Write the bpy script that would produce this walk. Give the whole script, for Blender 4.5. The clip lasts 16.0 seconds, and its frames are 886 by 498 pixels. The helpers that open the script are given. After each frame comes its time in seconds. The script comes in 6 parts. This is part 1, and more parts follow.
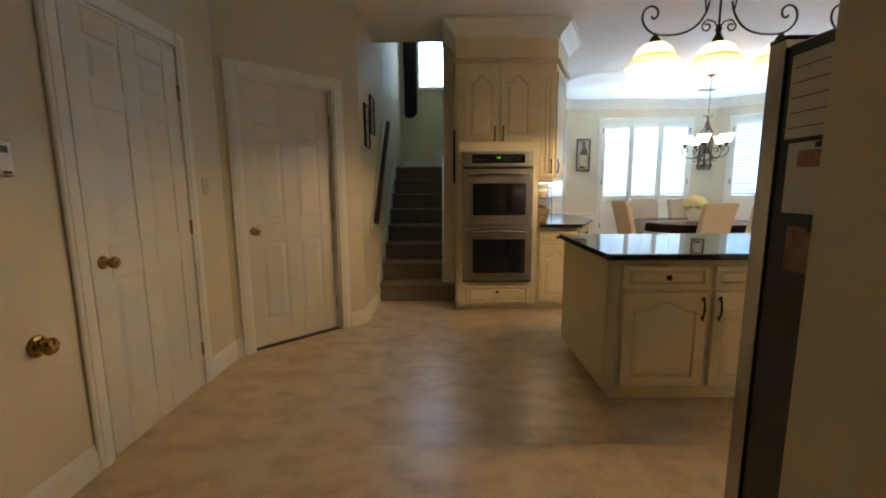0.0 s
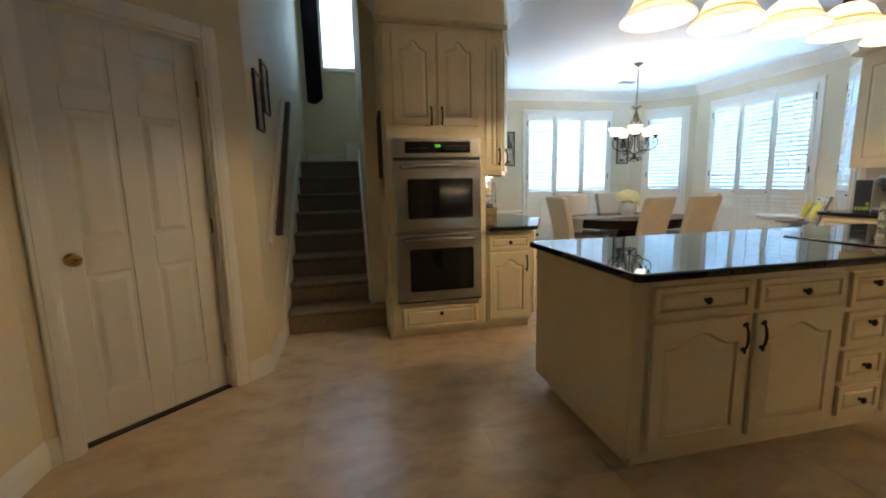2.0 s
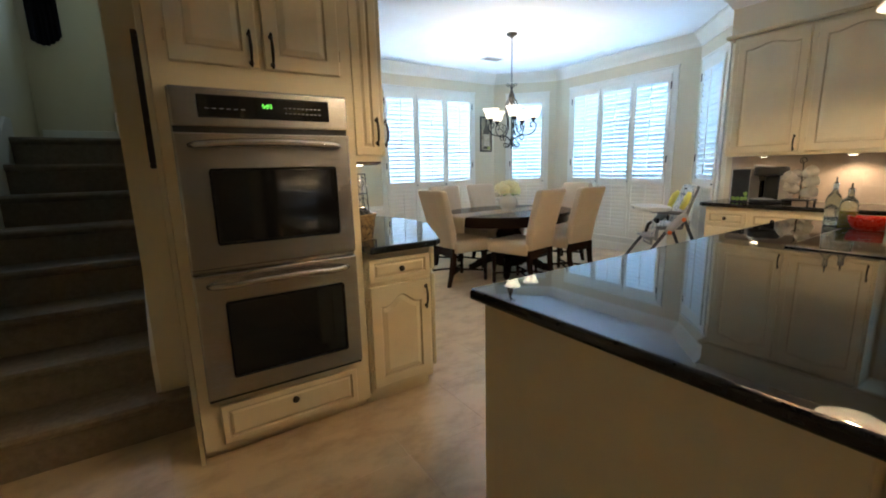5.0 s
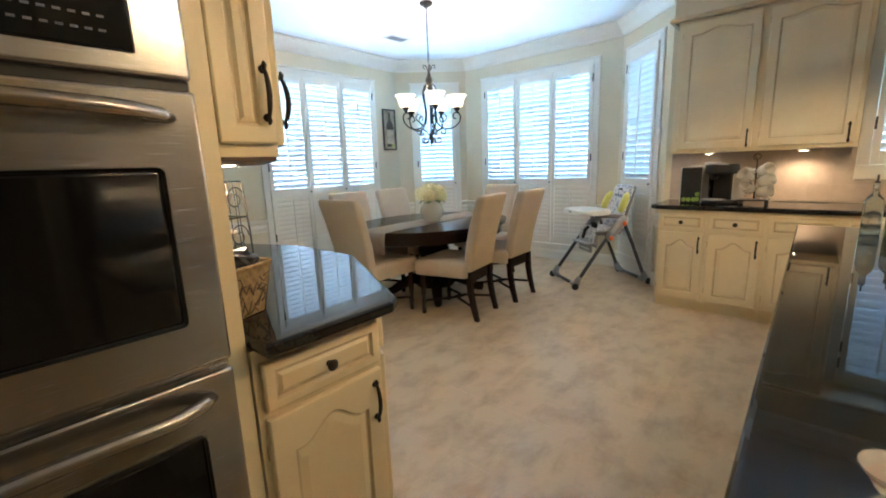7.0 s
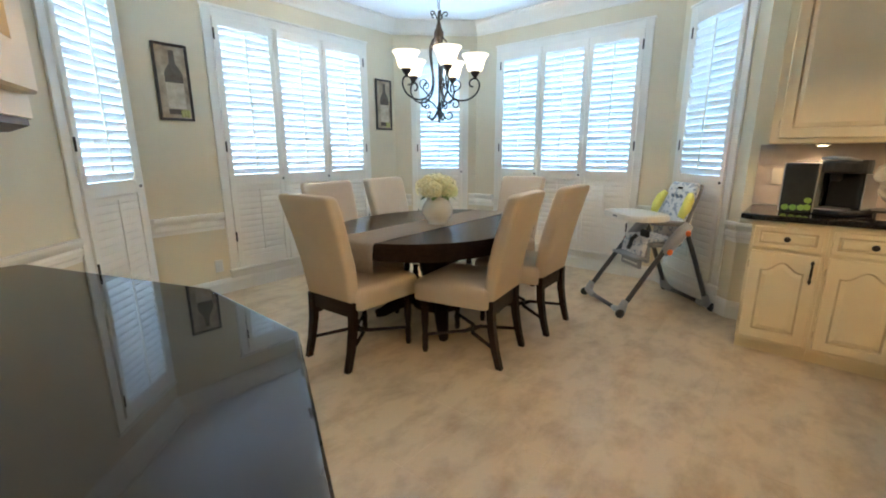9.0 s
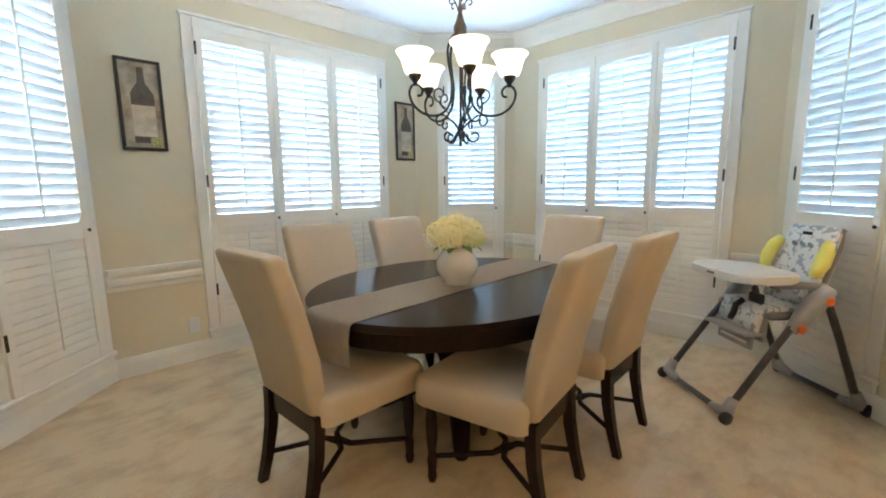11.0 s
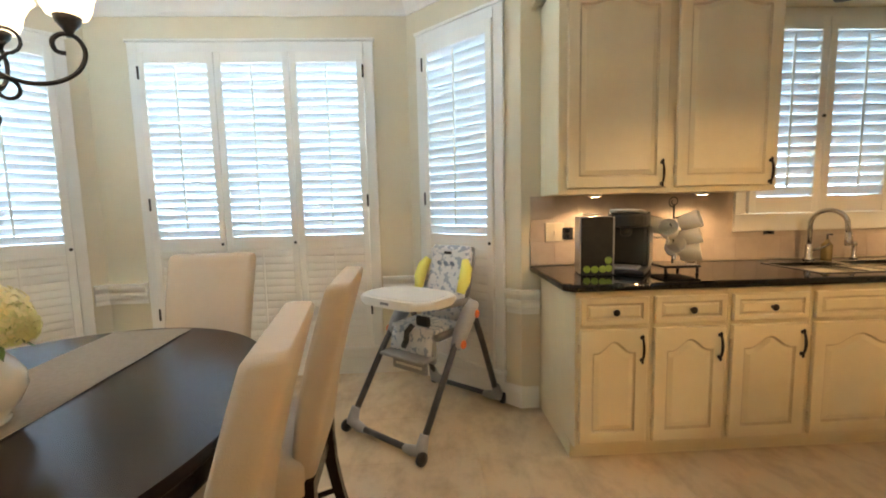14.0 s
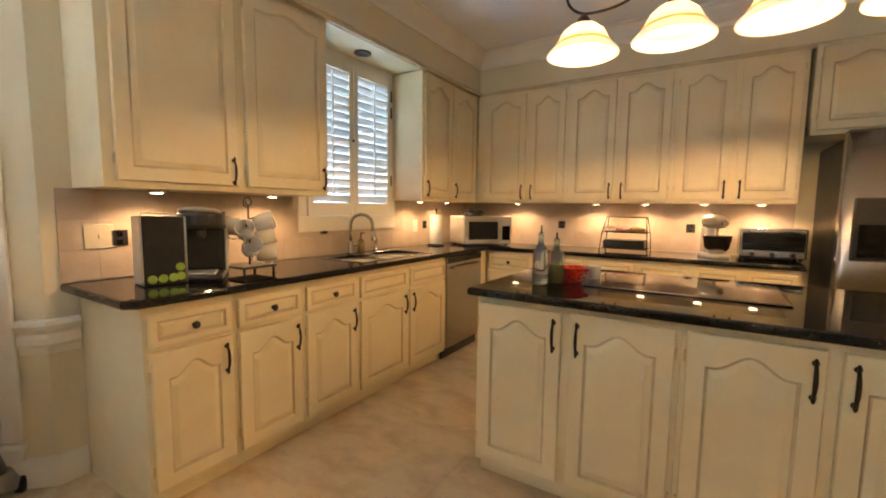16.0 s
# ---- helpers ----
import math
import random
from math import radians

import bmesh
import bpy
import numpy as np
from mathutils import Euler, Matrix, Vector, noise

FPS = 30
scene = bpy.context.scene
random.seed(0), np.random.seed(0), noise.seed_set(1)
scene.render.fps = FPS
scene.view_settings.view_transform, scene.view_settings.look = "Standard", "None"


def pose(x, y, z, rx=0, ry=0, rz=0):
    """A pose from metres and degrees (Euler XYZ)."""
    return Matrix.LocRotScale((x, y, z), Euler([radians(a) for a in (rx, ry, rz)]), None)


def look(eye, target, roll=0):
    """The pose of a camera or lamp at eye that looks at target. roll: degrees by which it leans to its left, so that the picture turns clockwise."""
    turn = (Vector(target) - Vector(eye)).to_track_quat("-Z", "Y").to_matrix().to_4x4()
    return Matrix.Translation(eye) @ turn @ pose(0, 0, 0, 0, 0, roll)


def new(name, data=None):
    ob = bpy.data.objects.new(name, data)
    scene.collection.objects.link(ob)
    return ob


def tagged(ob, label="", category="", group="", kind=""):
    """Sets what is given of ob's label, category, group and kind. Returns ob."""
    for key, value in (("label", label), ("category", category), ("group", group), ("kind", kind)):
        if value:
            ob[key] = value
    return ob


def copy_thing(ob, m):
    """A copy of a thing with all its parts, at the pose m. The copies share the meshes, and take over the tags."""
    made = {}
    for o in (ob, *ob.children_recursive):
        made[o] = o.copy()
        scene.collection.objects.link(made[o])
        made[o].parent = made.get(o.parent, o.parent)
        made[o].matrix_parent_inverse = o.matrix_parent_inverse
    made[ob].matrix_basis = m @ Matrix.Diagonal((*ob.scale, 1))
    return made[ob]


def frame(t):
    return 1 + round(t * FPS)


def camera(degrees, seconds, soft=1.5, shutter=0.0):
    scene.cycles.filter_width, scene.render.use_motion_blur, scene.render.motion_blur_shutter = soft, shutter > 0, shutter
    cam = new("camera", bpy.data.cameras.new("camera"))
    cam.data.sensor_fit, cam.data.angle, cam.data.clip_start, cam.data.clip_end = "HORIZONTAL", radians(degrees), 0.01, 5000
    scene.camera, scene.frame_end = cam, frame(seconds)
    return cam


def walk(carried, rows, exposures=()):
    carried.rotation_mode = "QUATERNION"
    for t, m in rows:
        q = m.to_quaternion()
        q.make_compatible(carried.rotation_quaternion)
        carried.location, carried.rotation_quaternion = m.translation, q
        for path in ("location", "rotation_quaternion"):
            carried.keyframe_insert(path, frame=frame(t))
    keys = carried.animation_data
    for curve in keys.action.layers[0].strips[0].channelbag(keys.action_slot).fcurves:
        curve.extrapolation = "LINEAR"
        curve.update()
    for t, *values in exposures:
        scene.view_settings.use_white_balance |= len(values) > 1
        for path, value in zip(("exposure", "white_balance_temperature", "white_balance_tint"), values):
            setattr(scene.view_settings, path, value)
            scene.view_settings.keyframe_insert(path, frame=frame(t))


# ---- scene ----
cam = camera(93.15, 16.0, soft=1.9)
PATH = [
    (0, (0.044, 0.823, 1.291), (0.033, 2.801, 0.994), -0.4),
    (0.5, (0.075, 1.1, 1.298), (0.086, 3.073, 0.972), -1.1),
    (1, (0.023, 1.32, 1.296), (0.13, 3.29, 0.967), -1.3),
    (1.5, (-0.115, 1.525, 1.288), (0.175, 3.478, 0.973), -1.2),
    (2, (-0.116, 1.737, 1.274), (0.303, 3.668, 0.965), -1.3),
    (2.5, (-0.102, 1.942, 1.300), (0.442, 3.838, 0.971), -1.5),
    (3, (-0.075, 2.113, 1.298), (0.591, 3.97, 0.967), -1.5),
    (3.5, (-0.115, 2.338, 1.302), (0.712, 4.126, 0.96), -1.1),
    (4, (-0.05, 2.557, 1.285), (0.868, 4.3, 0.938), -1.0),
    (4.2, (-0.005, 2.660, 1.29), (0.942, 4.385, 0.934), -1.1),
    (6.5, (0.46, 3.816, 1.288), (1.835, 5.219, 0.911), -1.8),
    (7, (0.582, 4.073, 1.296), (2.054, 5.37, 0.91), -2.0),
    (7.5, (0.750, 4.291, 1.293), (2.273, 5.524, 0.894), -2.2),
    (8, (0.988, 4.478, 1.282), (2.494, 5.724, 0.858), -1.2),
    (8.5, (1.146, 4.686, 1.255), (2.656, 5.926, 0.829), -0.2),
    (9, (1.290, 4.850, 1.285), (2.775, 6.110, 0.838), -0.2),
    (11.5, (2.224, 5.435, 1.289), (3.597, 6.865, 1.023), -0.8),
    (12, (2.355, 5.520, 1.280), (3.833, 6.848, 1.054), -1.2),
    (12.5, (2.374, 5.681, 1.266), (4.08, 6.709, 1.084), -0.8),
    (13, (2.415, 5.790, 1.24), (4.294, 6.455, 1.079), -0.5),
    (13.5, (2.52, 5.788, 1.256), (4.487, 6.112, 1.09), -1.1),
    (14, (2.603, 5.762, 1.290), (4.59, 5.673, 1.086), -1.3),
    (14.5, (2.645, 5.745, 1.29), (4.556, 5.199, 1.08), -0.9),
    (15, (2.66, 5.798, 1.307), (4.361, 4.77, 1.088), -0.4),
    (15.5, (2.668, 5.795, 1.276), (4.075, 4.389, 1.074), -0.1),
    (16, (2.725, 5.762, 1.261), (3.787, 4.076, 1.072), 0.7),
]
EXPOSURE = [(0, 0.62, 6150, 9), (0.5, 0.52, 5800, 8), (1.5, 0.50, 5800, 8), (4, 0.35, 5750, 7), (6.5, 0.46, 5700, 7), (9, 0.50, 6050, 8), (11.5, 0.51, 6500, 10), (12.5, 0.52, 6500, 10), (13, 0.52, 6850, 10), (14, 0.50, 7350, 13), (15, 0.51, 7850, 15), (15.5, 0.51, 8000, 17), (16, 0.52, 8100, 18)]
walk(cam, [(t, look(eye, target, roll)) for t, eye, target, roll in PATH], EXPOSURE)

# ---- light ----
world = bpy.data.worlds.new("sky")
scene.world = world
world.use_nodes = True
_n = world.node_tree.nodes
_sky = _n.new("ShaderNodeTexSky")
_sky.sky_type, _sky.sun_disc = 'NISHITA', False
_sky.sun_elevation, _sky.sun_rotation = radians(48), radians(200)
_n["Background"].inputs["Strength"].default_value = 0.1
world.node_tree.links.new(_sky.outputs[0], _n["Background"].inputs["Color"])
sun = new("sun", bpy.data.lights.new("sun", 'SUN'))
sun.data.energy, sun.data.angle, sun.data.color = 1.2, radians(6), (1, 0.95, 0.88)
sun.matrix_world = look((0, 0, 20), (2.0, 5.5, 8))
WINDOW_LIGHT = 70.0
PUCK_POWER, PENDANT_POWER, CHANDELIER_POWER = 8.0, 58.0, 9.0
WARM = (1.0, 0.70, 0.42)
SOFT = (1.0, 0.68, 0.35)


def lamp(name, kind, where, power, colour, size=0.05):
    data = bpy.data.lights.new(name, kind)
    data.energy, data.color = power, colour
    if kind in ('POINT', 'SPOT'):
        data.shadow_soft_size = size
    ob = new(name, data)
    ob.location = where
    return ob


# ---- materials ----
def material(name, colour, rough=0.5, metal=0.0, second=None, scale=6.0, amount=1.0, bump=0.0, fine=60.0, spread=0.08,
             emit=None, power=0.0, detail=6.0, coat=0.0, stretch=(1, 1, 1), lo=0.35, hi=0.65, pieces=False, trans=0.0, through_light=0.0, swirl=0.0):
    """Two-scale surface: broad mottling between two colours, fine grain in bump and roughness."""
    m = bpy.data.materials.new(name)
    m.use_nodes = True
    nt = m.node_tree
    b = nt.nodes["Principled BSDF"]
    b.inputs["Metallic"].default_value = metal
    b.inputs["Coat Weight"].default_value = coat
    b.inputs["Coat Roughness"].default_value = 0.08
    b.inputs["Transmission Weight"].default_value = trans
    tc = nt.nodes.new("ShaderNodeTexCoord")
    mp = nt.nodes.new("ShaderNodeMapping")
    mp.inputs["Scale"].default_value = stretch
    nt.links.new(tc.outputs["Object"], mp.inputs["Vector"])
    vec = mp.outputs[0]
    if pieces == "place":
        geo = nt.nodes.new("ShaderNodeNewGeometry")
        nt.links.new(geo.outputs["Position"], mp.inputs["Vector"])
    elif pieces:
        info = nt.nodes.new("ShaderNodeObjectInfo")
        add = nt.nodes.new("ShaderNodeVectorMath")
        mul = nt.nodes.new("ShaderNodeMath")
        mul.operation, mul.inputs[1].default_value = 'MULTIPLY', 37.0
        nt.links.new(info.outputs["Random"], mul.inputs[0])
        nt.links.new(vec, add.inputs[0])
        nt.links.new(mul.outputs[0], add.inputs[1])
        vec = add.outputs[0]
    n1 = nt.nodes.new("ShaderNodeTexNoise")
    n1.inputs["Scale"].default_value, n1.inputs["Detail"].default_value = scale, detail
    n1.inputs["Roughness"].default_value = 0.6
    n1.inputs["Distortion"].default_value = swirl
    nt.links.new(vec, n1.inputs["Vector"])
    n2 = nt.nodes.new("ShaderNodeTexNoise")
    n2.inputs["Scale"].default_value, n2.inputs["Detail"].default_value = fine, 4
    nt.links.new(vec, n2.inputs["Vector"])
    ramp = nt.nodes.new("ShaderNodeMapRange")
    ramp.inputs["From Min"].default_value, ramp.inputs["From Max"].default_value = lo, hi
    ramp.inputs["To Max"].default_value = amount
    nt.links.new(n1.outputs["Fac"], ramp.inputs["Value"])
    mix = nt.nodes.new("ShaderNodeMix")
    mix.data_type = 'RGBA'
    mix.inputs["A"].default_value = (*colour, 1)
    mix.inputs["B"].default_value = (*(second or [c * 0.92 for c in colour]), 1)
    nt.links.new(ramp.outputs[0], mix.inputs["Factor"])
    nt.links.new(mix.outputs["Result"], b.inputs["Base Color"])
    rr = nt.nodes.new("ShaderNodeMapRange")
    rr.inputs["To Min"].default_value, rr.inputs["To Max"].default_value = max(0.02, rough - spread), min(1, rough + spread)
    nt.links.new(n2.outputs["Fac"], rr.inputs["Value"])
    nt.links.new(rr.outputs[0], b.inputs["Roughness"])
    if bump:
        bp = nt.nodes.new("ShaderNodeBump")
        bp.inputs["Strength"].default_value, bp.inputs["Distance"].default_value = bump, 0.004
        nt.links.new(n2.outputs["Fac"], bp.inputs["Height"])
        nt.links.new(bp.outputs[0], b.inputs["Normal"])
    if emit:
        b.inputs["Emission Color"].default_value = (*emit, 1)
        b.inputs["Emission Strength"].default_value = power
    if through_light:
        tr, mx = nt.nodes.new("ShaderNodeBsdfTranslucent"), nt.nodes.new("ShaderNodeMixShader")
        mx.inputs[0].default_value = through_light
        nt.links.new(mix.outputs["Result"], tr.inputs["Color"])
        nt.links.new(b.outputs[0], mx.inputs[1])
        nt.links.new(tr.outputs[0], mx.inputs[2])
        nt.links.new(mx.outputs[0], nt.nodes["Material Output"].inputs["Surface"])
    return m


WALL = material("cream_wall_paint", (0.71, 0.63, 0.445), 0.75, second=(0.67, 0.59, 0.41), scale=1.3, bump=0.10, fine=140)
CEIL = material("white_ceiling_paint", (0.86, 0.86, 0.85), 0.85, second=(0.83, 0.83, 0.82), scale=2, bump=0.15, fine=90)
TRIM = material("white_trim_paint", (0.83, 0.80, 0.71), 0.38, second=(0.79, 0.75, 0.65), scale=3, bump=0.03)
SHUT = material("white_shutter_paint", (0.86, 0.81, 0.70), 0.40, second=(0.83, 0.78, 0.67), scale=5, bump=0.03)
SLATM = material("white_shutter_slat", (0.84, 0.84, 0.82), 0.40, second=(0.81, 0.81, 0.79), scale=5, bump=0.02, through_light=0.14)
DOORP = material("ivory_door_paint", (0.76, 0.72, 0.62), 0.42, second=(0.72, 0.67, 0.56), scale=2.2, bump=0.05, fine=45)
CAB = material("antique_cream_cabinet_paint", (0.79, 0.685, 0.455), 0.40, second=(0.73, 0.605, 0.38), scale=2.6, amount=0.9, bump=0.05, fine=70)
GLAZE = material("brown_glaze", (0.56, 0.44, 0.26), 0.45, second=(0.66, 0.54, 0.34), scale=9)
BRONZE = material("dark_bronze", (0.035, 0.026, 0.02), 0.36, 0.7, second=(0.06, 0.045, 0.03), scale=30, bump=0.1)
IRON = material("wrought_iron", (0.03, 0.027, 0.025), 0.42, 0.7, second=(0.06, 0.05, 0.04), scale=25, bump=0.2)
BRASS = material("brass", (0.45, 0.30, 0.10), 0.28, 1.0, second=(0.36, 0.24, 0.08), scale=20)
GRANITE = material("black_granite", (0.010, 0.010, 0.011), 0.025, second=(0.020, 0.018, 0.016), scale=60, lo=0.5, hi=0.8, spread=0.012, detail=3)
GRANITE.node_tree.nodes["Principled BSDF"].inputs["Specular IOR Level"].default_value = 0.42
STEEL = material("stainless_steel", (0.48, 0.46, 0.44), 0.27, 1.0, second=(0.455, 0.435, 0.415), scale=2, stretch=(0.3, 4, 30), fine=30, spread=0.012)
BLACKGLASS = material("black_glass", (0.006, 0.006, 0.007), 0.06, second=(0.010, 0.010, 0.010), spread=0.02)
BLACK = material("black_plastic", (0.014, 0.014, 0.015), 0.35, second=(0.022, 0.022, 0.022), scale=20)
MORTAR = material("floor_grout", (0.55, 0.42, 0.26), 0.5, second=(0.47, 0.35, 0.21), scale=6)
TILE = material("travertine_tile", (0.665, 0.52, 0.33), 0.33, second=(0.40, 0.265, 0.145), scale=4.2, detail=14, bump=0.015, fine=70, spread=0.05, stretch=(1, 1.5, 1), lo=0.44, hi=0.80, pieces="place", swirl=0.15)
SPLASH = material("tumbled_stone_backsplash", (0.52, 0.42, 0.33), 0.50, second=(0.45, 0.355, 0.275), scale=7, bump=0.2, fine=50, pieces=True)
CARPET = material("beige_stair_carpet", (0.31, 0.25, 0.175), 0.95, second=(0.24, 0.195, 0.135), scale=30, bump=0.8, fine=260)
FABRIC = material("beige_linen_upholstery", (0.60, 0.495, 0.365), 0.88, second=(0.56, 0.455, 0.33), scale=4, bump=0.35, fine=330)
RUNNERM = material("woven_runner_linen", (0.58, 0.475, 0.35), 0.9, second=(0.52, 0.42, 0.305), scale=60, bump=0.5, fine=350)
DARKWOOD = material("espresso_wood", (0.020, 0.011, 0.009), 0.20, second=(0.025, 0.014, 0.010), scale=5, stretch=(1, 9, 9), bump=0.01, fine=40, coat=0.0, spread=0.03)
DARKWOOD.node_tree.nodes["Principled BSDF"].inputs["Specular IOR Level"].default_value = 0.20
WHITEP = material("white_plastic", (0.72, 0.70, 0.66), 0.35, second=(0.68, 0.66, 0.61), scale=8)
CERAMIC = material("white_ceramic", (0.74, 0.70, 0.62), 0.16, second=(0.68, 0.63, 0.54), scale=5, coat=0.4)
GREYP = material("grey_plastic", (0.22, 0.215, 0.21), 0.45, second=(0.18, 0.175, 0.17), scale=10)
DGREY = material("dark_grey_tube", (0.055, 0.05, 0.05), 0.40, second=(0.075, 0.07, 0.068), scale=20)
CURTAIN = material("dark_curtain", (0.018, 0.014, 0.022), 0.9, second=(0.03, 0.024, 0.034), scale=10, bump=0.4)
SHADE = material("frosted_glass_shade", (0.90, 0.87, 0.80), 0.35, second=(0.88, 0.82, 0.70), scale=9, emit=(1.0, 0.88, 0.70), power=0.75, through_light=0.65)
SHADERIM = material("amber_shade_rim", (0.75, 0.50, 0.22), 0.35, second=(0.65, 0.42, 0.18), scale=9, emit=(1.0, 0.60, 0.24), power=0.6, through_light=0.5)
SHADE2 = material("white_glass_shade", (0.88, 0.85, 0.78), 0.35, second=(0.84, 0.80, 0.70), scale=9, emit=(1.0, 0.90, 0.74), power=1.6, through_light=0.65)
PUCK = material("puck_light_lens", (0.9, 0.85, 0.7), 0.4, emit=(1.0, 0.78, 0.48), power=22.0)
WOODRAIL = material("dark_handrail_wood", (0.035, 0.02, 0.016), 0.3, second=(0.06, 0.032, 0.022), scale=6, stretch=(9, 1, 9))
PICWOOD = material("dark_picture_frame", (0.022, 0.014, 0.010), 0.35, second=(0.04, 0.026, 0.018), scale=20)
GLASS = material("clear_glass", (1, 1, 1), 0.02, second=(1, 1, 1), trans=1.0, spread=0.0)


# ---- mesh helpers ----
def part(name, bm, mat, parent=None, label=""):
    me = bpy.data.meshes.new(name)
    bmesh.ops.recalc_face_normals(bm, faces=bm.faces)
    bm.to_mesh(me)
    bm.free()
    for mm in (mat if isinstance(mat, (list, tuple)) else [mat]):
        me.materials.append(mm)
    ob = new(name, me)
    if parent:
        ob.parent = parent
    return tagged(ob, label)


def thing(name, label, category, m=None, group="", kind=""):
    ob = new(name)
    ob.empty_display_size = 0.1
    ob.matrix_basis = m or Matrix()
    return tagged(ob, label, category, group, kind)


def same_mesh(name, data, parent, m):
    ob = new(name, data)
    ob.parent = parent
    ob.matrix_basis = m
    return ob


def box(bm, x0, y0, z0, x1, y1, z1, bevel=0.0, mi=0, seg=1):
    vs = [bm.verts.new(p) for p in ((x0, y0, z0), (x1, y0, z0), (x1, y1, z0), (x0, y1, z0), (x0, y0, z1), (x1, y0, z1), (x1, y1, z1), (x0, y1, z1))]
    fs = [bm.faces.new([vs[i] for i in q]) for q in ((0, 3, 2, 1), (4, 5, 6, 7), (0, 1, 5, 4), (1, 2, 6, 5), (2, 3, 7, 6), (3, 0, 4, 7))]
    for f in fs:
        f.material_index = mi
    if bevel:
        es = list({e for f in fs for e in f.edges})
        r = bmesh.ops.bevel(bm, geom=es, offset=bevel, segments=seg, affect='EDGES', profile=0.5)
        for f in r["faces"]:
            f.material_index = mi
            f.smooth = seg > 1
    return bm


def boxm(x0, y0, z0, x1, y1, z1, bevel=0.0, seg=1):
    return box(bmesh.new(), x0, y0, z0, x1, y1, z1, bevel, 0, seg)


def prism(bm, pts, z0, z1, bevel=0.0, seg=2):
    lo = [bm.verts.new((x, y, z0)) for x, y in pts]
    hi = [bm.verts.new((x, y, z1)) for x, y in pts]
    fs = [bm.faces.new(hi), bm.faces.new(lo[::-1])]
    n = len(pts)
    for i in range(n):
        fs.append(bm.faces.new((lo[i], lo[(i + 1) % n], hi[(i + 1) % n], hi[i])))
    if bevel:
        es = list(set(fs[0].edges) | set(fs[1].edges))
        bmesh.ops.bevel(bm, geom=es, offset=bevel, segments=seg, affect='EDGES', profile=0.5)
    return bm


def smoothed(pts, k=4):
    """A Catmull-Rom line through the points."""
    pts = [Vector(p) for p in pts]
    out = []
    for i in range(len(pts) - 1):
        p0, p1, p2, p3 = pts[max(i - 1, 0)], pts[i], pts[i + 1], pts[min(i + 2, len(pts) - 1)]
        for j in range(k):
            t = j / k
            out.append(0.5 * (2 * p1 + (p2 - p0) * t + (2 * p0 - 5 * p1 + 4 * p2 - p3) * t * t + (3 * p1 - p0 - 3 * p2 + p3) * t ** 3))
    return out + [pts[-1]]


def tube(bm, pts, r, n=8, caps=True, radii=None):
    pts = [Vector(p) for p in pts]
    rings, up = [], None
    for i, p in enumerate(pts):
        d = (pts[min(i + 1, len(pts) - 1)] - pts[max(i - 1, 0)]).normalized()
        if up is None:
            up = d.orthogonal().normalized()
        up = (up - d * up.dot(d)).normalized()
        side = d.cross(up)
        rr = radii[i] if radii else r
        rings.append([bm.verts.new(p + (up * math.cos(a) + side * math.sin(a)) * rr) for a in (2 * math.pi * k / n for k in range(n))])
    for a, b in zip(rings, rings[1:]):
        for k in range(n):
            bm.faces.new((a[k], a[(k + 1) % n], b[(k + 1) % n], b[k])).smooth = True
    if caps:
        bm.faces.new(rings[0][::-1])
        bm.faces.new(rings[-1])
    return bm


def lathe(bm, profile, n=20, axis=None, smooth=True, mi=0):
    """Turn (radius, height) rows round z, then place by the matrix axis."""
    rings = []
    for r, z in profile:
        rings.append([bm.verts.new((max(r, 1e-4) * math.cos(2 * math.pi * k / n), max(r, 1e-4) * math.sin(2 * math.pi * k / n), z)) for k in range(n)])
    for a, b in zip(rings, rings[1:]):
        for k in range(n):
            f = bm.faces.new((a[k], a[(k + 1) % n], b[(k + 1) % n], b[k]))
            f.smooth, f.material_index = smooth, mi
    for ring in (rings[0][::-1], rings[-1]):
        bm.faces.new(ring).material_index = mi
    if axis:
        bmesh.ops.transform(bm, matrix=axis, verts=[v for ring in rings for v in ring])
    return bm


def sweep(bm, path, profile, closed=False):
    """Profile rows (out, z), out to the right of the walked path, mitred at its corners."""
    n = len(path)
    rings = []
    for i in range(n):
        p = Vector(path[i])
        a = (p - Vector(path[i - 1])).normalized() if (i or closed) else None
        b = (Vector(path[(i + 1) % n]) - p).normalized() if (i < n - 1 or closed) else None
        a, b = a or b, b or a
        na, nb = Vector((a.y, -a.x)), Vector((b.y, -b.x))
        mid = (na + nb).normalized()
        k = 1 / max(0.3, mid.dot(na))
        rings.append([bm.verts.new((p.x + mid.x * o * k, p.y + mid.y * o * k, z)) for o, z in profile])
    m = len(profile)
    for i in range(n if closed else n - 1):
        a, b = rings[i], rings[(i + 1) % n]
        for k in range(m - 1):
            bm.faces.new((a[k], a[k + 1], b[k + 1], b[k]))
        bm.faces.new((a[m - 1], a[0], b[0], b[m - 1]))
    if not closed:
        bm.faces.new(rings[0])
        bm.faces.new(rings[-1][::-1])
    return bm


def arc(cx, cz, r0, r1, a0, a1, n=14):
    """A spiral in the xz plane, as (x, z) rows; angles in degrees."""
    return [(cx + (r0 + (r1 - r0) * i / n) * math.cos(radians(a0 + (a1 - a0) * i / n)),
             cz + (r0 + (r1 - r0) * i / n) * math.sin(radians(a0 + (a1 - a0) * i / n))) for i in range(n + 1)]


# ---- structure ----
CEILING = 2.82
A, B, C, D, E, F = (1.10, 7.64), (2.32, 8.86), (5.09, 8.86), (5.82, 8.13), (5.82, 5.85), (5.137, 5.167)
G, FR = (5.137, 1.50), (1.10, 1.50)


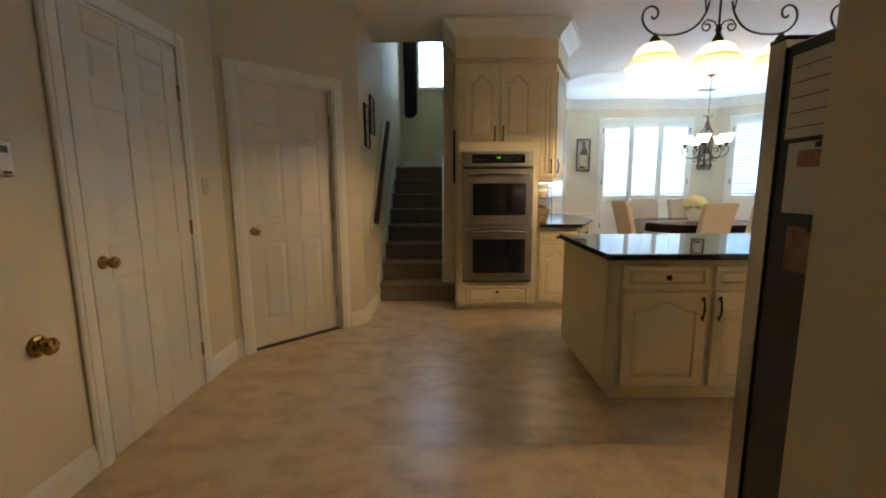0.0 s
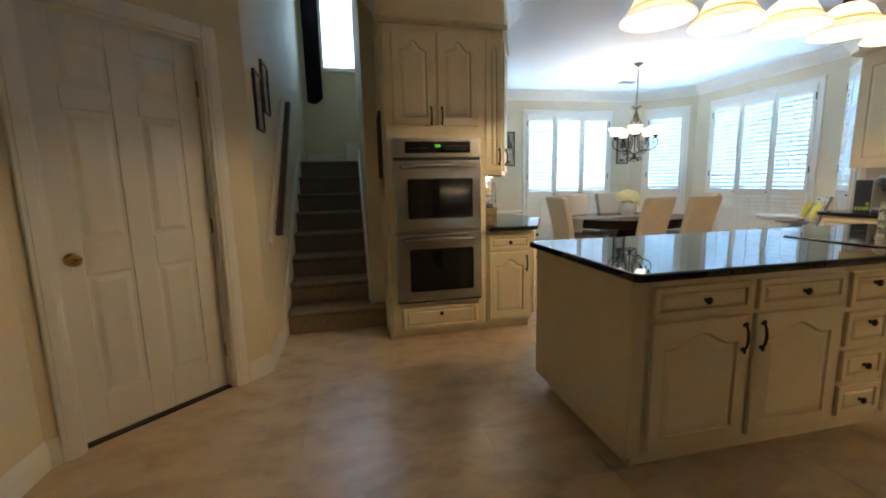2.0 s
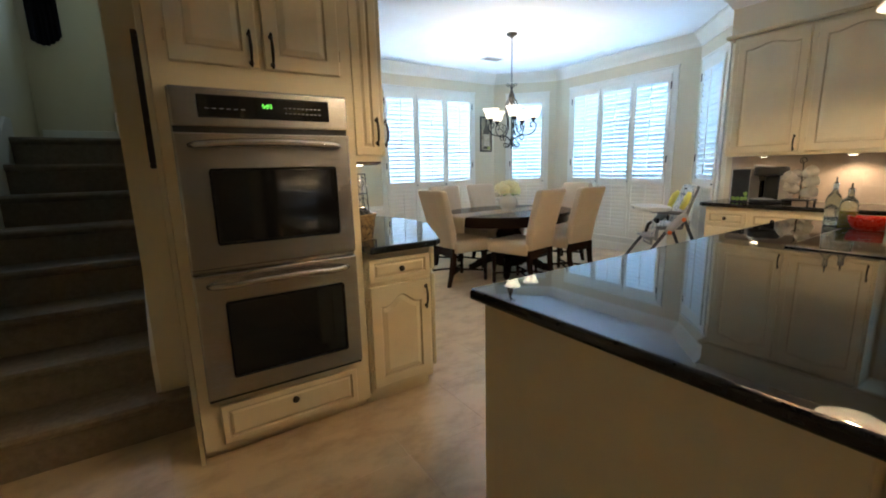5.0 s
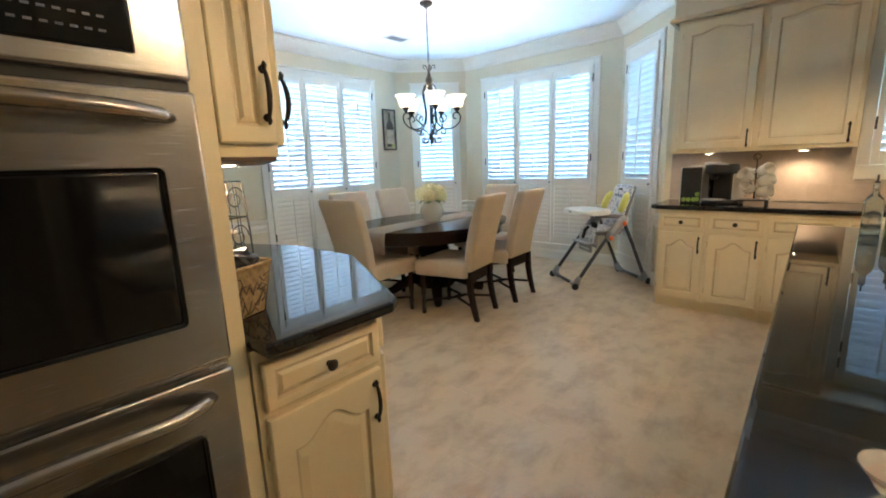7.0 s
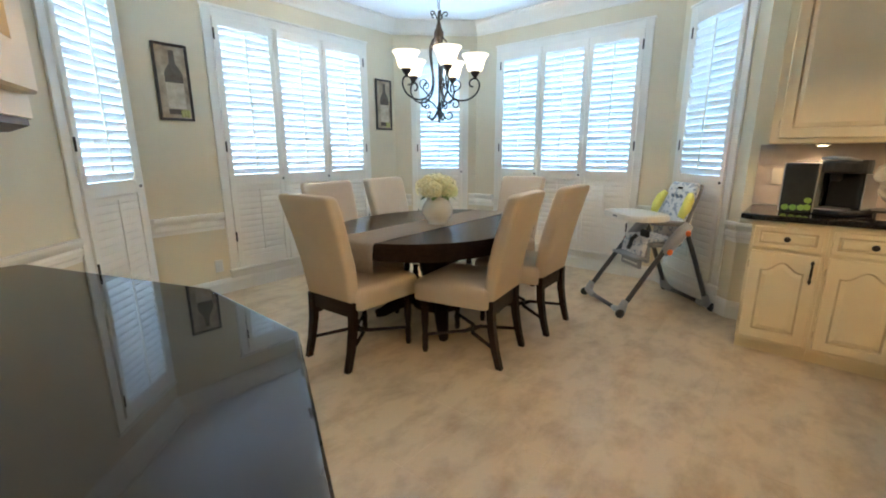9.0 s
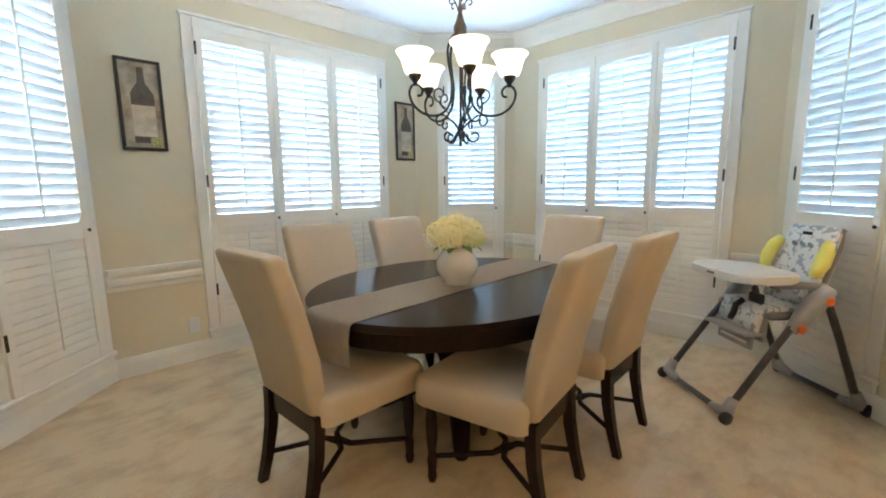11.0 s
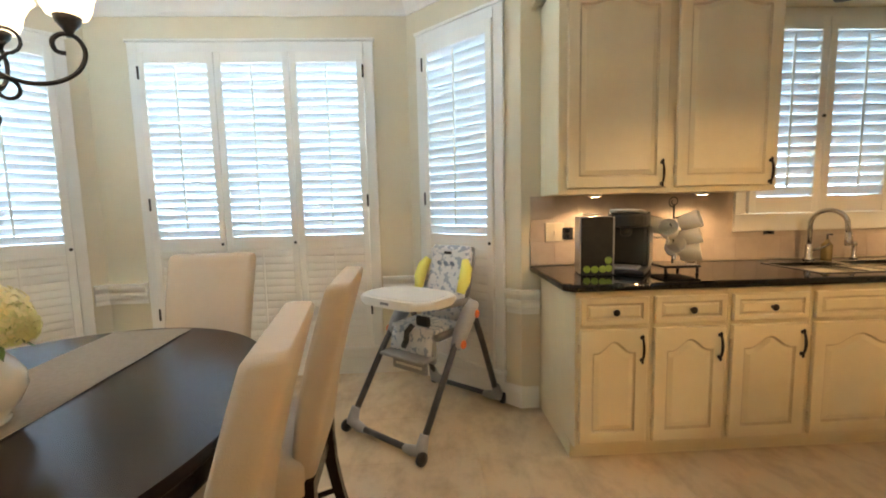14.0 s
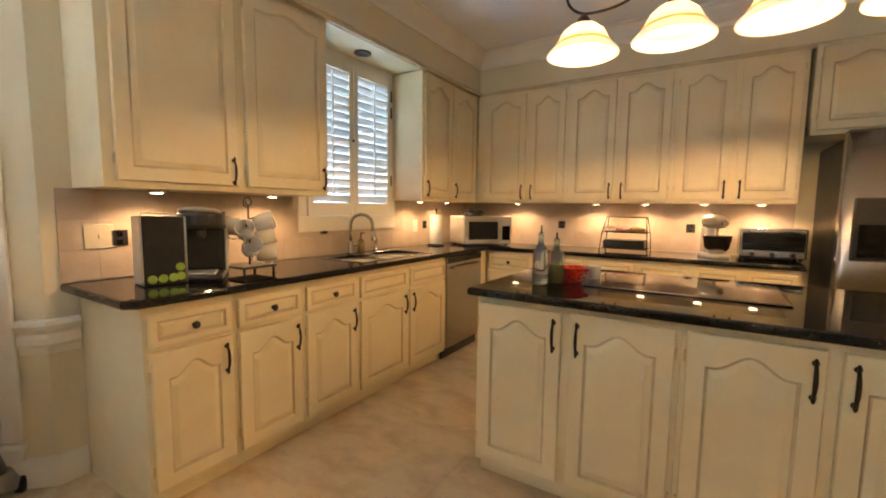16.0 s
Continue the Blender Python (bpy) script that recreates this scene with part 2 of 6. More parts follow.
def along(p0, p1):
    """A matrix with x along the wall, y out through it and z up, for a wall whose room lies to the right."""
    d = (Vector(p1) - Vector(p0)).normalized()
    return Matrix(((d.x, -d.y, 0, p0[0]), (d.y, d.x, 0, p0[1]), (0, 0, 1, 0), (0, 0, 0, 1)))


def wall(name, p0, p1, openings=(), z0=0.0, z1=CEILING, thick=0.16, ext=(0.0, 0.0), mat=None):
    length = (Vector(p1) - Vector(p0)).length
    bm = bmesh.new()
    u = -ext[0]
    for u0, u1, a, b in sorted(openings):
        if u0 > u:
            box(bm, u, 0, z0, u0, thick, z1)
        if a > z0:
            box(bm, u0, 0, z0, u1, thick, a)
        if b < z1:
            box(bm, u0, 0, b, u1, thick, z1)
        u = u1
    box(bm, u, 0, z0, length + ext[1], thick, z1)
    ob = part(name, bm, mat or WALL)
    ob.matrix_basis = along(p0, p1)
    return tagged(ob, "painted plaster wall in warm cream", "wall", kind="structure")


W0 = (1.04, 1.63, 0.22, 2.42)
W1 = (0.66, 2.27, 0.22, 2.42)
W2 = (0.275, 0.855, 0.22, 2.42)
W3 = (0.37, 1.96, 0.22, 2.42)
W4 = (0.18, 0.78, 0.22, 2.42)
W5 = (1.40, 2.31, 1.20, 2.36)
wall("wall_west_bay", A, B, [W0], ext=(0.07, 0.07))
wall("wall_north", B, C, [W1])
wall("wall_northeast", C, D, [W2], ext=(0.07, 0.07))
wall("wall_east", D, E, [W3])
wall("wall_southeast", E, F, [W4], ext=(0.07, -0.002))
wall("wall_sink", F, G, [W5], ext=(0.0, 0.16))
wall("wall_refrigerator", G, FR, ext=(-0.001, 0))
wall("wall_counter", (1.10, 5.70), A, ext=(0, 0))
wall("wall_hall_right", (0.95, 1.86), (0.95, -1.4), thick=0.14)
wall("wall_hall_left", (-1.56, -1.4), (-1.56, 3.874), [(4.055, 4.84, 0, 2.11)])
wall("wall_pantry", (-1.56, 3.874), (-0.72, 4.70), [(0.139, 0.919, 0, 2.11)], ext=(0, 0))
wall("wall_stair_left", (-0.72, 4.70), (-0.72, 8.45), z1=4.7, ext=(0, 0.16))
wall("wall_stair_back", (-0.72, 8.45), (1.0, 8.45), [(0.30, 0.80, 2.98, 4.05)], z1=4.7)
wall("wall_stair_right", (0.03, 7.45), (0.03, 5.52), z1=4.7, thick=0.12)
wall("wall_stair_corner", (0.155, 5.72), (0.155, 5.075), thick=0.018)
wall("wall_landing_side", (1.0, 8.45), (1.0, 7.45), z0=1.5, z1=4.7)
wall("wall_landing_return", (1.0, 7.45), (0.155, 7.45), z0=1.5, z1=4.7, thick=0.05)
# unseen wall, added behind the start of the walk to close off the hall
wall("wall_behind", (0.95, -1.4), (-1.56, -1.4), ext=(0.16, 0.16))
wall("wall_behind_oven", (0.17, 5.72), (1.10, 5.72))
wall("wall_stair_header", (-0.72, 5.62), (0.03, 5.62), z0=2.825, z1=4.7, thick=-0.10)

bm = bmesh.new()
prism(bm, [(-1.8, -1.6), (5.4, -1.6), (5.4, 5.2), (6.0, 5.8), (6.0, 8.2), (5.2, 9.05), (2.2, 9.05), (0.9, 7.75), (0.9, 5.95), (0.16, 5.95), (0.16, 5.55), (-1.8, 5.55)], CEILING, CEILING + 0.15)
tagged(part("ceiling", bm, CEIL), "smooth white painted ceiling", "ceiling", kind="structure")
bm = boxm(-0.9, 5.5, 4.7, 1.2, 8.65, 4.8)
tagged(part("ceiling_stairwell", bm, CEIL), "white ceiling high above the stairwell", "ceiling", kind="structure")
floor = tagged(part("floor", prism(bmesh.new(), [(-1.75, -1.55), (1.10, -1.55), (1.10, 1.35), (5.29, 1.35), (5.29, 5.13), (5.97, 5.80), (5.97, 8.19), (5.15, 9.01), (2.26, 9.01), (1.15, 7.91), (1.15, 8.60), (-0.87, 8.60), (-0.87, 4.78), (-1.75, 3.92)], -0.12, -0.0015), MORTAR), "travertine tile floor with narrow grout joints", "floor", kind="structure")
bm = boxm(-60, -60, -0.6, 70, 80, -0.3)
GRASS = material("lawn", (0.10, 0.16, 0.05), 0.9, second=(0.05, 0.09, 0.025), scale=0.6, bump=0.5)
tagged(part("ground", bm, GRASS), "green lawn outside the windows", "lawn", kind="structure")

# crown moulding and baseboards
CROWN = [(0.0, -0.15), (0.012, -0.15), (0.018, -0.125), (0.04, -0.095), (0.085, -0.05), (0.105, -0.022), (0.12, -0.018), (0.12, -0.002), (0.0, -0.002)]


def crown(name, path, top=CEILING):
    return tagged(part(name, sweep(bmesh.new(), path, [(o, top + z) for o, z in CROWN]), TRIM), "cream white crown moulding", "moulding", kind="structure")


crown("trim_crown_dining", [(1.10, 6.3), A, B, C, D, E, F])
BASE = [(0.0, 0.002), (0.018, 0.002), (0.018, 0.10), (0.012, 0.125), (0.006, 0.14), (0.0, 0.14)]
RAIL = [(0.0, 0.610), (0.015, 0.610), (0.018, 0.638), (0.030, 0.656), (0.030, 0.682), (0.019, 0.700), (0.038, 0.722), (0.047, 0.740), (0.047, 0.762), (0.0, 0.762)]


def at(p0, p1, u):
    d = (Vector(p1) - Vector(p0)).normalized()
    return (p0[0] + d.x * u, p0[1] + d.y * u)


def runs(name, profile, paths, label):
    for p in paths:
        tagged(part(name, sweep(bmesh.new(), p, profile), TRIM), label, "trim", kind="structure")


gap = 0.085
RUNS = [[(1.10, 6.95), A, at(A, B, W0[0] - gap)], [at(A, B, W0[1] + gap), B, at(B, C, W1[0] - gap)],
        [at(B, C, W1[1] + gap), C, at(C, D, W2[0] - gap)], [at(C, D, W2[1] + gap), D, at(D, E, W3[0] - gap)],
        [at(D, E, W3[1] + gap), E, at(E, F, W4[0] - gap)], [at(E, F, W4[1] + gap), F, (5.137, 5.06)]]
runs("trim_chair_rail", RAIL, RUNS, "white moulded chair rail")
runs("baseboard", BASE, [[(1.10, 6.95), A, B, C, D, E, F, (5.137, 5.06)], [(-1.56, -1.4), (-1.56, 2.565)], [(-1.56, 3.53), (-1.56, 3.874), at((-1.56, 3.874), (-0.72, 4.70), 0.05)],
                         [at((-1.56, 3.874), (-0.72, 4.70), 1.008), (-0.72, 4.70), (-0.72, 5.325)]], "white painted baseboard")


# ---- windows with plantation shutters ----
SLAT = bmesh.new()
for k in range(12):
    a = 2 * math.pi * k / 12
    SLAT.verts.new((0, 0.031 * math.cos(a), 0.0055 * math.sin(a)))
_l = list(SLAT.verts)
_r = [SLAT.verts.new((1, v.co.y, v.co.z)) for v in _l]
for k in range(12):
    SLAT.faces.new((_l[k], _l[(k + 1) % 12], _r[(k + 1) % 12], _r[k])).smooth = True
slat_mesh = bpy.data.meshes.new("slat")
bmesh.ops.recalc_face_normals(SLAT, faces=SLAT.faces)
SLAT.to_mesh(slat_mesh)
SLAT.free()
low_slat_mesh = slat_mesh.copy()
slat_mesh.materials.append(SLATM)
low_slat_mesh.materials.append(SHUT)


def shutter(win, x0, x1, z0, z1, mid, tilt, knob=0, hinge=(), low_tilt=85, pitch=0.0605):
    """One hinged panel: two stiles, rails, louvres above and below the middle rail, tilt rods."""
    st, y0, y1 = 0.048, -0.036, -0.006
    bm = bmesh.new()
    box(bm, x0 + 0.002, y0, z0, x0 + st, y1, z1, 0.003)
    box(bm, x1 - st, y0, z0, x1 - 0.002, y1, z1, 0.003)
    rails = [(z0, z0 + 0.10), (z1 - 0.075, z1)] + ([(mid - 0.05, mid + 0.05)] if mid else [])
    for a, b in rails:
        box(bm, x0 + st, y0 + 0.002, a, x1 - st, y1 - 0.002, b)
    sh = part("shutter", bm, SHUT, win)
    fields = [(mid + 0.05, z1 - 0.075, tilt), (z0 + 0.10, mid - 0.05, low_tilt)] if mid else [(z0 + 0.10, z1 - 0.075, tilt)]
    for a, b, t in fields:
        n = round((b - a) / (pitch if abs(t) < 70 else 0.055))
        for i in range(n):
            m = Matrix.Translation((x0 + st, (y0 + y1) / 2, a + (i + 0.5) * (b - a) / n)) @ Matrix.Rotation(radians(t), 4, 'X') @ Matrix.Diagonal((x1 - x0 - 2 * st, 1, 1, 1))
            same_mesh("slat", slat_mesh if abs(t) < 70 else low_slat_mesh, sh, m)
        part("tilt_rod", boxm((x0 + x1) / 2 - 0.006, y0 - 0.016, a + 0.05, (x0 + x1) / 2 + 0.006, y0 - 0.006, b - 0.03, 0.002), SHUT, sh)
    if knob:
        xk = x1 - 0.02 if knob > 0 else x0 + 0.02
        bm = lathe(bmesh.new(), [(0.004, 0), (0.004, 0.008), (0.010, 0.011), (0.011, 0.016), (0.006, 0.02)], 10, Matrix.Translation((xk, y0, mid or (z0 + z1) / 2)) @ Matrix.Rotation(radians(90), 4, 'X'))
        part("knob", bm, BRONZE, sh, "small dark bronze shutter knob")
    for hx in hinge:
        for hz in (z0 + 0.30, (mid or (z0 + z1) / 2) + 0.30, z1 - 0.14):
            part("hinge", boxm(hx - 0.007, y0 - 0.006, hz - 0.045, hx + 0.007, y0 + 0.004, hz + 0.045, 0.002), BRONZE, sh, "dark bronze hinge")
    return sh


def window(name, p0, p1, opening, panels, mid=1.045, tilt=-66, lit=1.0, sky=(0.36, 0.63, 1.0), sill_low=True, label=""):
    u0, u1, z0, z1 = opening
    w = thing(name, label or "white framed window with white plantation shutters", "window", along(p0, p1), kind="structure")
    bm = bmesh.new()
    c = 0.072
    box(bm, u0 - c, -0.020, z0, u0, -0.001, z1 + c, 0.004)
    box(bm, u1, -0.020, z0, u1 + c, -0.001, z1 + c, 0.004)
    box(bm, u0, -0.020, z1, u1, -0.001, z1 + c, 0.004)
    box(bm, u0 - c - 0.012, -0.028, z1 + c, u1 + c + 0.012, -0.001, z1 + c + 0.022, 0.004)
    part("window_casing", bm, TRIM, w)
    bm = bmesh.new()
    if sill_low:
        box(bm, u0 - c - 0.012, -0.040, z0 - 0.03, u1 + c + 0.012, -0.001, z0 - 0.001, 0.006)
        box(bm, u0 - c, -0.022, z0 - 0.085, u1 + c, -0.001, z0 - 0.03, 0.004)
    else:
        box(bm, u0 - c, -0.020, z0 - 0.11, u1 + c, -0.001, z0 - 0.001, 0.004)
    part("window_sill", bm, TRIM, w)
    bm = bmesh.new()
    for a, b in ((u0, u0 + 0.03), (u1 - 0.03, u1)):
        box(bm, a, 0.06, z0, b, 0.11, z1)
    box(bm, u0 + 0.03, 0.06, z1 - 0.03, u1 - 0.03, 0.11, z1)
    box(bm, u0 + 0.03, 0.06, z0, u1 - 0.03, 0.11, z0 + 0.03)
    n = panels
    for i in range(1, n):
        x = u0 + (u1 - u0) * i / n
        box(bm, x - 0.02, 0.06, z0 + 0.03, x + 0.02, 0.11, z1 - 0.03)
    for i in range(n):
        x = u0 + (u1 - u0) * (i + 0.5) / n
        box(bm, x - 0.008, 0.075, z0 + 0.03, x + 0.008, 0.095, z1 - 0.03)
        for f in (0.33, 0.66):
            z = z0 + (z1 - z0) * f
            box(bm, u0 + (u1 - u0) * i / n + 0.02, 0.078, z - 0.008, u0 + (u1 - u0) * (i + 1) / n - 0.02, 0.092, z + 0.008)
    part("window_frame", bm, TRIM, w)
    pane = part("pane", boxm(u0 + 0.02, 0.082, z0 + 0.02, u1 - 0.02, 0.088, z1 - 0.02), GLASS, w)
    pane.visible_shadow = False
    step = (u1 - u0) / n
    for i in range(n):
        hinge = ([u0 + 0.004] if i == 0 else []) + ([u1 - 0.004] if i == n - 1 and n > 1 else [])
        shutter(w, u0 + step * i, u0 + step * (i + 1), z0 + 0.002, z1 - 0.002, mid, tilt, knob=1 if (i < n - 1 or n == 1) else 0, hinge=hinge)
    a = bpy.data.lights.new("daylight", 'AREA')
    low = mid or z0
    a.shape, a.size, a.size_y = 'RECTANGLE', u1 - u0 + 0.3, z1 + 0.25 - low
    a.energy, a.color = WINDOW_LIGHT * lit * a.size * a.size_y, sky
    lo = new("daylight", a)
    zc = (z1 + 0.25 + low) / 2
    lo.matrix_world = along(p0, p1) @ Matrix.Translation(((u0 + u1) / 2, 0.30, zc)) @ Matrix.Rotation(radians(-90), 4, 'X')
    return w


window("window_1", A, B, W0, 1, sky=(0.50, 0.72, 1.0))
window("window_2", B, C, W1, 3, sky=(0.50, 0.72, 1.0))
window("window_3", C, D, W2, 1)
window("window_4", D, E, W3, 3)
window("window_5", E, F, W4, 1, lit=0.55)
window("window_6", F, G, W5, 2, mid=None, lit=0.5, sill_low=False, label="small white kitchen window with two shutter panels")
UNDER = material("dark_cabinet_underside", (0.10, 0.055, 0.028), 0.45, second=(0.07, 0.038, 0.02), scale=6, stretch=(1, 8, 8))


# ---- doors ----
def door(name, p0, p1, u0, u1, top, handle_side, knob_z=0.95, label="", deep=0.06):
    """A six-panel door in a casing, in a wall whose room lies to the right of p0-p1."""
    d = thing(name, label, "door", along(p0, p1), kind="structure")
    c = 0.085
    bm = bmesh.new()
    for a, b in ((u0 - c, u0), (u1, u1 + c)):
        box(bm, a, -0.022, 0.002, b, -0.001, top + c, 0.006)
        box(bm, a + 0.02, -0.028, 0.002, b - 0.02, -0.022, top + c - 0.02, 0.003)
    box(bm, u0, -0.022, top, u1, -0.001, top + c, 0.006)
    for a, b in ((u0 - 0.002, u0 + 0.012), (u1 - 0.012, u1 + 0.002)):
        box(bm, a, -0.001, 0.002, b, 0.155, top)
    box(bm, u0 + 0.012, -0.001, top - 0.014, u1 - 0.012, 0.155, top + 0.002)
    part("door_casing", bm, TRIM, d)
    x0, x1, y = u0 + 0.014, u1 - 0.014, deep
    bm = bmesh.new()
    w, h = x1 - x0, top - 0.022
    st = 0.115
    pw = (w - 3 * st) / 2
    rows = [(0.22, 0.86), (1.03, 1.66), (1.77, h - 0.115)]
    box(bm, x0, y + 0.008, 0.012, x1, y + 0.035, h)
    zs = [0.012] + [v for r in rows for v in r] + [h]
    for i in range(3):
        a = x0 + i * (pw + st)
        box(bm, a, y, 0.012, a + st, y + 0.0085, h, 0.003)
    for i in range(0, len(zs), 2):
        for j in range(2):
            a = x0 + st + j * (pw + st)
            box(bm, a, y, zs[i], a + pw, y + 0.0085, zs[i + 1], 0.003)
    leaf = part("door_leaf", bm, DOORP, d)
    for r in rows:
        for j in range(2):
            a = x0 + st + j * (pw + st)
            bm = bmesh.new()
            g = 0.016
            o = [bm.verts.new(p) for p in ((a + g, y + 0.008, r[0] + g), (a + pw - g, y + 0.008, r[0] + g), (a + pw - g, y + 0.008, r[1] - g), (a + g, y + 0.008, r[1] - g))]
            g2 = 0.042
            q = [bm.verts.new(p) for p in ((a + g2, y + 0.001, r[0] + g2), (a + pw - g2, y + 0.001, r[0] + g2), (a + pw - g2, y + 0.001, r[1] - g2), (a + g2, y + 0.001, r[1] - g2))]
            bm.faces.new(q)
            for k in range(4):
                bm.faces.new((o[k], o[(k + 1) % 4], q[(k + 1) % 4], q[k]))
            part("door_panel", bm, DOORP, leaf)
    kx = x0 + 0.065 if handle_side < 0 else x1 - 0.065
    bm = lathe(bmesh.new(), [(0.032, 0), (0.032, 0.004), (0.024, 0.008), (0.011, 0.012), (0.011, 0.03), (0.020, 0.036), (0.028, 0.048), (0.029, 0.058), (0.022, 0.068), (0.008, 0.072)], 18,
               Matrix.Translation((kx, y, knob_z)) @ Matrix.Rotation(radians(90), 4, 'X'))
    part("door_knob", bm, BRASS, d, "polished brass door knob")
    bm = boxm(u0, 0.02, 0.001, u1, 0.12, 0.010, 0.002)
    part("threshold", bm, BRONZE, d, "dark metal threshold strip")
    hx = x1 + 0.002 if handle_side < 0 else x0 - 0.002
    for hz in (0.25, 1.05, 1.85):
        part("hinge", boxm(hx - 0.006, y - 0.012, hz - 0.045, hx + 0.006, y + 0.002, hz + 0.045, 0.002), BRASS, d, "brass hinge")
    return d


door("door_1", (-1.56, -1.4), (-1.56, 3.874), 4.055, 4.84, 2.11, -1, label="ivory painted six-panel hall door, closed", deep=-0.012)
door("door_2", (-1.56, 3.874), (-0.72, 4.70), 0.139, 0.919, 2.11, -1, label="ivory painted six-panel pantry door, closed")


# ---- cabinets ----
def outline(w, h, m, arch, n=16):
    """Inner outline of a door frame of width w and height h with margin m and an arched top."""
    x0, x1, z0, zt = m, w - m, m, h - m
    pts = [(x0, z0), (x1, z0)]
    if not arch:
        return pts + [(x1, zt), (x0, zt)]
    for i in range(n + 1):
        u = 1 - i / n
        v = min(1, max(0, (0.5 - abs(u - 0.5) - 0.10) / 0.40))
        s = (1 - math.cos(math.pi * v)) / 2
        pts.append((x0 + (x1 - x0) * u, zt - arch + arch * s))
    return pts


def inset(pts, d):
    """Move a closed outline inwards by d."""
    out, n = [], len(pts)
    for i in range(n):
        p, a, b = Vector(pts[i]), Vector(pts[i - 1]), Vector(pts[(i + 1) % n])
        e1, e2 = (p - a).normalized(), (b - p).normalized()
        n1, n2 = Vector((-e1.y, e1.x)), Vector((-e2.y, e2.x))
        k = n1 + n2
        out.append(tuple(p + k * (d / max(0.5, k.dot(n1)))))
    return out


FRONTS = {}


def front_mesh(w, h, margin, arch):
    """Frame, glazed groove and raised panel of a cabinet front; its face looks to -y, its back lies in y = 0."""
    key = (round(w, 3), round(h, 3), margin, arch)
    if key in FRONTS:
        return FRONTS[key]
    th = 0.019
    inner = outline(w, h, margin, arch)
    outer = [(0, 0), (w, 0)] + ([(w, h), (0, h)] if not arch else [(w, h)] + [(x, h) for x, z in inner[3:-1]] + [(0, h)])
    bm = bmesh.new()
    e = 0.004
    cx, cz = w / 2, h / 2
    edge = [(min(max(x, e), w - e), min(max(z, e), h - e)) for x, z in outer]
    rb = [bm.verts.new((x, 0, z)) for x, z in outer]
    rm = [bm.verts.new((x, -th + e, z)) for x, z in outer]
    ro = [bm.verts.new((x, -th, z)) for x, z in edge]
    ri = [bm.verts.new((x, -th, z)) for x, z in inner]
    i2 = inset(inner, 0.006)
    rg = [bm.verts.new((x, -th + 0.008, z)) for x, z in i2]
    i3 = inset(inner, 0.011)
    rp = [bm.verts.new((x, -th + 0.008, z)) for x, z in i3]
    i4 = inset(inner, 0.034 if min(w, h) > 0.2 else 0.02)
    rt = [bm.verts.new((x, -th + 0.001, z)) for x, z in i4]
    n = len(inner)
    for rings, mi in (((rb, rm), 0), ((rm, ro), 0), ((ro, ri), 0), ((ri, rg), 1), ((rg, rp), 1), ((rp, rt), 0)):
        a, b = rings
        for k in range(n):
            f = bm.faces.new((a[k], a[(k + 1) % n], b[(k + 1) % n], b[k]))
            f.material_index = mi
    bm.faces.new(rt)
    bm.faces.new(rb[::-1]).material_index = 1
    bmesh.ops.recalc_face_normals(bm, faces=bm.faces)
    me = bpy.data.meshes.new("front")
    bm.to_mesh(me)
    bm.free()
    me.materials.append(CAB)
    me.materials.append(GLAZE)
    FRONTS[key] = me
    return me


bm = bmesh.new()
_p = [(0, -0.010 - 0.013 * math.sin(math.pi * i / 10) ** 0.7, -0.055 + 0.11 * i / 10) for i in range(11)]
tube(bm, [(0, 0, -0.055)] + _p + [(0, 0, 0.055)], 0.0055, 8, radii=[0.006] + [0.0048 + 0.002 * math.sin(math.pi * i / 10) for i in range(11)] + [0.006])
for s in (-1, 1):
    lathe(bm, [(0.010, 0), (0.010, 0.003), (0.006, 0.006)], 10, Matrix.Translation((0, 0, s * 0.055)) @ Matrix.Rotation(radians(90), 4, 'X'))
    tube(bm, [(0, -0.010, s * 0.052), (0, -0.012, s * 0.064), (0, -0.009, s * 0.072)], 0.005, 8, radii=[0.005, 0.0065, 0.003])
pull_mesh = bpy.data.meshes.new("handle")
bmesh.ops.recalc_face_normals(bm, faces=bm.faces)
bm.to_mesh(pull_mesh)
bm.free()
pull_mesh.materials.append(BRONZE)
bm = lathe(bmesh.new(), [(0.009, 0), (0.009, 0.003), (0.006, 0.006), (0.006, 0.012), (0.015, 0.016), (0.017, 0.021), (0.013, 0.026), (0.004, 0.028)], 14, Matrix.Rotation(radians(90), 4, 'X'))
knob_mesh = bpy.data.meshes.new("knob")
bm.to_mesh(knob_mesh)
bm.free()
knob_mesh.materials.append(BRONZE)
bm = boxm(-0.004, -0.010, -0.022, 0.004, 0.0, 0.022, 0.002)
hinge_mesh = bpy.data.meshes.new("hinge")
bm.to_mesh(hinge_mesh)
bm.free()
hinge_mesh.materials.append(GLAZE)


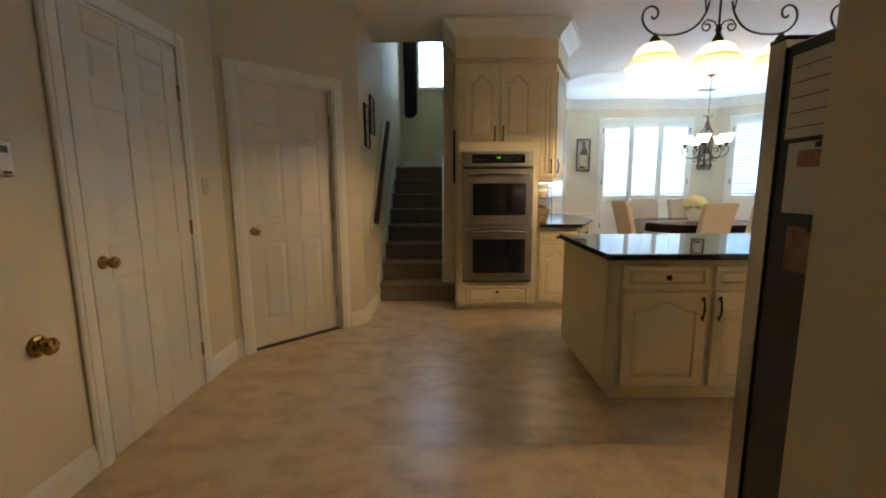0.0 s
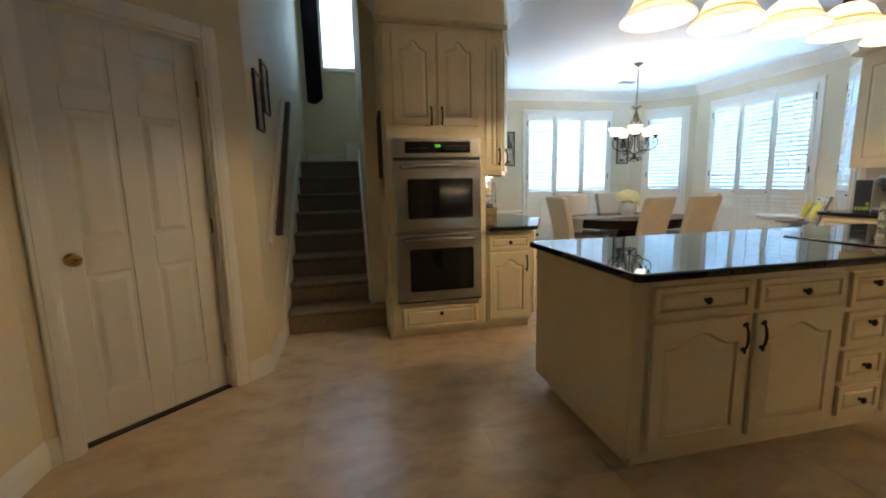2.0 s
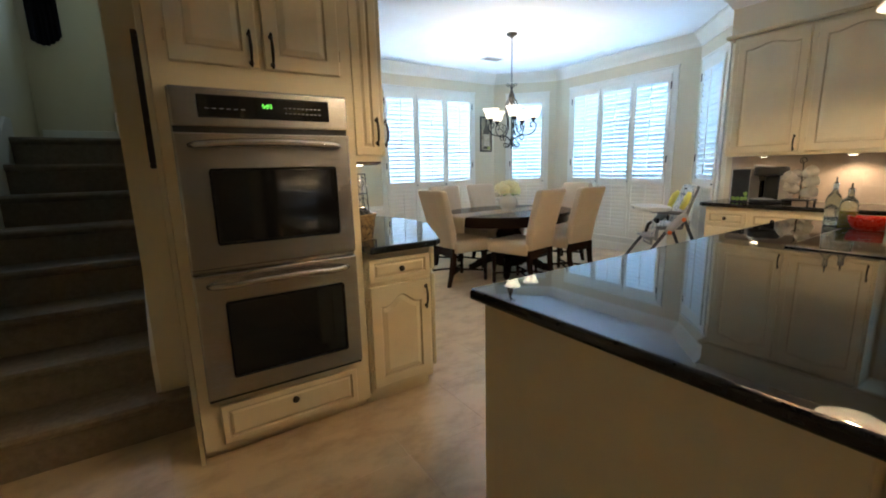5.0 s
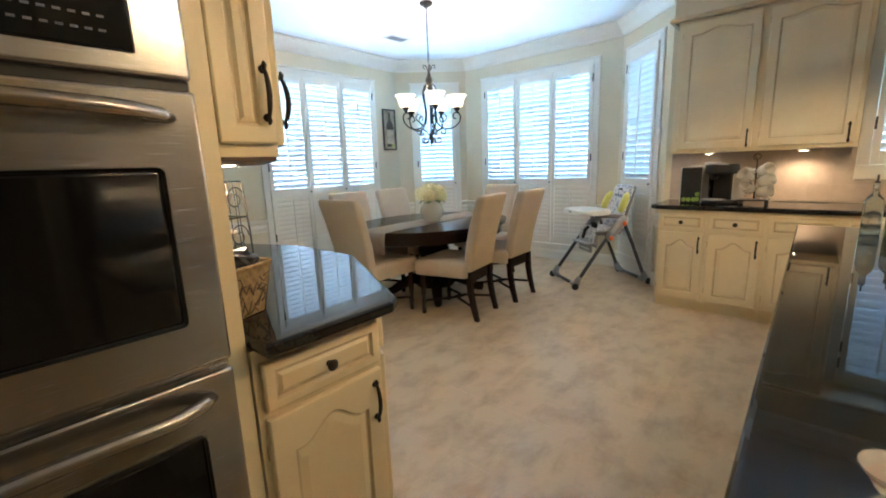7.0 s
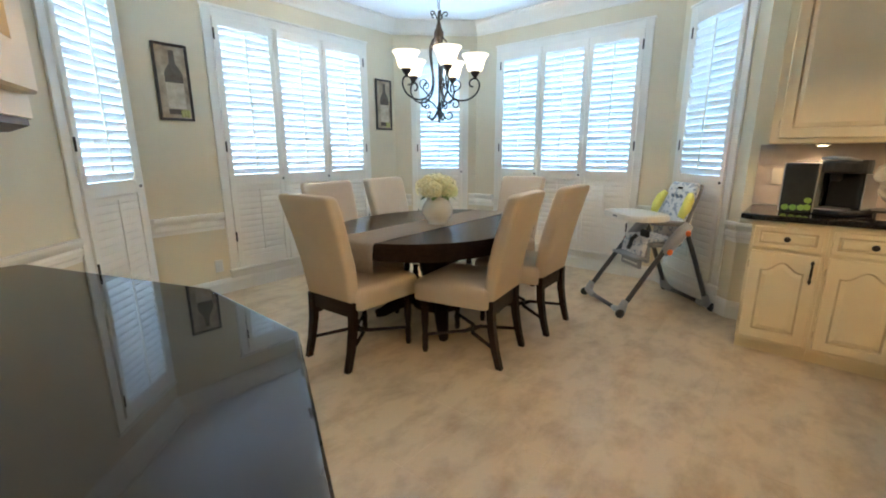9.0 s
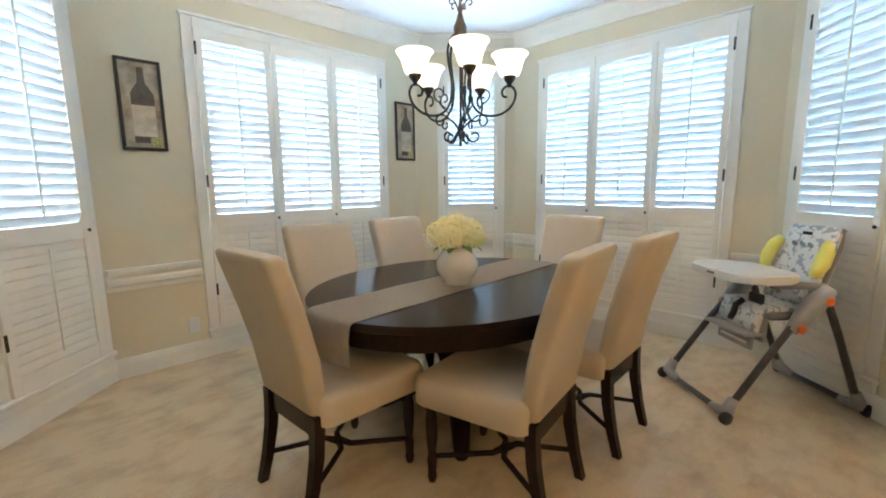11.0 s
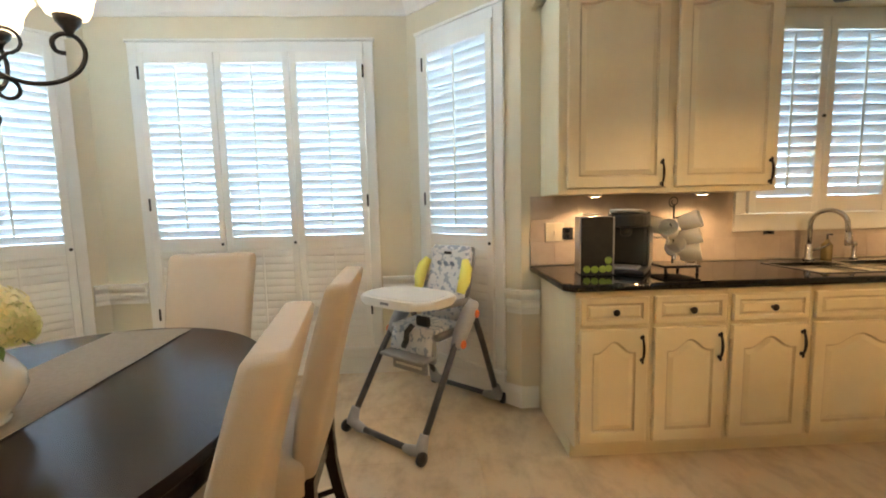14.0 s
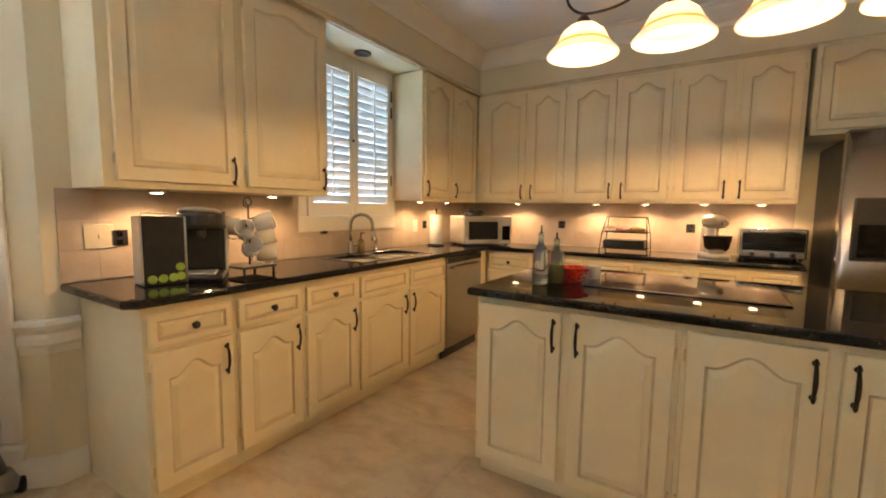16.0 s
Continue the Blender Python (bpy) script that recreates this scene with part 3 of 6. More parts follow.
def cabinet(name, label, m, w, z0, z1, depth, fronts, toe=0.0, ends=(0, 0), group="", category="cabinet", body=True):
    """A unit whose face frame lies in y = 0 and looks to -y. fronts: kind, x0, x1, z0, z1, handle side (-1, 0, 1), arch."""
    c = thing(name, label, category, m, group)
    if body:
        bm = bmesh.new()
        box(bm, 0.0005, 0, z0 + toe, w - 0.0005, depth, z1, 0.0015)
        if toe:
            box(bm, 0.0005, 0.062, z0 + 0.001, w - 0.0005, depth - 0.01, z0 + toe)
        part("body", bm, CAB, c)
    for kind, x0, x1, a, b, side, arch in fronts:
        me = front_mesh(x1 - x0, b - a, 0.058 if kind == "door" else 0.026, arch)
        f = same_mesh("door" if kind == "door" else "drawer", me, c, Matrix.Translation((x0, -0.002, a)))
        if kind == "door" and side:
            hx = (x1 - x0) - 0.030 if side > 0 else 0.030
            hz = (b - a) - 0.098 if a < 1.0 else 0.073
            same_mesh("handle", pull_mesh, f, Matrix.Translation((hx, -0.019, hz)))
            for hh in (0.09, b - a - 0.09):
                same_mesh("hinge", hinge_mesh, f, Matrix.Translation((-0.005 if side > 0 else x1 - x0 + 0.005, -0.004, hh)))
        elif kind != "door" and side is not None:
            same_mesh("knob", knob_mesh, f, Matrix.Translation(((x1 - x0) / 2, -0.019, (b - a) * (0.5 if b - a < 0.16 else 0.68))))
    return c


def base_unit(label, m, w, doors=1, drawers=1, side=1, depth=0.59, stack=False, group="", knobs=True):
    fr = []
    s = w / max(doors, 1)
    if stack:
        zs = [0.115, 0.290, 0.465, 0.655, 0.845]
        for a, b in zip(zs, zs[1:]):
            fr.append(("drawer", 0.02, w - 0.02, a + 0.012, b - 0.012, 0, 0))
    else:
        for i in range(doors):
            sd = side if doors == 1 else (1 if i % 2 == 0 else -1)
            top = 0.685 if drawers else 0.845
            fr.append(("door", i * s + 0.018, (i + 1) * s - 0.018, 0.115, top, sd, 0.055))
            if drawers:
                fr.append(("drawer", i * s + 0.018, (i + 1) * s - 0.018, 0.706, 0.838, 0 if knobs else None, 0))
    return cabinet("base_cabinet", label, m, w, 0.0, 0.872, depth, fr, toe=0.085, group=group)


def counter(name, label, pts, z=0.91, thick=0.036):
    bm = prism(bmesh.new(), pts, z - thick, z, 0.012, 3)
    return tagged(part(name, bm, GRANITE), label, "countertop")


CREAM = "antique cream glazed wooden base cabinet under black granite"
# sink run
X = 4.53
for i, (y0, y1, dd, sd, kn) in enumerate([(5.05, 4.685, 1, 1, True), (4.685, 4.30, 1, 1, True), (4.30, 3.885, 1, 1, True), (3.885, 2.865, 2, 1, False)]):
    base_unit(CREAM, pose(X, y0, 0, 0, 0, -90), y0 - y1, dd, 1, sd, 0.60, group="sink wall base cabinets", knobs=kn)
base_unit(CREAM, pose(X, 2.245, 0, 0, 0, -90), 0.13, 0, 0, 1, 0.60, group="sink wall base cabinets")
# refrigerator wall
for x0, x1, dd, st in [(4.52, 4.05, 1, False), (4.05, 3.60, 1, True), (3.60, 2.80, 2, False), (2.80, 2.17, 2, False)]:
    base_unit(CREAM, pose(x0, 2.10, 0, 0, 0, 180), x0 - x1, dd, 1, 1, 0.59, stack=st, group="refrigerator wall base cabinets", knobs=x1 > 3.5)
SX0, SX1, SY0, SY1 = 4.60, 4.97, 2.98, 3.76
ctop = thing("countertop_sink", "polished black granite L-shaped countertop with sink cut-out", "countertop")
for x0, y0, x1, y1 in ((4.518, SY1, 5.134, 5.085), (4.518, SY0, SX0, SY1), (SX1, SY0, 5.134, SY1), (4.518, 1.503, 5.134, SY0), (2.15, 1.503, 4.518, 2.11)):
    part("slab", boxm(x0, y0, 0.874, x1, y1, 0.91), GRANITE, ctop)
NOSE = [(-0.001, 0.874), (0.020, 0.874), (0.027, 0.878), (0.030, 0.886), (0.030, 0.898), (0.027, 0.906), (0.020, 0.91), (-0.001, 0.91)]
part("edge", sweep(bmesh.new(), [(5.134, 5.085), (4.545, 5.085), (4.518, 5.058), (4.518, 2.11), (2.15, 2.11)], NOSE), GRANITE, ctop)
# upper cabinets
UP0, UP1 = 1.335, 2.41
UPL = "antique cream glazed upper cabinet with arched raised panel doors"
cabinet("upper_cabinet", UPL, pose(4.80, 5.05, 0, 0, 0, -90), 1.19, UP0, UP1, 0.334, [("door", 0.045, 0.575, UP0 + 0.03, UP1 - 0.03, 1, 0.035), ("door", 0.625, 1.165, UP0 + 0.03, UP1 - 0.03, 1, 0.035)], group="upper cabinets")
cabinet("upper_cabinet", UPL, pose(4.80, 2.82, 0, 0, 0, -90), 0.985, UP0, UP1, 0.334, [("door", 0.03, 0.46, UP0 + 0.03, UP1 - 0.03, -1, 0.06), ("door", 0.50, 0.93, UP0 + 0.03, UP1 - 0.03, -1, 0.06)], group="upper cabinets")
for x0, x1, split in [(4.79, 3.86, 4.245), (3.86, 3.00, 3.43), (3.00, 2.185, 2.59)]:
    w = x0 - x1
    s = x0 - split
    lead = 0.10 if x0 > 4.5 else 0.025
    cabinet("upper_cabinet", UPL, pose(x0, 1.83, 0, 0, 0, 180), w, UP0, UP1, 0.326, [("door", lead, s - 0.02, UP0 + 0.03, UP1 - 0.03, 1, 0.06), ("door", s + 0.02, w - 0.025, UP0 + 0.03, UP1 - 0.03, -1, 0.06)], group="upper cabinets")
cabinet("upper_cabinet", "antique cream glazed cabinet above the refrigerator", pose(2.165, 1.90, 0, 0, 0, 180), 1.05, 1.80, UP1, 0.396, [("door", 0.03, 0.51, 1.83, UP1 - 0.03, 1, 0.05), ("door", 0.54, 1.02, 1.83, UP1 - 0.03, -1, 0.05)], group="upper cabinets")
# soffit above the uppers, with its crown
bm = bmesh.new()
prism(bm, [(4.785, 5.08), (5.134, 5.08), (5.134, 1.503), (1.12, 1.503), (1.12, 1.815), (4.785, 1.815)][::-1], UP1 + 0.02, CEILING - 0.001)
tagged(part("wall_soffit", bm, WALL), "cream painted soffit above the kitchen cabinets", "soffit", kind="structure")
crown("trim_crown_kitchen", [(5.134, 5.08), (4.785, 5.08), (4.785, 1.815), (1.12, 1.815)])
EDGE = [(0, UP1 - 0.004), (0.028, UP1 - 0.004), (0.034, UP1 + 0.012), (0.024, UP1 + 0.03), (0.0, UP1 + 0.034)]
tagged(part("trim_cabinet_top", sweep(bmesh.new(), [(5.134, 5.081), (4.784, 5.081), (4.784, 1.814), (1.12, 1.814)], EDGE), GLAZE), "brown glazed cabinet top moulding", "moulding", kind="structure")
tagged(part("soffit_panel", boxm(4.81, 2.83, UP1 + 0.005, 5.13, 3.855, UP1 + 0.019), CAB), "cream panel above the sink window", "panel", kind="structure")

# island
IX0, IX1, IY0, IY1 = 1.00, 3.605, 3.175, 4.065
GI = "kitchen island cabinets"
il = "antique cream glazed island cabinet under black granite"
base_unit(il, pose(1.045, IY0, 0), 1.035, 2, 1, 1, 0.43, group=GI)
base_unit(il, pose(2.08, IY0, 0), 0.30, 1, 1, 1, 0.43, stack=True, group=GI)
base_unit(il, pose(2.38, IY0, 0), 1.185, 2, 1, 1, 0.43, group=GI)
base_unit(il, pose(IX1 - 0.005, IY1, 0, 0, 0, 180), 0.82, 2, 0, 1, 0.45, group=GI)
base_unit(il, pose(IX1 - 0.825, IY1, 0, 0, 0, 180), 0.82, 2, 0, 1, 0.45, group=GI)
base_unit(il, pose(IX1 - 1.645, IY1, 0, 0, 0, 180), 0.915, 2, 0, 1, 0.45, group=GI)
ep = thing("island_end_panel", "plain antique cream island end panel", "panel")
part("panel", boxm(0.972, IY0 - 0.002, 0.085, 1.0435, IY1 + 0.002, 0.873, 0.003), CAB, ep)
part("toe_board", boxm(1.035, IY0 + 0.05, 0.001, 1.0435, IY1 - 0.05, 0.085), CAB, ep)
counter("countertop_island", "polished black granite island countertop with clipped corner", [(0.942, 3.135), (0.967, 3.11), (3.63, 3.11), (3.63, 4.115), (0.955, 4.115), (0.938, 4.098)])

# oven tower
TX0, TX1, TY = 0.175, 0.975, 5.06
tw = TX1 - TX0
t_ = cabinet("oven_cabinet", "tall antique cream glazed oven cabinet with arched doors", pose(TX0, TY, 0), tw, 0.0, 2.46, 0.63,
             [("door", 0.065, tw / 2 - 0.012, 1.72, 2.40, 1, 0.07), ("door", tw / 2 + 0.012, tw - 0.062, 1.72, 2.40, -1, 0.07), ("drawer", 0.08, tw - 0.08, 0.085, 0.270, 0, 0)], toe=0.06)
# the corner base cabinet beside the tower and its angled neighbour
BX = 0.978
base_unit("antique cream glazed base cabinet beside the oven tower", pose(BX, 5.055, 0), 0.40, 1, 1, 1, 0.50, group="corner cabinets")
ang = math.degrees(math.atan2(0.66, 0.32))
bm = bmesh.new()
prism(bm, [(1.381, 5.06), (1.70, 5.70), (1.70, 6.08), (1.40, 6.85), (1.105, 6.85), (1.105, 5.73), (1.381, 5.73)], 0.085, 0.872)
prism(bm, [(1.381, 5.12), (1.64, 5.70), (1.64, 6.06), (1.36, 6.80), (1.105, 6.80), (1.105, 5.73), (1.381, 5.73)], 0.001, 0.085)
cc = thing("base_cabinet", "antique cream angled peninsula base cabinet", "cabinet", group="corner cabinets")
part("body", bm, CAB, cc)
for px, py, fw in ((1.40, 5.085, 0.62),):
    f = same_mesh("door", front_mesh(fw, 0.57, 0.058, 0.055), cc, pose(px, py, 0.115, 0, 0, ang) @ Matrix.Translation((0.03, -0.004, 0)))
    same_mesh("handle", pull_mesh, f, Matrix.Translation((fw - 0.03, -0.019, 0.455)))
    f = same_mesh("drawer", front_mesh(fw, 0.133, 0.026, 0), cc, pose(px, py, 0.712, 0, 0, ang) @ Matrix.Translation((0.03, -0.004, 0)))
    same_mesh("knob", knob_mesh, f, Matrix.Translation((fw / 2, -0.019, 0.066)))
counter("countertop_corner", "polished black granite countertop with clipped corners", [(0.98, 4.97), (1.37, 4.97), (1.415, 5.0), (1.735, 5.64), (1.735, 6.10), (1.43, 6.90), (1.103, 6.90), (1.103, 5.72), (0.98, 5.72)])
# corner upper cabinet with an angled door
bm = bmesh.new()
prism(bm, [(0.978, 5.10), (1.13, 5.10), (1.39, 5.71), (1.39, 5.98), (1.105, 6.30), (1.105, 5.716), (0.978, 5.716)], UP0, UP1 + 0.05)
uc = thing("upper_cabinet", "antique cream glazed corner upper cabinet with an angled door", "cabinet", group="corner cabinets")
part("body", bm, CAB, uc)
bm = prism(bmesh.new(), [(0.982, 5.104), (1.127, 5.104), (1.385, 5.712), (1.385, 5.978), (1.107, 6.29), (1.107, 5.715), (0.982, 5.715)], UP0 - 0.010, UP0 - 0.0006)
part("bottom_panel", bm, UNDER, uc, "dark brown wooden underside")
f = same_mesh("door", front_mesh(0.138, UP1 - UP0 - 0.05, 0.040, 0.03), uc, Matrix.Translation((0.986, 5.098, UP0 + 0.03)))
same_mesh("handle", pull_mesh, f, Matrix.Translation((0.115, -0.019, 0.115)))
ang2 = math.degrees(math.atan2(0.61, 0.26))
f = same_mesh("door", front_mesh(0.60, UP1 - UP0 - 0.05, 0.058, 0.05), uc, pose(1.13, 5.10, UP0 + 0.03, 0, 0, ang2) @ Matrix.Translation((0.03, -0.003, 0)))
same_mesh("handle", pull_mesh, f, Matrix.Translation((0.035, -0.019, 0.115)))
# crown and soffit over tower and corner
bm = bmesh.new()
prism(bm, [(0.155, 5.04), (0.965, 5.04), (1.14, 5.08), (1.41, 5.70), (1.41, 6.0), (1.11, 6.32), (1.11, 5.716), (0.155, 5.716)], 2.47, CEILING - 0.001)
tagged(part("wall_soffit_tower", bm, CAB), "cream soffit above the oven cabinet", "soffit", kind="structure")
tagged(part("trim_crown_tower", sweep(bmesh.new(), [(0.155, 5.72), (0.155, 5.04), (0.965, 5.04), (1.14, 5.08), (1.41, 5.70), (1.41, 6.0), (1.11, 6.32)], [(o * 1.1, CEILING + z) for o, z in CROWN]), TRIM), "cream crown moulding above the oven cabinet", "moulding", kind="structure")
tagged(part("trim_tower_top", sweep(bmesh.new(), [(0.155, 5.72), (0.155, 5.04), (0.965, 5.04), (1.14, 5.08), (1.41, 5.70)], [(0, 2.45), (0.02, 2.45), (0.03, 2.47), (0.02, 2.49), (0, 2.495)]), GLAZE), "brown glazed moulding above the oven cabinet", "moulding", kind="structure")


# ---- stairs ----
st = thing("staircase", "beige carpeted staircase with eight steps up to a landing", "stairs", kind="structure")
R_, T_, Y0 = 0.198, 0.265, 5.45
for k in range(8):
    bm = bmesh.new()
    y = Y0 + T_ * k
    back = y + T_ if k < 7 else 8.45
    zlo = max(0.0, R_ * k - 0.02)
    pr = [(y, zlo), (y, R_ * (k + 1) - 0.05), (y - 0.022, R_ * (k + 1) - 0.035), (y - 0.03, R_ * (k + 1) - 0.016), (y - 0.018, R_ * (k + 1)), (back + 0.001, R_ * (k + 1)), (back + 0.001, zlo)]
    x0, x1 = -0.695, (0.15 if k == 0 else 0.006 if k < 7 else 1.0)
    a = [bm.verts.new((x0, p, q)) for p, q in pr]
    b = [bm.verts.new((x1, p, q)) for p, q in pr]
    bm.faces.new(a)
    bm.faces.new(b[::-1])
    for i in range(len(pr)):
        bm.faces.new((a[i], a[(i + 1) % len(pr)], b[(i + 1) % len(pr)], b[i]))
    part("step", bm, CARPET, st)
for x0, x1 in ((-0.719, -0.696), (0.007, 0.029)):
    bm = bmesh.new()
    s0 = 5.33 if x0 < -0.5 else 5.53
    zz = 0.24 if x0 < -0.5 else 0.40
    pr = [(s0, 0.002), (s0, zz), (s0 + 0.04, zz + 0.04), (7.31, 1.584 + 0.14), (7.45, 1.584 + 0.14), (7.45, 1.0), (6.1, 0.002)]
    a = [bm.verts.new((x0, p, q)) for p, q in pr]
    b = [bm.verts.new((x1, p, q)) for p, q in pr]
    bm.faces.new(a)
    bm.faces.new(b[::-1])
    for i in range(len(pr)):
        bm.faces.new((a[i], a[(i + 1) % len(pr)], b[(i + 1) % len(pr)], b[i]))
    part("skirt_board", bm, TRIM, st)
part("skirt_board", boxm(-0.695, 8.425, 1.585, 0.99, 8.449, 1.73, 0.004), TRIM, st)
part("step_end_block", boxm(-0.14, 8.33, 1.585, 0.03, 8.42, 1.90, 0.006), TRIM, st, "white painted stair end block")

hr = thing("handrail", "dark stained wooden handrail on a white wall board", "handrail")
p0, p1 = Vector((-0.655, 5.09, 0.93)), Vector((-0.655, 6.18, 2.06))
d = (p1 - p0).normalized()
up = Vector((0, -d.z, d.y))
bm = bmesh.new()
prof = [(-0.022, -0.03), (0.022, -0.03), (0.028, 0.0), (0.022, 0.028), (0.0, 0.036), (-0.022, 0.028), (-0.028, 0.0)]
ra = [bm.verts.new(p0 + Vector((x, 0, 0)) + up * z) for x, z in prof]
rb = [bm.verts.new(p1 + Vector((x, 0, 0)) + up * z) for x, z in prof]
bm.faces.new(ra), bm.faces.new(rb[::-1])
for i in range(7):
    bm.faces.new((ra[i], ra[(i + 1) % 7], rb[(i + 1) % 7], rb[i]))
part("rail", bm, WOODRAIL, hr)
bm = bmesh.new()
q0, q1 = p0 - d * 0.12, p1 + d * 0.03
ra = [bm.verts.new((x, (q0 + up * z).y, (q0 + up * z).z)) for x, z in ((-0.719, -0.05), (-0.702, -0.05), (-0.702, 0.05), (-0.719, 0.05))]
rb = [bm.verts.new((x, (q1 + up * z).y, (q1 + up * z).z)) for x, z in ((-0.719, -0.05), (-0.702, -0.05), (-0.702, 0.05), (-0.719, 0.05))]
bm.faces.new(ra), bm.faces.new(rb[::-1])
for i in range(4):
    bm.faces.new((ra[i], ra[(i + 1) % 4], rb[(i + 1) % 4], rb[i]))
part("wall_board", bm, TRIM, hr, "white painted backing board")
for f in (0.12, 0.5, 0.88):
    c = p0 + (p1 - p0) * f - up * 0.03
    part("bracket", tube(bmesh.new(), [c, c + Vector((0, 0, -0.03)), c + Vector((-0.048, 0, -0.045))], 0.007, 8), BRONZE, hr, "dark metal bracket")

# upstairs window, curtain and stair daylight
sw = thing("window_7", "tall stair landing window with white frame", "window", along((-0.72, 8.45), (1.0, 8.45)), kind="structure")
bm = bmesh.new()
for a, b, c, e in ((0.30, 0.33, 2.98, 4.05), (0.77, 0.80, 2.98, 4.05), (0.33, 0.77, 2.98, 3.01), (0.33, 0.77, 4.02, 4.05)):
    box(bm, a, 0.04, c, b, 0.09, e)
box(bm, 0.25, -0.03, 2.93, 0.85, 0.0, 2.98, 0.005)
part("window_frame", bm, TRIM, sw)
pn = part("pane", boxm(0.32, 0.062, 3.0, 0.78, 0.068, 4.03), GLASS, sw)
pn.visible_shadow = False
sl = bpy.data.lights.new("daylight", 'AREA')
sl.shape, sl.size, sl.size_y, sl.energy, sl.color = 'RECTANGLE', 0.8, 1.4, 20, (0.55, 0.76, 1.0)
so = new("daylight", sl)
so.matrix_world = look((-0.17, 8.80, 3.5), (-0.17, 5.0, 3.1))
bm = bmesh.new()
n = 28
lo, hi = [], []
for i in range(n + 1):
    x = -0.66 + 0.23 * i / n
    y = 8.40 + 0.022 * math.sin(i * 1.35)
    zb = 2.50 - 0.06 * math.sin(math.pi * i / n) + 0.05 * i / n
    lo.append(bm.verts.new((x * 0.96 - 0.015, y, zb)))
    hi.append(bm.verts.new((x, y, 4.15)))
for i in range(n):
    bm.faces.new((lo[i], lo[i + 1], hi[i + 1], hi[i])).smooth = True
bmesh.ops.solidify(bm, geom=list(bm.faces), thickness=0.006)
tagged(part("curtain", bm, CURTAIN), "dark gathered curtain beside the landing window", "curtain")


# ---- dining furniture ----
TC = Vector((3.70, 6.945))
TA, TB = 0.845, 0.69


def ellipse(a, b, n=120, cx=0, cy=0):
    return [(cx + a * math.cos(2 * math.pi * i / n), cy + b * math.sin(2 * math.pi * i / n)) for i in range(n)]


tb = thing("dining_table", "oval espresso wood pedestal dining table", "table", Matrix.Translation((TC.x, TC.y, 0)))
bm = prism(bmesh.new(), ellipse(TA, TB), 0.725, 0.76, 0.010, 3)
bm.normal_update()
for f in bm.faces:
    f.smooth = abs(f.normal.z) < 0.95
part("tabletop", bm, DARKWOOD, tb)
bm = prism(bmesh.new(), ellipse(TA - 0.045, TB - 0.045), 0.635, 0.725, 0.006, 1)
bm.normal_update()
for f in bm.faces:
    f.smooth = abs(f.normal.z) < 0.9
part("apron", bm, DARKWOOD, tb)
bm = lathe(bmesh.new(), [(0.20, 0.10), (0.22, 0.14), (0.20, 0.18), (0.13, 0.22), (0.11, 0.30), (0.15, 0.40), (0.16, 0.48), (0.13, 0.55), (0.17, 0.60), (0.26, 0.634)], 24)
part("pedestal", bm, DARKWOOD, tb)
for k in range(4):
    a = radians(45 + 90 * k)
    c, s = math.cos(a), math.sin(a)
    pts = [(0.10, 0.19), (0.24, 0.16), (0.36, 0.10), (0.44, 0.05), (0.50, 0.035)]
    part("foot", tube(bmesh.new(), [(r * c, r * s, z) for r, z in pts], 0.05, 10, radii=[0.06, 0.058, 0.05, 0.042, 0.034]), DARKWOOD, tb)

# runner: lies along the table and hangs over both ends
bm = bmesh.new()
w = 0.165
prof = [(-TA - 0.016, 0.575), (-TA - 0.020, 0.63), (-TA - 0.018, 0.70), (-TA - 0.010, 0.748), (-TA + 0.005, 0.7605), (-TA + 0.03, 0.7635)] + [(-0.7 + 0.14 * i, 0.7635) for i in range(11)] + [(TA - 0.03, 0.7635), (TA - 0.005, 0.7605), (TA + 0.010, 0.748), (TA + 0.018, 0.70), (TA + 0.02, 0.58)]
rows = []
for i, (x, z) in enumerate(prof):
    row = []
    for j in range(9):
        y = -w + 2 * w * j / 8
        sag = 0.012 * math.sin(j * 1.7) * max(0, 0.74 - z) / 0.24
        shrink = TA * (1 - math.sqrt(max(0, 1 - (y / TB) ** 2))) if abs(x) > TA - 0.04 else 0
        row.append(bm.verts.new((x + sag - math.copysign(shrink, x), y + (0.02 * (y > 0) if z < 0.7 else 0) * 0.5, z + 0.0016 * math.sin(i * 2.1 + j))))
    rows.append(row)
for a, b in zip(rows, rows[1:]):
    for j in range(8):
        bm.faces.new((a[j], a[j + 1], b[j + 1], b[j])).smooth = True
bmesh.ops.solidify(bm, geom=list(bm.faces), thickness=-0.0022)
ru = part("table_runner", bm, RUNNERM)
ru.matrix_basis = pose(TC.x - 0.01, TC.y + 0.0, 0, 0, 0, 3.2)
tagged(ru, "beige woven linen table runner hanging over the table ends", "table runner")


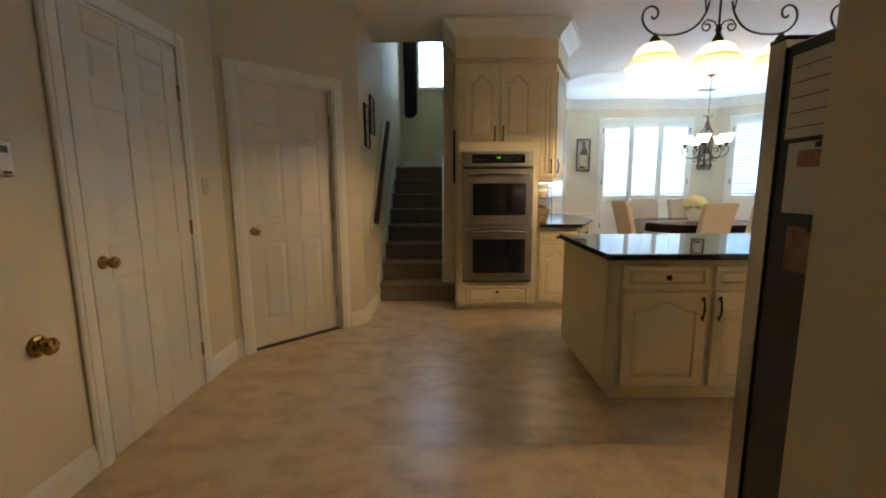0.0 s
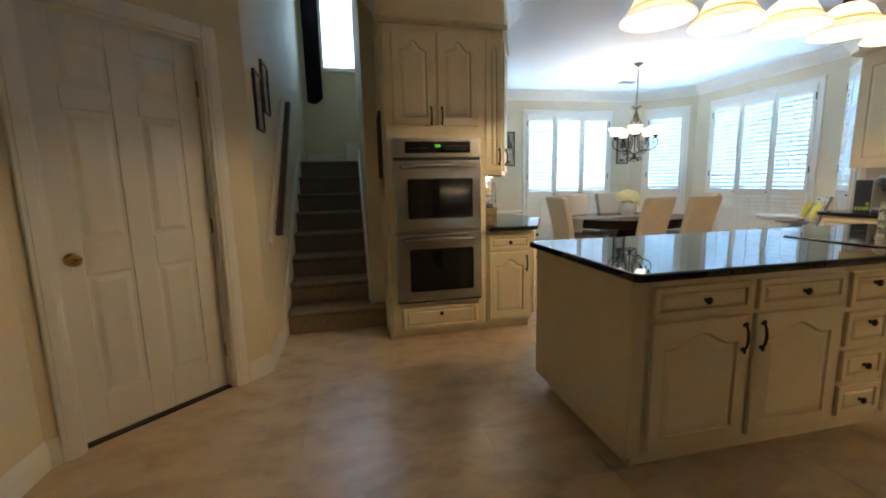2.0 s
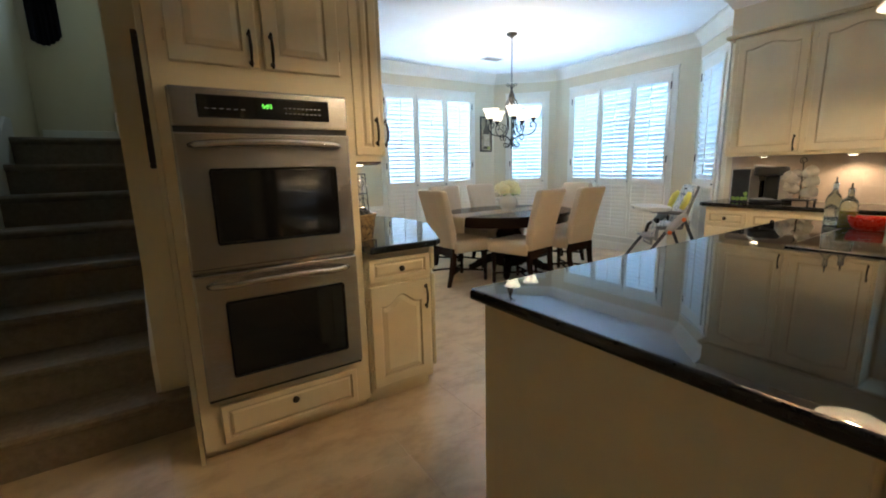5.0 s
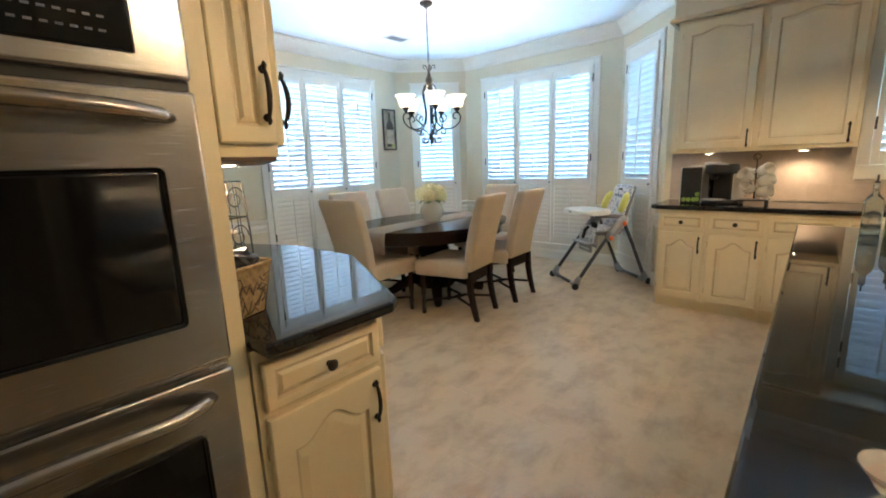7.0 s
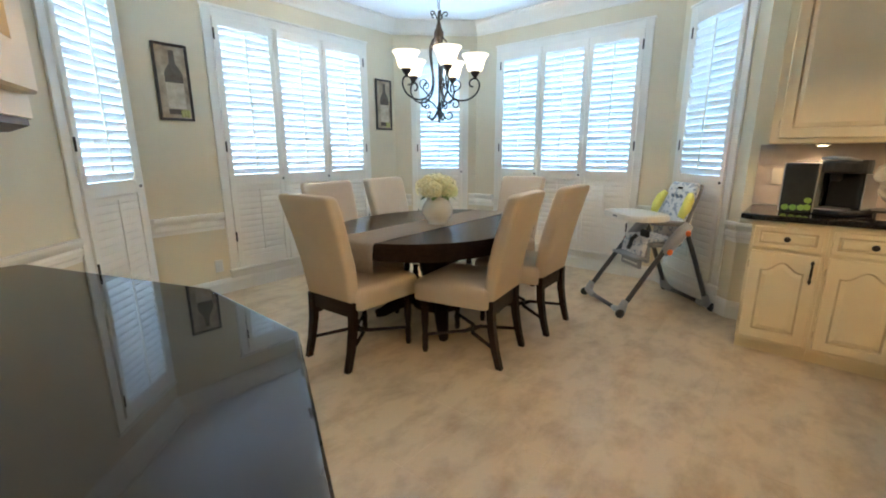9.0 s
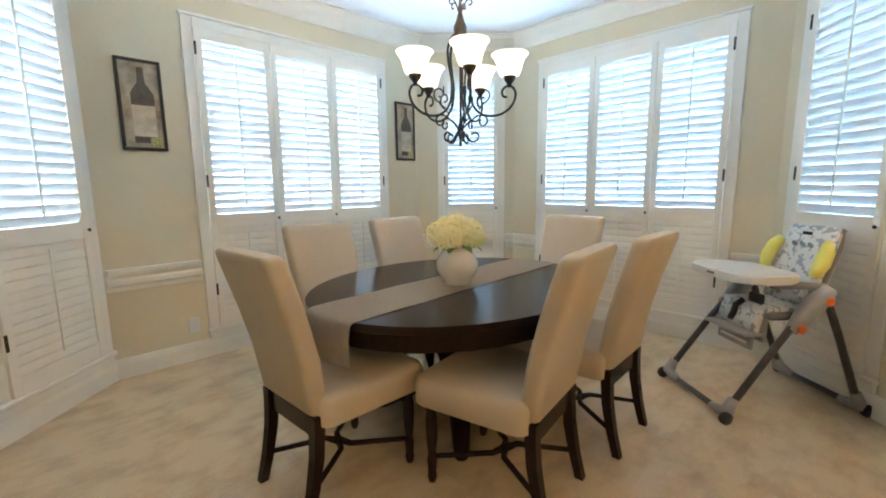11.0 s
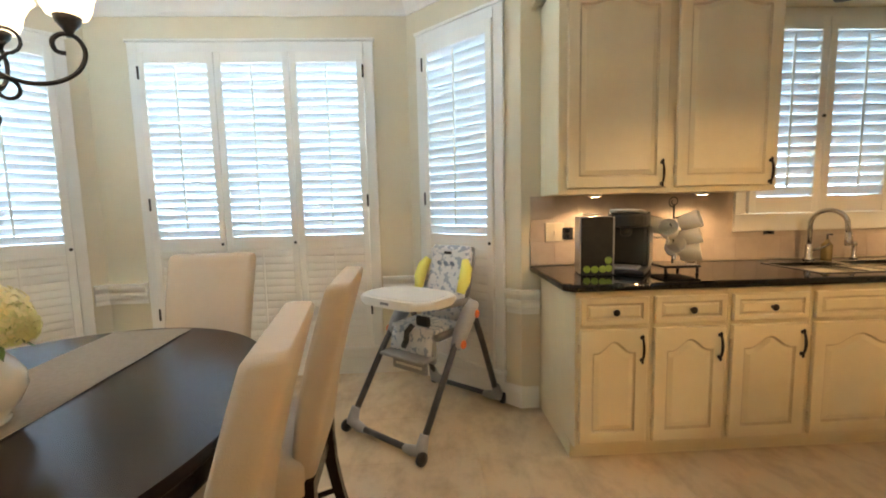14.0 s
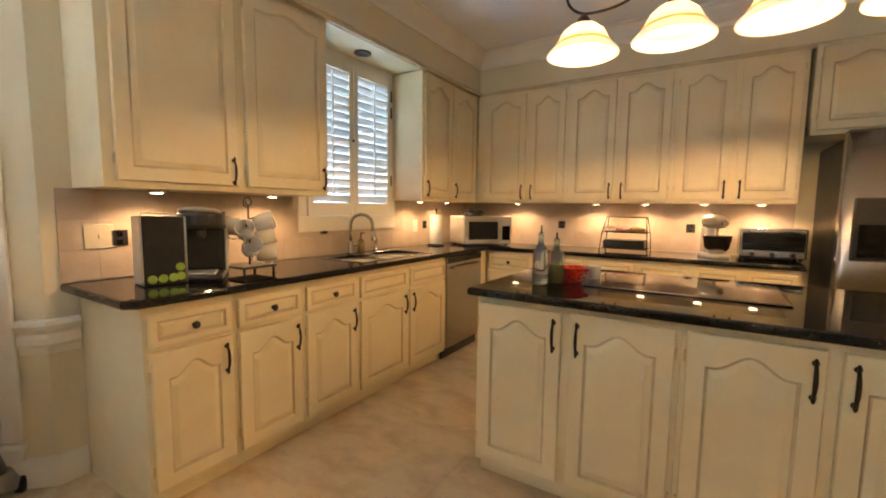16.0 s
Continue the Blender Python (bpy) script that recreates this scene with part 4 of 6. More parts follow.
def chair():
    c = thing("dining_chair", "beige upholstered dining chair with espresso wood legs", "chair", group="chairs round the table")
    # faces +y: rear legs at y = 0, seat to y = 0.50
    rim = []
    for cx, cy, a0 in ((0.215, 0.475, 0), (-0.215, 0.475, 90), (-0.183, 0.075, 180), (0.183, 0.075, 270)):
        rim += [(cx + 0.05 * math.cos(radians(a0 + 22.5 * k)), cy + 0.05 * math.sin(radians(a0 + 22.5 * k))) for k in range(5)]
    bm = bmesh.new()
    rings = []
    for z, k in ((0.372, 0.0), (0.380, 0.008), (0.470, 0.010), (0.492, 0.002), (0.503, -0.014), (0.508, -0.045), (0.514, -0.11)):
        rings.append([bm.verts.new((x * (1 + k / 0.25), 0.275 + (y - 0.275) * (1 + k / 0.25), z)) for x, y in rim])
    for a, b in zip(rings, rings[1:]):
        for k in range(20):
            bm.faces.new((a[k], a[(k + 1) % 20], b[(k + 1) % 20], b[k])).smooth = True
    bm.faces.new(rings[0][::-1]), bm.faces.new(rings[-1])
    part("seat", bm, FABRIC, c)
    bm = bmesh.new()
    rings = []
    for z, y, t, w in ((0.425, 0.030, 0.032, 0.196), (0.434, 0.028, 0.040, 0.204), (0.65, -0.005, 0.043, 0.212), (0.82, -0.048, 0.043, 0.218), (0.96, -0.090, 0.042, 0.223), (1.020, -0.109, 0.041, 0.224), (1.042, -0.115, 0.040, 0.221), (1.052, -0.118, 0.035, 0.213), (1.058, -0.120, 0.031, 0.195)):
        quarter = [(w, t - 0.030), (w, t - 0.020), (w - 0.005, t - 0.006), (w - 0.018, t), (w - 0.040, t)]
        q2 = [(-x, p) for x, p in quarter[::-1]]
        rings.append([bm.verts.new((sx, y + sy, z)) for sx, sy in quarter + q2 + [(-x, -p) for x, p in quarter] + [(x, -p) for x, p in quarter[::-1]]])
    for a, b in zip(rings, rings[1:]):
        for k in range(20):
            bm.faces.new((a[k], a[(k + 1) % 20], b[(k + 1) % 20], b[k])).smooth = True
    bm.faces.new(rings[0][::-1]), bm.faces.new(rings[-1])
    part("backrest", bm, FABRIC, c)
    part("seat_frame", boxm(-0.185, 0.004, 0.325, 0.185, 0.030, 0.424, 0.004), DARKWOOD, c)
    for s in (-1, 1):
        bm = bmesh.new()
        rg = []
        for z, y, h in ((0.001, -0.050, 0.018), (0.12, -0.018, 0.020), (0.25, 0.006, 0.022), (0.36, 0.014, 0.023), (0.424, 0.014, 0.023)):
            x = s * 0.186
            rg.append([bm.verts.new((x + a * h, y + b * h, z)) for a, b in ((-1, -1), (1, -1), (1, 1), (-1, 1))])
        for a, b in zip(rg, rg[1:]):
            for k in range(4):
                bm.faces.new((a[k], a[(k + 1) % 4], b[(k + 1) % 4], b[k]))
        bm.faces.new(rg[0][::-1]), bm.faces.new(rg[-1])
        part("leg", bm, DARKWOOD, c)
        bm = lathe(bmesh.new(), [(0.016, 0.001), (0.022, 0.03), (0.018, 0.05), (0.023, 0.10), (0.017, 0.13), (0.024, 0.20), (0.026, 0.29), (0.020, 0.33), (0.026, 0.345), (0.026, 0.373)], 12, Matrix.Translation((s * 0.215, 0.47, 0)))
        part("leg", bm, DARKWOOD, c)
        part("stretcher", tube(bmesh.new(), [(s * 0.186, -0.015, 0.12), (s * 0.06, 0.20, 0.135), (0, 0.225, 0.137)], 0.012, 8, radii=[0.011, 0.013, 0.018]), DARKWOOD, c)
        part("stretcher", tube(bmesh.new(), [(s * 0.215, 0.47, 0.12), (s * 0.06, 0.255, 0.135), (0, 0.23, 0.137)], 0.012, 8, radii=[0.011, 0.013, 0.018]), DARKWOOD, c)
    return c


ch = chair()
ch.matrix_basis = pose(3.455, 6.17, 0, 0, 0, 9)
for x, y, rz in ((4.085, 6.155, 3), (2.70, 6.955, -86), (3.325, 7.72, 178), (3.97, 7.74, 182), (4.83, 6.92, 90)):
    copy_thing(ch, pose(x, y, 0, 0, 0, rz))


# ---- floor tiles (last of the large things) ----
def tiles():
    s, j = 0.457, 0.0010
    bm = boxm(j / 2, j / 2, -0.02, s - j / 2, s - j / 2, 0.0, 0.0003)
    me = bpy.data.meshes.new("tile")
    bmesh.ops.recalc_face_normals(bm, faces=bm.faces)
    bm.to_mesh(me)
    bm.free()
    me.materials.append(TILE)
    i0, j0 = -0.415, 3.225
    for a in range(-4, 15):
        for b in range(-11, 13):
            x, y = i0 + a * s, j0 + b * s
            cx, cy = x + s / 2, y + s / 2
            if cx < -1.85 or cx > 6.0 or cy < -1.7 or cy > 9.05:
                continue
            if cx < -0.8 and cy > 4.9 or cx < 1.0 and cy > 5.8 or cx > 5.3 and cy < 5.0 or cx > 1.2 and cy < 1.3 or cy - cx > 6.9 or cx + cy > 14.4:
                continue
            same_mesh("tile", me, floor, Matrix.Translation((x, y, 0)))


# ---- appliances ----
ov = thing("double_oven", "stainless steel double wall oven with black glass windows", "oven", Matrix.Translation((0.565, 5.058, 0)))
hw = 0.35
part("body", boxm(-hw, -0.045, 0.318, hw, 0.0, 1.622, 0.004), STEEL, ov)
part("control_panel", boxm(-hw + 0.002, -0.068, 1.472, hw - 0.002, -0.044, 1.622, 0.008, 2), STEEL, ov)
cp = part("control_glass", boxm(-0.255, -0.0715, 1.508, 0.262, -0.066, 1.595, 0.004, 2), BLACKGLASS, ov, "black glass control strip")
DISPLAY = material("green_display", (0.02, 0.05, 0.01), 0.4, emit=(0.25, 1.0, 0.08), power=2.2)
bm = bmesh.new()
for x, segments in ((-0.024, "abcde"), (-0.002, "afcdeg"), (0.016, "abcde")):
    for k in segments:
        u0, v0, u1, v1 = {"a": (0, 0.020, 0.011, 0.022), "b": (0, 0.012, 0.002, 0.020), "c": (0, 0.010, 0.011, 0.012) if segments == "abcde" else (0, 0.0, 0.002, 0.010),
                          "d": (0.009, 0.002, 0.011, 0.010), "e": (0, 0, 0.011, 0.002), "f": (0, 0.010, 0.002, 0.020), "g": (0.009, 0.010, 0.011, 0.020)}[k]
        box(bm, (x + u0) * 0.72, -0.0725, 1.552 + v0 * 0.72, (x + u1) * 0.72, -0.0716, 1.552 + v1 * 0.72)
for v in (0.005, 0.014):
    box(bm, -0.0061, -0.0725, 1.552 + v * 0.72, -0.0046, -0.0716, 1.5535 + v * 0.72)
part("clock_display", bm, DISPLAY, ov, "green clock digits")
GREYMARK = material("grey_print", (0.14, 0.14, 0.14), 0.5)
bm = bmesh.new()
for i in range(9):
    for j in range(2):
        x = 0.07 + i * 0.018
        box(bm, x, -0.0724, 1.534 + j * 0.022, x + 0.010, -0.0716, 1.538 + j * 0.022)
for i in range(6):
    box(bm, -0.23 + i * 0.026, -0.0724, 1.541, -0.216 + i * 0.026, -0.0716, 1.545)
tagged(part("button_marks", bm, GREYMARK, ov), kind="stuff")
part("vent_gap", boxm(-hw + 0.006, -0.052, 1.453, hw - 0.006, -0.044, 1.472), BLACK, ov)
for z0, z1, w0, w1 in ((0.905, 1.452, 1.008, 1.306), (0.335, 0.885, 0.425, 0.754)):
    dr = part("oven_door", boxm(-hw + 0.002, -0.074, z0, hw - 0.002, -0.046, z1, 0.007, 2), STEEL, ov)
    part("door_window", boxm(-0.243, -0.0765, w0 - 0.006, 0.274, -0.072, w1 + 0.006, 0.012, 3), BLACKGLASS, dr, "black glass oven window")
    bm = bmesh.new()
    for a, b, c, e in ((-0.250, w0 - 0.013, 0.281, w0 - 0.007), (-0.250, w1 + 0.007, 0.281, w1 + 0.013), (-0.250, w0 - 0.007, -0.244, w1 + 0.007), (0.275, w0 - 0.007, 0.281, w1 + 0.007)):
        box(bm, a, -0.0755, b, c, -0.073, e)
    part("window_trim", bm, STEEL, dr)
    zh = z1 - 0.050
    pts = [(-0.30 + 0.60 * i / 24, -0.078 - 0.050 * min(1, math.sin(math.pi * i / 24) * 2.2) ** 0.8, zh + 0.012 * math.sin(math.pi * i / 24)) for i in range(25)]
    part("handle", tube(bmesh.new(), pts, 0.013, 12, radii=[0.009] + [0.0145] * 23 + [0.009]), STEEL, dr, "bowed stainless handle")
part("bottom_vent", boxm(-hw + 0.004, -0.058, 0.320, hw - 0.004, -0.044, 0.333), BLACK, ov)

fr = thing("refrigerator", "stainless side-by-side refrigerator with black sides and dispenser", "refrigerator", pose(2.05, 2.24, 0, 0, 0, 180))
FW, FD, FH = 0.915, 0.70, 1.745
part("body", boxm(0.005, 0.0, 0.02, FW - 0.005, FD, FH - 0.02, 0.006), BLACK, fr)
for x0, x1, hx in ((0.0, 0.405, 0.37), (0.411, FW, 0.446)):
    bm = bmesh.new()
    n = 10
    rows = []
    for z in (0.06, FH):
        rows.append([bm.verts.new((x0 + (x1 - x0) * i / n, -0.075 - 0.014 * math.sin(math.pi * i / n), z)) for i in range(n + 1)] + [bm.verts.new((x1, -0.006, z)), bm.verts.new((x0, -0.006, z))])
    m = n + 3
    for i in range(m):
        bm.faces.new((rows[0][i], rows[0][(i + 1) % m], rows[1][(i + 1) % m], rows[1][i])).smooth = i < n
    bm.faces.new(rows[0][::-1]), bm.faces.new(rows[1])
    dr = part("refrigerator_door", bm, STEEL, fr)
    part("handle", tube(bmesh.new(), [(hx, -0.085, 0.55), (hx, -0.125, 0.60), (hx, -0.13, 1.05), (hx, -0.125, 1.50), (hx, -0.085, 1.55)], 0.013, 10), STEEL, dr, "long stainless bar handle")
    if x0 == 0.0:
        part("dispenser", boxm(0.055, -0.094, 0.98, 0.335, -0.078, 1.36, 0.012, 2), BLACK, dr, "black ice and water dispenser")
        part("dispenser_recess", boxm(0.085, -0.0965, 1.0, 0.305, -0.0935, 1.20, 0.004), BLACKGLASS, dr)
    part("door_cap", boxm(x0 + 0.002, -0.086, FH + 0.0005, x1 - 0.002, -0.008, FH + 0.016, 0.006, 2), BLACK, fr)
part("toe_grille", boxm(0.01, -0.05, 0.002, FW - 0.01, 0.0, 0.055), BLACK, fr)
PAPER = material("white_paper", (0.62, 0.58, 0.52), 0.8, second=(0.56, 0.52, 0.46), scale=5)
INK = material("dark_ink", (0.10, 0.09, 0.10), 0.7)
nt = thing("paper_note", "white paper calendar page pinned with magnets on the refrigerator side", "paper")
part("sheet", boxm(1.1255, 1.90, 1.43, 1.1295, 2.20, 1.68), PAPER, nt)
bm = bmesh.new()
for i in range(5):
    box(bm, 1.1245, 1.91, 1.46 + i * 0.045, 1.1255, 2.19, 1.463 + i * 0.045)
part("ruled_lines", bm, INK, nt)
n2 = thing("paper_note", "white paper list with small photos on the refrigerator side", "paper")
part("sheet", boxm(1.1255, 1.94, 1.20, 1.1295, 2.18, 1.415), PAPER, n2)
PHOTO = material("brown_photo", (0.20, 0.10, 0.06), 0.6, second=(0.35, 0.22, 0.15), scale=30)
part("photo", boxm(1.1243, 2.00, 1.34, 1.1254, 2.14, 1.39), PHOTO, n2)
part("magnet", boxm(1.121, 2.05, 1.395, 1.1250, 2.08, 1.413, 0.002), BLACK, n2)

ph = thing("photo_print", "dark brown photo print on the refrigerator side", "photo")
part("print", boxm(1.1255, 1.97, 1.02, 1.1295, 2.15, 1.16), PHOTO, ph)
part("magnet", boxm(1.121, 2.05, 1.145, 1.1250, 2.075, 1.165, 0.002), BLACK, ph)

dw = thing("dishwasher", "stainless steel built-in dishwasher", "dishwasher", pose(4.528, 2.862, 0, 0, 0, -90))
part("body", boxm(0.004, 0.02, 0.09, 0.608, 0.58, 0.868), BLACK, dw)
part("door_panel", boxm(0.004, -0.020, 0.10, 0.608, 0.019, 0.868, 0.006, 2), STEEL, dw)
part("control_strip", boxm(0.010, -0.0225, 0.815, 0.602, -0.019, 0.862, 0.001), BLACKGLASS, dw)
part("handle", tube(bmesh.new(), [(0.08, -0.018, 0.775), (0.09, -0.045, 0.775), (0.306, -0.052, 0.775), (0.522, -0.045, 0.775), (0.532, -0.018, 0.775)], 0.011, 10), STEEL, dw, "stainless bar handle")
part("toe_kick", boxm(0.004, 0.03, 0.001, 0.608, 0.05, 0.092), BLACK, dw)

# sink, faucet
sk = thing("sink", "stainless steel double bowl undermount sink", "sink")
bm = bmesh.new()
for y0, y1 in ((SY0 + 0.004, 3.36), (3.39, SY1 - 0.004)):
    for a in ((SX0 + 0.004, y0, 0.70, SX1 - 0.004, y1, 0.706), (SX0 + 0.004, y0, 0.706, SX0 + 0.010, y1, 0.890), (SX1 - 0.010, y0, 0.706, SX1 - 0.004, y1, 0.890), (SX0 + 0.010, y0, 0.706, SX1 - 0.010, y0 + 0.006, 0.890), (SX0 + 0.010, y1 - 0.006, 0.706, SX1 - 0.010, y1, 0.890)):
        box(bm, *a)
part("basin", bm, STEEL, sk)
bm = bmesh.new()
for a in ((SX0 - 0.012, SY0 - 0.012, 0.9105, SX0 + 0.006, SY1 + 0.012, 0.914), (SX1 - 0.006, SY0 - 0.012, 0.9105, SX1 + 0.012, SY1 + 0.012, 0.914), (SX0 + 0.006, SY0 - 0.012, 0.9105, SX1 - 0.006, SY0 + 0.006, 0.914), (SX0 + 0.006, SY1 - 0.006, 0.9105, SX1 - 0.006, SY1 + 0.012, 0.914), (SX0 + 0.006, 3.35, 0.9105, SX1 - 0.006, 3.40, 0.914)):
    box(bm, *a, 0.001)
part("rim", bm, STEEL, sk)
fc = thing("faucet", "brushed nickel gooseneck kitchen faucet with side lever", "faucet", Matrix.Translation((5.04, 3.42, 0.91)))
bm = lathe(bmesh.new(), [(0.030, 0), (0.030, 0.012), (0.020, 0.02), (0.019, 0.09), (0.014, 0.10)], 16)
part("base", bm, STEEL, fc)
pts = [(0, 0, 0.09), (0, 0, 0.22)] + [(-0.09 * (1 - math.cos(a)), -0.05 * (1 - math.cos(a)) / 2, 0.22 + 0.085 * math.sin(a)) for a in (math.pi * i / 12 for i in range(1, 12))] + [(-0.18, -0.05, 0.20), (-0.185, -0.052, 0.16)]
part("spout", tube(bmesh.new(), pts, 0.0125, 12), STEEL, fc)
part("spray_head", tube(bmesh.new(), [(-0.184, -0.052, 0.185), (-0.188, -0.054, 0.12), (-0.189, -0.054, 0.105)], 0.017, 12, radii=[0.015, 0.02, 0.017]), STEEL, fc)
part("lever", tube(bmesh.new(), [(0, -0.018, 0.06), (-0.02, -0.06, 0.075), (-0.03, -0.10, 0.10)], 0.007, 8), STEEL, fc)
sd = thing("soap_dispenser", "clear soap bottle with dark pump beside the sink", "soap dispenser", Matrix.Translation((5.055, 3.29, 0.91)))
AMBER = material("amber_soap", (0.45, 0.32, 0.14), 0.2, second=(0.4, 0.28, 0.12), trans=0.3)
part("bottle", lathe(bmesh.new(), [(0.026, 0.001), (0.028, 0.01), (0.028, 0.09), (0.012, 0.11), (0.010, 0.125)], 16), AMBER, sd)
part("pump", tube(bmesh.new(), [(0, 0, 0.124), (0, 0, 0.155), (-0.03, 0, 0.155)], 0.006, 8), BLACK, sd)
s2 = thing("side_sprayer", "brushed nickel side sprayer", "sprayer", Matrix.Translation((5.05, 3.12, 0.91)))
part("body", lathe(bmesh.new(), [(0.020, 0.001), (0.020, 0.008), (0.012, 0.015), (0.011, 0.07), (0.016, 0.09), (0.012, 0.11)], 14), STEEL, s2)

# coffee corner
pb = thing("coffee_pod_box", "tall black pod dispenser box with green printed discs", "box", pose(4.865, 4.845, 0.911, 0, 0, -100))
part("carton", boxm(-0.075, -0.13, 0, 0.085, 0.02, 0.305, 0.006, 2), BLACK, pb)
SILVER = material("silver_edge", (0.55, 0.53, 0.50), 0.35, 0.6, second=(0.5, 0.48, 0.45), scale=8)
for ex in (-0.083, 0.0855):
    part("edge_strip", boxm(ex, -0.128, 0.004, ex + 0.0075, 0.018, 0.303, 0.002), SILVER, pb, "silver side edge")
part("top_handle", tube(bmesh.new(), [(-0.05, 0, 0.304), (-0.045, 0, 0.316), (0.055, 0, 0.316), (0.06, 0, 0.304)], 0.004, 8), SILVER, pb)
GREEN = material("green_print", (0.22, 0.36, 0.05), 0.5, second=(0.33, 0.46, 0.10), scale=40)
for i, (x, z) in enumerate(((-0.046, 0.030), (-0.006, 0.030), (0.034, 0.032), (0.064, 0.036), (0.062, 0.078))):
    part("printed_disc", lathe(bmesh.new(), [(0.019, 0), (0.019, 0.001), (0.017, 0.0015)], 16, Matrix.Translation((x, -0.1305, z)) @ Matrix.Rotation(radians(90), 4, 'X')), GREEN, pb, "green printed disc")
cm = thing("coffee_maker", "black single-cup coffee maker with silver trim", "coffee maker", pose(4.835, 4.645, 0.911, 0, 0, -126))
part("base", boxm(-0.10, -0.16, 0, 0.10, 0.13, 0.028, 0.010, 2), BLACK, cm)
part("column", boxm(-0.095, -0.01, 0.0285, 0.095, 0.125, 0.245, 0.022, 3), BLACK, cm)
bm = bmesh.new()
prism(bm, [(0.105 * math.cos(a), -0.02 + 0.15 * math.sin(a) * (1 if math.sin(a) > 0 else 0.9)) for a in (2 * math.pi * i / 28 for i in range(28))], 0.2455, 0.325, 0.020, 3)
part("brew_head", bm, BLACK, cm)
part("lift_handle", tube(bmesh.new(), [(-0.085, -0.05, 0.318), (-0.07, -0.12, 0.332), (0, -0.145, 0.338), (0.07, -0.12, 0.332), (0.085, -0.05, 0.318)], 0.010, 10), SILVER, cm, "silver lift handle")
part("water_tank", boxm(-0.155, -0.03, 0.02, -0.1005, 0.12, 0.30, 0.018, 3), BLACKGLASS, cm, "dark smoky water tank")
part("side_panel", boxm(0.0955, -0.005, 0.03, 0.104, 0.12, 0.244, 0.003), SILVER, cm, "silver side panel")
part("drip_tray", boxm(-0.07, -0.155, 0.0285, 0.07, -0.02, 0.040, 0.005), SILVER, cm)
part("spout", lathe(bmesh.new(), [(0.02, 0.20), (0.028, 0.21), (0.03, 0.2455)], 14, Matrix.Translation((0, -0.09, 0))), BLACK, cm)
mt = thing("mug_tree", "black wire mug tree on a tray", "mug rack", Matrix.Translation((4.80, 4.42, 0.911)))
part("tray", boxm(-0.10, -0.10, 0.03, 0.10, 0.10, 0.042, 0.004), BLACK, mt)
for sx in (-1, 1):
    for sy in (-1, 1):
        part("foot", lathe(bmesh.new(), [(0.008, 0.0), (0.008, 0.03)], 8, Matrix.Translation((sx * 0.085, sy * 0.085, 0))), BLACK, mt)
part("pole", tube(bmesh.new(), [(0, 0, 0.04), (0, 0, 0.36)], 0.005, 8), IRON, mt)
part("scroll_top", tube(bmesh.new(), [(0.0, y, z) for y, z in arc(0.0, 0.375, 0.03, 0.012, -90, 400, 24)], 0.003, 6), IRON, mt)


def mug(m):
    g = thing("mug", "white ceramic mug hanging on the mug tree", "mug", m, group="mugs on the tree")
    bm = lathe(bmesh.new(), [(0.028, 0), (0.036, 0.003), (0.044, 0.03), (0.049, 0.098), (0.047, 0.100), (0.045, 0.096), (0.039, 0.03), (0.031, 0.008)], 20)
    part("cup", bm, CERAMIC, g)
    part("handle", tube(bmesh.new(), [(0.036, 0, 0.07), (0.060, 0, 0.072), (0.068, 0, 0.048), (0.058, 0, 0.024), (0.036, 0, 0.022)], 0.005, 8), CERAMIC, g)


for i, (dx, dy, z, rz) in enumerate([(-0.045, 0.045, 0.215, 140), (-0.035, -0.045, 0.265, 225), (0.045, 0.03, 0.24, 40), (-0.055, 0.03, 0.13, 160), (-0.03, -0.055, 0.185, 235), (-0.035, -0.05, 0.10, 240)]):
    mug(pose(4.80 + dx, 4.42 + dy, 0.911 + z, 0, 0, 0) @ Matrix.Rotation(radians(rz), 4, 'Z') @ Matrix.Rotation(radians(62 + 9 * (i % 3)), 4, 'Y') @ Matrix.Translation((0.0, 0, -0.03)))
    c = Vector((4.80, 4.42, 0.911 + z + 0.03))
    part("arm", tube(bmesh.new(), [(0, 0, z + 0.02), (dx * 0.6, dy * 0.6, z + 0.03), (dx * 1.0, dy * 1.0, z + 0.045)], 0.0035, 6), IRON, mt)

# microwave corner
mw = thing("microwave", "silver microwave oven with dark window in the door", "microwave", pose(4.70, 1.93, 0.911, 0, 0, -127))
part("body", boxm(-0.255, -0.19, 0.012, 0.255, 0.18, 0.285, 0.008, 2), SILVER, mw)
for sx in (-0.22, 0.22):
    for sy in (-0.15, 0.14):
        part("foot", lathe(bmesh.new(), [(0.014, 0), (0.014, 0.012)], 8, Matrix.Translation((sx, sy, 0))), BLACK, mw)
part("door", boxm(-0.253, -0.203, 0.018, 0.135, -0.191, 0.280, 0.004), SILVER, mw, "silver microwave door")
part("door_window", boxm(-0.21, -0.206, 0.06, 0.10, -0.2025, 0.235, 0.006), BLACKGLASS, mw, "dark glass window")
part("control_panel", boxm(0.138, -0.202, 0.018, 0.253, -0.191, 0.280, 0.003), SILVER, mw)
part("keypad", boxm(0.152, -0.204, 0.05, 0.24, -0.2015, 0.19, 0.001), BLACKGLASS, mw)
bg = thing("folded_bag", "dark crumpled bag lying on the microwave", "bag", pose(4.76, 1.95, 1.1965, 0, 0, -50))
bm = bmesh.new()
bmesh.ops.create_icosphere(bm, subdivisions=3, radius=1)
for v in bm.verts:
    k = 1 + 0.25 * noise.noise(v.co * 2.3)
    v.co = Vector((v.co.x * 0.16 * k, v.co.y * 0.10 * k, max(0, v.co.z * 0.06 * k + 0.028)))
part("bag_body", bm, BLACK, bg)
